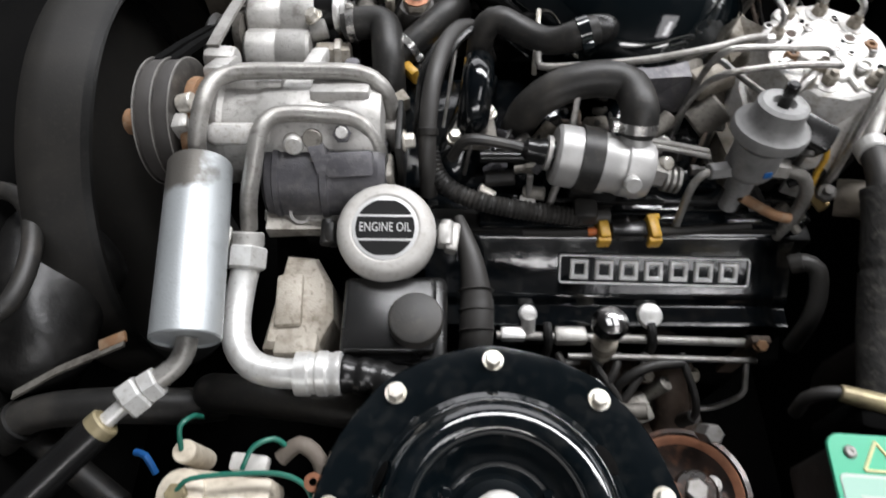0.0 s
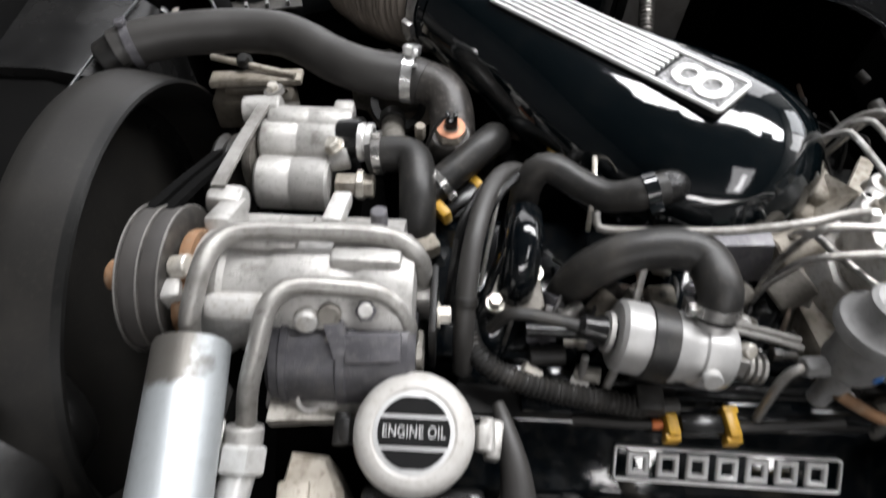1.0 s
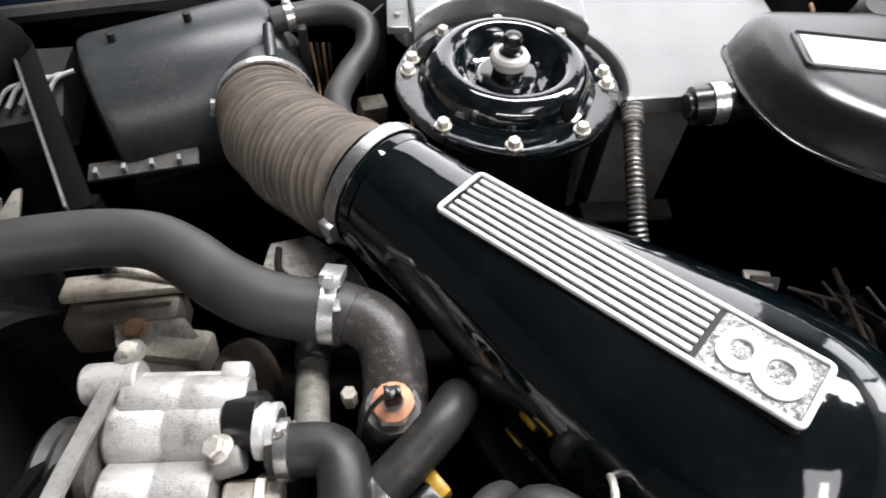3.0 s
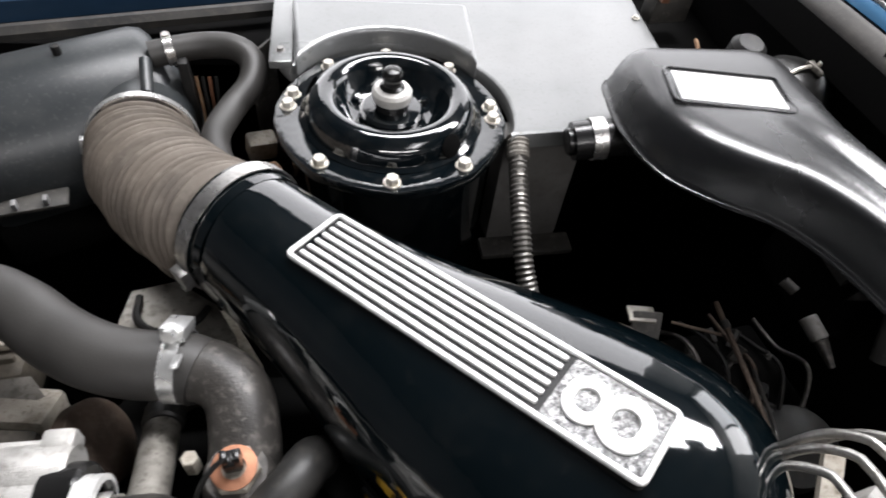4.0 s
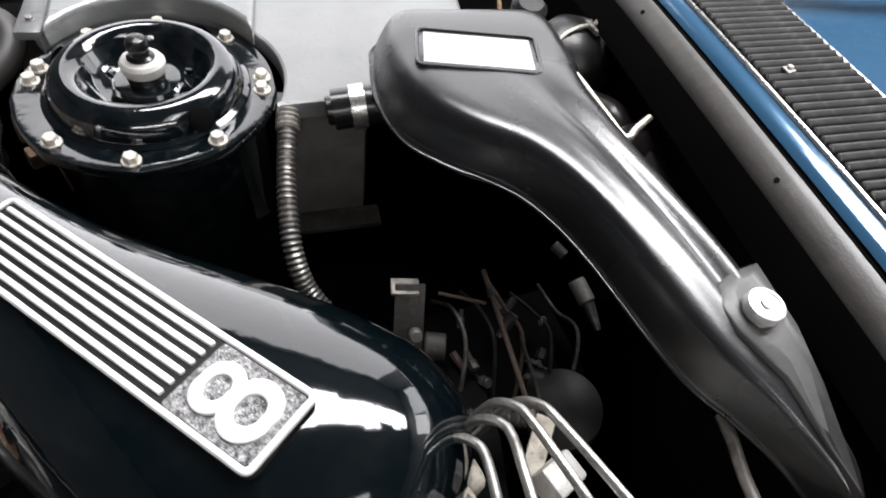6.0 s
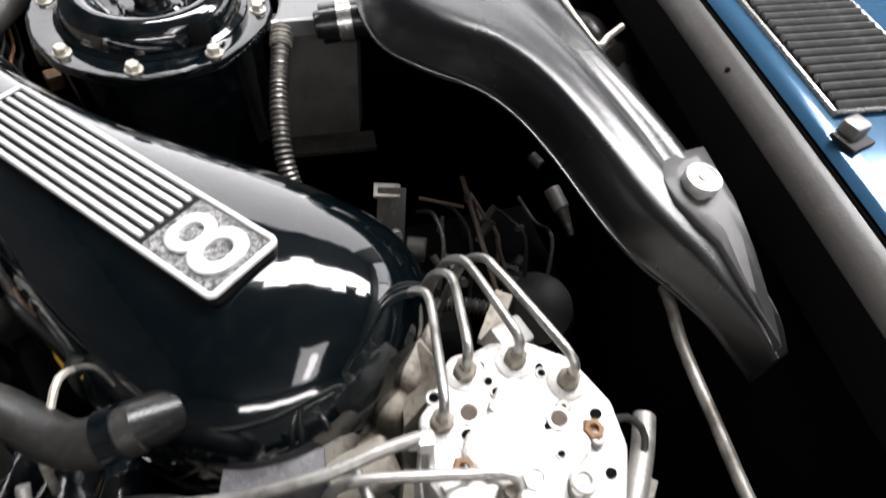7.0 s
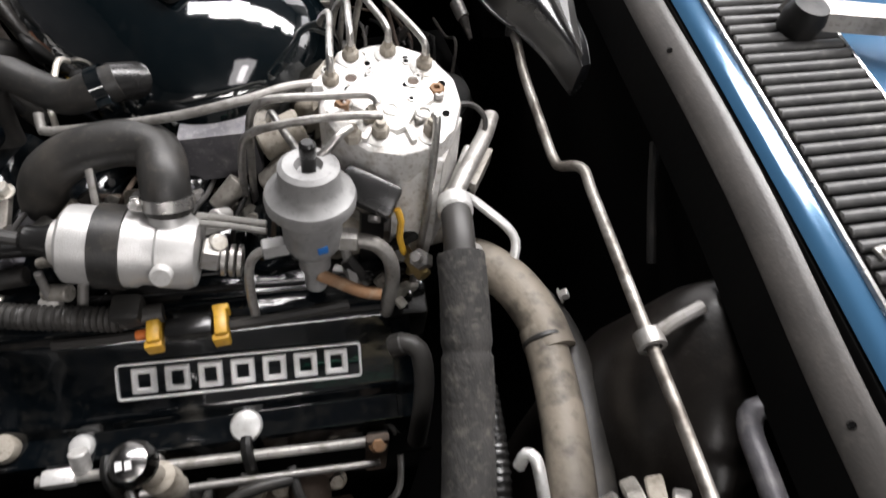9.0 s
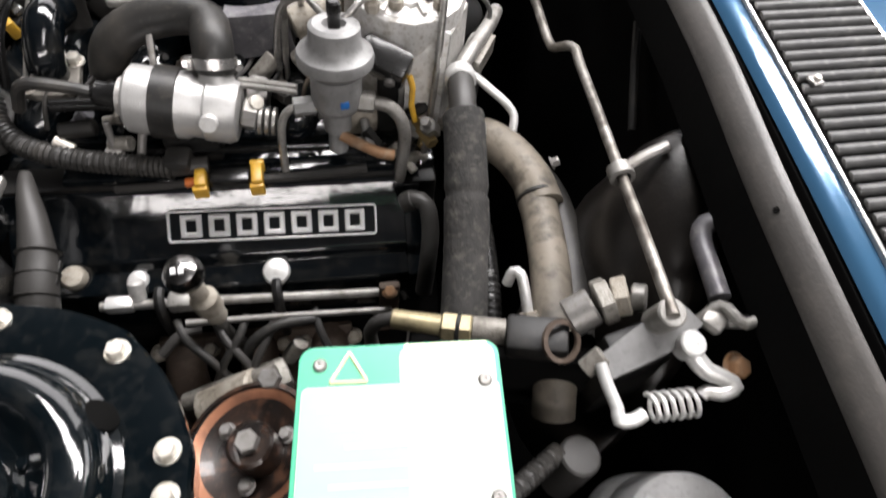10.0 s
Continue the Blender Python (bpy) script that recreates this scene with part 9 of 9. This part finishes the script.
part("pin", rod(B(), (0.53, 0.883, 0.86), (0.537, 0.862, 0.852), 0.0085), "steel", lk2, "bright steel pin")
part("tip", rod(B(), (0.537, 0.862, 0.852), (0.543, 0.837, 0.84), 0.0065, 0.003), "oily", lk2)
part("joint", rod(B(), (0.475, 0.82, 0.79), (0.5, 0.81, 0.79), 0.014), "dull_black", lk2)
part("body", lathe(B(), [(0, 0), (0.035, 0), (0.04, 0.01), (0.038, 0.04), (0.02, 0.05), (0, 0.05)], (0.51, 0.79, 0.76), (-0.3, -0.2, 1), 30), "dull_black", lk2)
part("clip", rod(B(), (0.514, 0.917, 0.875), (0.522, 0.905, 0.872), 0.0055), "inner_grey", lk2)
part("column", rod(B(), (0.53, 0.80, 0.4), (0.51, 0.79, 0.77), 0.02), "deep_black", lk2)
spr = thing("cable_spring", "small dark coil sleeve behind the injector pipes", "cable", (0.42, 0.75, 0.8))
part("sleeve", tube(B(), [(0.38, 0.77, 0.84), (0.41, 0.765, 0.85), (0.445, 0.755, 0.85)], ribbed(0.0065, 0.004, 0.0012), 12, 0.0011), "rubber", spr)
part("beige_lever", loft(B(), [[(0.41, 0.70, 0.90), (0.42, 0.69, 0.90), (0.42, 0.69, 0.907), (0.41, 0.70, 0.907)], [(0.43, 0.735, 0.91), (0.442, 0.728, 0.91), (0.442, 0.728, 0.917), (0.43, 0.735, 0.917)]]), "cast_beige", spr)
part("grey_block", box(B(), (0.425, 0.685, 0.93), (0.03, 0.022, 0.02), (10, 15, 30), 0.003), "cast", spr)

# ---- beyond the duct: bulkhead corner ----
fc = thing("fan_motor", "grey round fan motor with a metal strap behind the air duct", "motor", (0.57, 1.1, 0.85))
part("body", lathe(B(), [(0.0, -0.06), (0.046, -0.06), (0.0475, -0.02), (0.0455, -0.006), (0.040, 0.006), (0.030, 0.014), (0.016, 0.0185), (0, 0.0195)], (0.584, 1.118, 0.964), (0.12, -0.22, 1), 44), "bulge_grey", fc, "dusty grey motor dome")
part("strap", tube(B(), [(0.540, 1.098, 0.945), (0.549, 1.105, 0.972), (0.566, 1.112, 0.985), (0.588, 1.118, 0.988), (0.606, 1.122, 0.983), (0.63, 1.132, 0.982), (0.652, 1.142, 0.982)], 0.0022, 8, 0.004), "zinc", fc, "bright wire strap")
part("cover", lathe(B(), [(0.02, -0.01), (0.02, 0.012), (0.014, 0.018), (0, 0.019)], (0.535, 1.16, 0.975), (0, -0.2, 1), 24), "dull_black", fc)
part("lug", box(B(), (0.597, 1.118, 0.986), (0.018, 0.022, 0.006), (10, 10, 30), 0.002), "cast_dull", fc)
part("lug_bolt", rod(B(), (0.597, 1.118, 0.988), (0.598, 1.116, 0.994), 0.004, seg=6), "zinc", fc)
part("stay", box(B(), (0.59, 1.1, 0.90), (0.04, 0.03, 0.1)), "deep_black", fc)
ws = thing("wire_stay", "pale bent wire stay behind the air duct", "stay", (0.57, 0.97, 0.9))
part("wire", tube(B(), [(0.542, 1.06, 0.985), (0.548, 1.03, 0.985), (0.557, 0.985, 0.982), (0.565, 0.95, 0.98), (0.575, 0.955, 0.985), (0.592, 0.965, 0.99)], 0.0032, 10), "zinc", ws)
part("cloth", loft(B(), [[(x, y + dy, z + 0.008 * math.sin(40 * x + 30 * dy)) for dy in (0.0, 0.03, 0.06, 0.09)] + [(x, y + dy, z - 0.05) for dy in (0.09, 0.0)] for x, y, z in ((0.56, 0.90, 0.935), (0.575, 0.90, 0.95), (0.60, 0.90, 0.955), (0.62, 0.90, 0.94))]), "rubber", ws, "creased dark rubber boot", 80)
og = thing("orange_lead", "orange wire with plug near the far wing", "wire", (0.49, 1.28, 0.88))
part("lead", tube(B(), [(0.532, 1.235, 0.915), (0.537, 1.25, 0.928), (0.541, 1.268, 0.93)], 0.0028, 8), "rust", og)
part("foot", box(B(), (0.535, 1.25, 0.885), (0.03, 0.03, 0.06), (0, 0, 10), 0.005), "dull_black", og)
ps = thing("far_relay", "dull brown relay on the far wing", "relay", (0.56, 1.3, 0.88))
part("body", box(B(), (0.535, 1.36, 0.93), (0.06, 0.03, 0.04), (0, 0, 10), 0.004), "inner_grey", ps)
part("terminal", box(B(), (0.515, 1.34, 0.952), (0.01, 0.02, 0.01)), "copper", ps)
slab("far_corner_shelf", (0.55, 1.35, 0.86), (0.16, 0.38, 0.05), "deep_black", "black corner shelf by the bulkhead", 0.004)


# ---- plug leads and castings below the near rocker cover ----
lead = thing("plug_leads", "black plug leads curving below the rocker cover", "ignition lead", (0.22, 0.33, 0.7))
for k, (x, dx) in enumerate(((0.17, 0.05), (0.205, 0.04), (0.235, -0.035), (0.262, -0.03), (0.30, 0.02))):
    part("lead", tube(B(), [(x, 0.372, 0.775), (x + dx * 0.2, 0.352, 0.772), (x + dx * 0.7, 0.330, 0.755), (x + dx, 0.318, 0.725), (x + dx * 0.9, 0.322, 0.68)], 0.0042, 10), ("rubber", "grey_rubber")[k % 2], lead)
    part("plug_boot", rod(B(), (x + dx, 0.318, 0.728), (x + dx * 0.9, 0.322, 0.69), 0.0075), "rubber", lead)
man = thing("exhaust_manifold", "dark brown exhaust manifold low beside the engine", "manifold", (0.25, 0.33, 0.6))
for x in (0.16, 0.235, 0.31):
    part("branch", tube(B(), [(x, 0.385, 0.70), (x, 0.355, 0.695), (x + 0.004, 0.335, 0.675), (x + 0.008, 0.325, 0.63)], 0.02, 18), "dark_brown", man)
    for s in (-1, 1):
        bolt((x + 0.026 * s, 0.372, 0.702), (0, -0.5, 1), 0.007, 0.01, man, "cast_beige", "manifold_nut")
part("collector", tube(B(), [(0.12, 0.325, 0.63), (0.25, 0.325, 0.625), (0.36, 0.33, 0.62)], 0.026, 18), "dark_brown", man)
part("flange", box(B(), (0.235, 0.376, 0.70), (0.20, 0.012, 0.035), (-25, 0, 0), 0.004), "dark_brown", man)

# rubber boot and dark hoses in the bulkhead corner beyond the duct
bo = thing("heater_boot", "creased brown-black rubber boot in the bulkhead corner", "rubber boot", (0.605, 0.96, 0.8))
part("boot", lathe(B(), [(0.02, -0.03), (0.036, -0.026), (0.03, -0.018), (0.04, -0.010), (0.033, -0.002), (0.041, 0.008), (0.034, 0.016), (0.036, 0.026), (0.022, 0.034), (0, 0.036)], (0.598, 0.975, 0.925), (0.35, -0.75, 0.5), 32, wave=lambda a: 1 + 0.06 * math.sin(3 * a + 1)), "heater_brown", bo, "creased rubber folds")
part("hose", tube(B(), [(0.585, 1.06, 0.93), (0.592, 1.02, 0.945), (0.60, 0.99, 0.93), (0.60, 0.95, 0.90), (0.598, 0.90, 0.86)], 0.016, 16), "heater_brown", bo)
part("hose", tube(B(), [(0.612, 0.95, 0.935), (0.612, 0.915, 0.925), (0.608, 0.88, 0.90), (0.60, 0.84, 0.84)], 0.012, 14), "rubber", bo)
part("foot", box(B(), (0.60, 0.96, 0.84), (0.04, 0.12, 0.10)), "deep_black", bo)

# small lines and fittings beyond the fuel distributor, their colours darkened for the shade there
far = thing("brake_fittings", "cluster of brake line fittings, coloured dark for shade, deep beyond the plenum", "fittings", (0.46, 0.87, 0.7))
rnd = random.Random(31)
for k in range(12):
    p = Vector((0.385 + rnd.random() * 0.13, 0.80 + rnd.random() * 0.10, 0.785 + rnd.random() * 0.04))
    d = Vector((rnd.uniform(-1, 1), rnd.uniform(-1, 1), rnd.uniform(-0.3, 0.8))).normalized()
    bm = B()
    rod(bm, p, p + d * rnd.uniform(0.008, 0.018), rnd.uniform(0.003, 0.0065), seg=6)
    rod(bm, p - d * 0.010, p, rnd.uniform(0.002, 0.004), seg=10)
    part("fitting", bm, rnd.choice(["oily", "dull_black", "dull_black", "dark_brown", "oily"]), far)
for k in range(5):
    x = 0.40 + 0.028 * k
    part("line", tube(B(), [(x, 0.915, 0.80 + 0.012 * (k % 3)), (x + 0.01, 0.88, 0.835 - 0.006 * k), (x + 0.014, 0.84, 0.83), (x + 0.008 * (k % 2), 0.79, 0.77)], 0.0022, 8), ("oily", "dull_black", "dark_brown", "dull_black", "oily")[k], far)
part("block", box(B(), (0.46, 0.86, 0.775), (0.15, 0.11, 0.03), (0, 0, 8), 0.006), "deep_black", far)

# bent hose at the rear end of the rocker cover
HOOK = [(0.392, 0.437, 0.855), (0.402, 0.436, 0.862), (0.4125, 0.428, 0.862), (0.415, 0.41, 0.85), (0.412, 0.39, 0.83), (0.408, 0.375, 0.79)]
eh = thing("rear_breather_hose", "grey bent rubber hose at the rear end of the rocker cover", "hose", (0.40, 0.40, 0.8))
part("hose", tube(B(), HOOK, 0.0085, 14), "grey_rubber", eh)
part("cuff", rod(B(), HOOK[0], HOOK[1], 0.0098), "rubber", eh)

# nuts, unions and thin leads in the dark valley between manifold, hoses and rail
vf = thing("valley_fittings", "cluster of oily unions, nuts and thin leads on the inlet manifold", "fittings", (0.19, 0.58, 0.85))
rnd = random.Random(77)
for k in range(34):
    x = 0.055 + 0.285 * rnd.random()
    p = Vector((x, 0.522 + 0.085 * rnd.random(), 0.882 + 0.022 * rnd.random()))
    d = Vector((rnd.uniform(-1, 1), rnd.uniform(-1, 0.4), rnd.uniform(0.0, 0.9))).normalized()
    r = rnd.uniform(0.0032, 0.0075)
    bm = B()
    rod(bm, p, p + d * rnd.uniform(0.007, 0.017), r, seg=6)
    rod(bm, p - d * 0.012, p, r * 0.65, seg=10)
    part("union", bm, rnd.choice(["oily", "oily", "dull_black", "steel", "cast_dull", "comp_dark", "dark_brown"]), vf)
for k in range(8):
    x = 0.07 + 0.033 * k
    part("lead", tube(B(), [(x, 0.53, 0.875), (x + 0.006, 0.545, 0.90 + 0.004 * (k % 3)), (x + 0.018, 0.572, 0.905), (x + 0.022, 0.60, 0.895), (x + 0.018, 0.625, 0.87)], 0.0021, 8), ("rubber", "grey_rubber", "dull_black", "dark_brown")[k % 4], vf)
part("clip_plate", box(B(), (0.255, 0.548, 0.893), (0.035, 0.016, 0.003), (18, -6, 12), 0.001), "steel", vf)
part("clip_plate", box(B(), (0.118, 0.548, 0.899), (0.03, 0.014, 0.003), (14, 5, -8), 0.001), "oily", vf)

# fittings on the bulkhead side of the plenum and behind the pump
pf = thing("hidden_unions", "small dull unions and a pale clip deep beside the plenum", "fittings", (0.11, 0.79, 0.84))
for p, q, r, mt in (((0.085, 0.795, 0.895), (0.10, 0.80, 0.905), 0.010, "cast_dull"), ((0.088, 0.785, 0.885), (0.086, 0.775, 0.88), 0.007, "steel"), ((0.125, 0.75, 0.89), (0.135, 0.745, 0.90), 0.009, "oily"),
                    ((0.15, 0.72, 0.895), (0.152, 0.712, 0.905), 0.006, "cast_dull"), ((0.112, 0.735, 0.88), (0.12, 0.72, 0.888), 0.007, "dull_black")):
    part("union", rod(B(), p, q, r, seg=6), mt, pf)
part("seat", box(B(), (0.112, 0.765, 0.865), (0.09, 0.10, 0.03), (0, 0, 30), 0.006), "deep_black", pf)
part("lead", tube(B(), [(0.09, 0.79, 0.89), (0.105, 0.765, 0.905), (0.128, 0.735, 0.90), (0.15, 0.715, 0.88)], 0.0025, 8), "rubber", pf)

# pale stained castings and a thin rod low beside the rocker cover
lf = thing("manifold_shield", "stained pale shield tabs and a thin rod above the exhaust manifold", "heat shield", (0.31, 0.35, 0.64))
part("tab", box(B(), (0.286, 0.352, 0.668), (0.026, 0.022, 0.014), (-20, 0, 14), 0.004), "cast_beige", lf)
part("tab", box(B(), (0.321, 0.350, 0.667), (0.022, 0.028, 0.014), (-14, 0, -10), 0.004), "cast_dull", lf)
part("tab", box(B(), (0.252, 0.350, 0.664), (0.02, 0.018, 0.012), (-10, 8, 20), 0.003), "cast_dull", lf)
part("strip", box(B(), (0.29, 0.350, 0.655), (0.12, 0.03, 0.012), (-8, 0, 0), 0.003), "dark_brown", lf)
part("rod", tube(B(), [(0.399, 0.385, 0.71), (0.398, 0.37, 0.70), (0.392, 0.352, 0.695), (0.37, 0.345, 0.665), (0.345, 0.345, 0.658)], 0.0035, 8), "steel", lf)
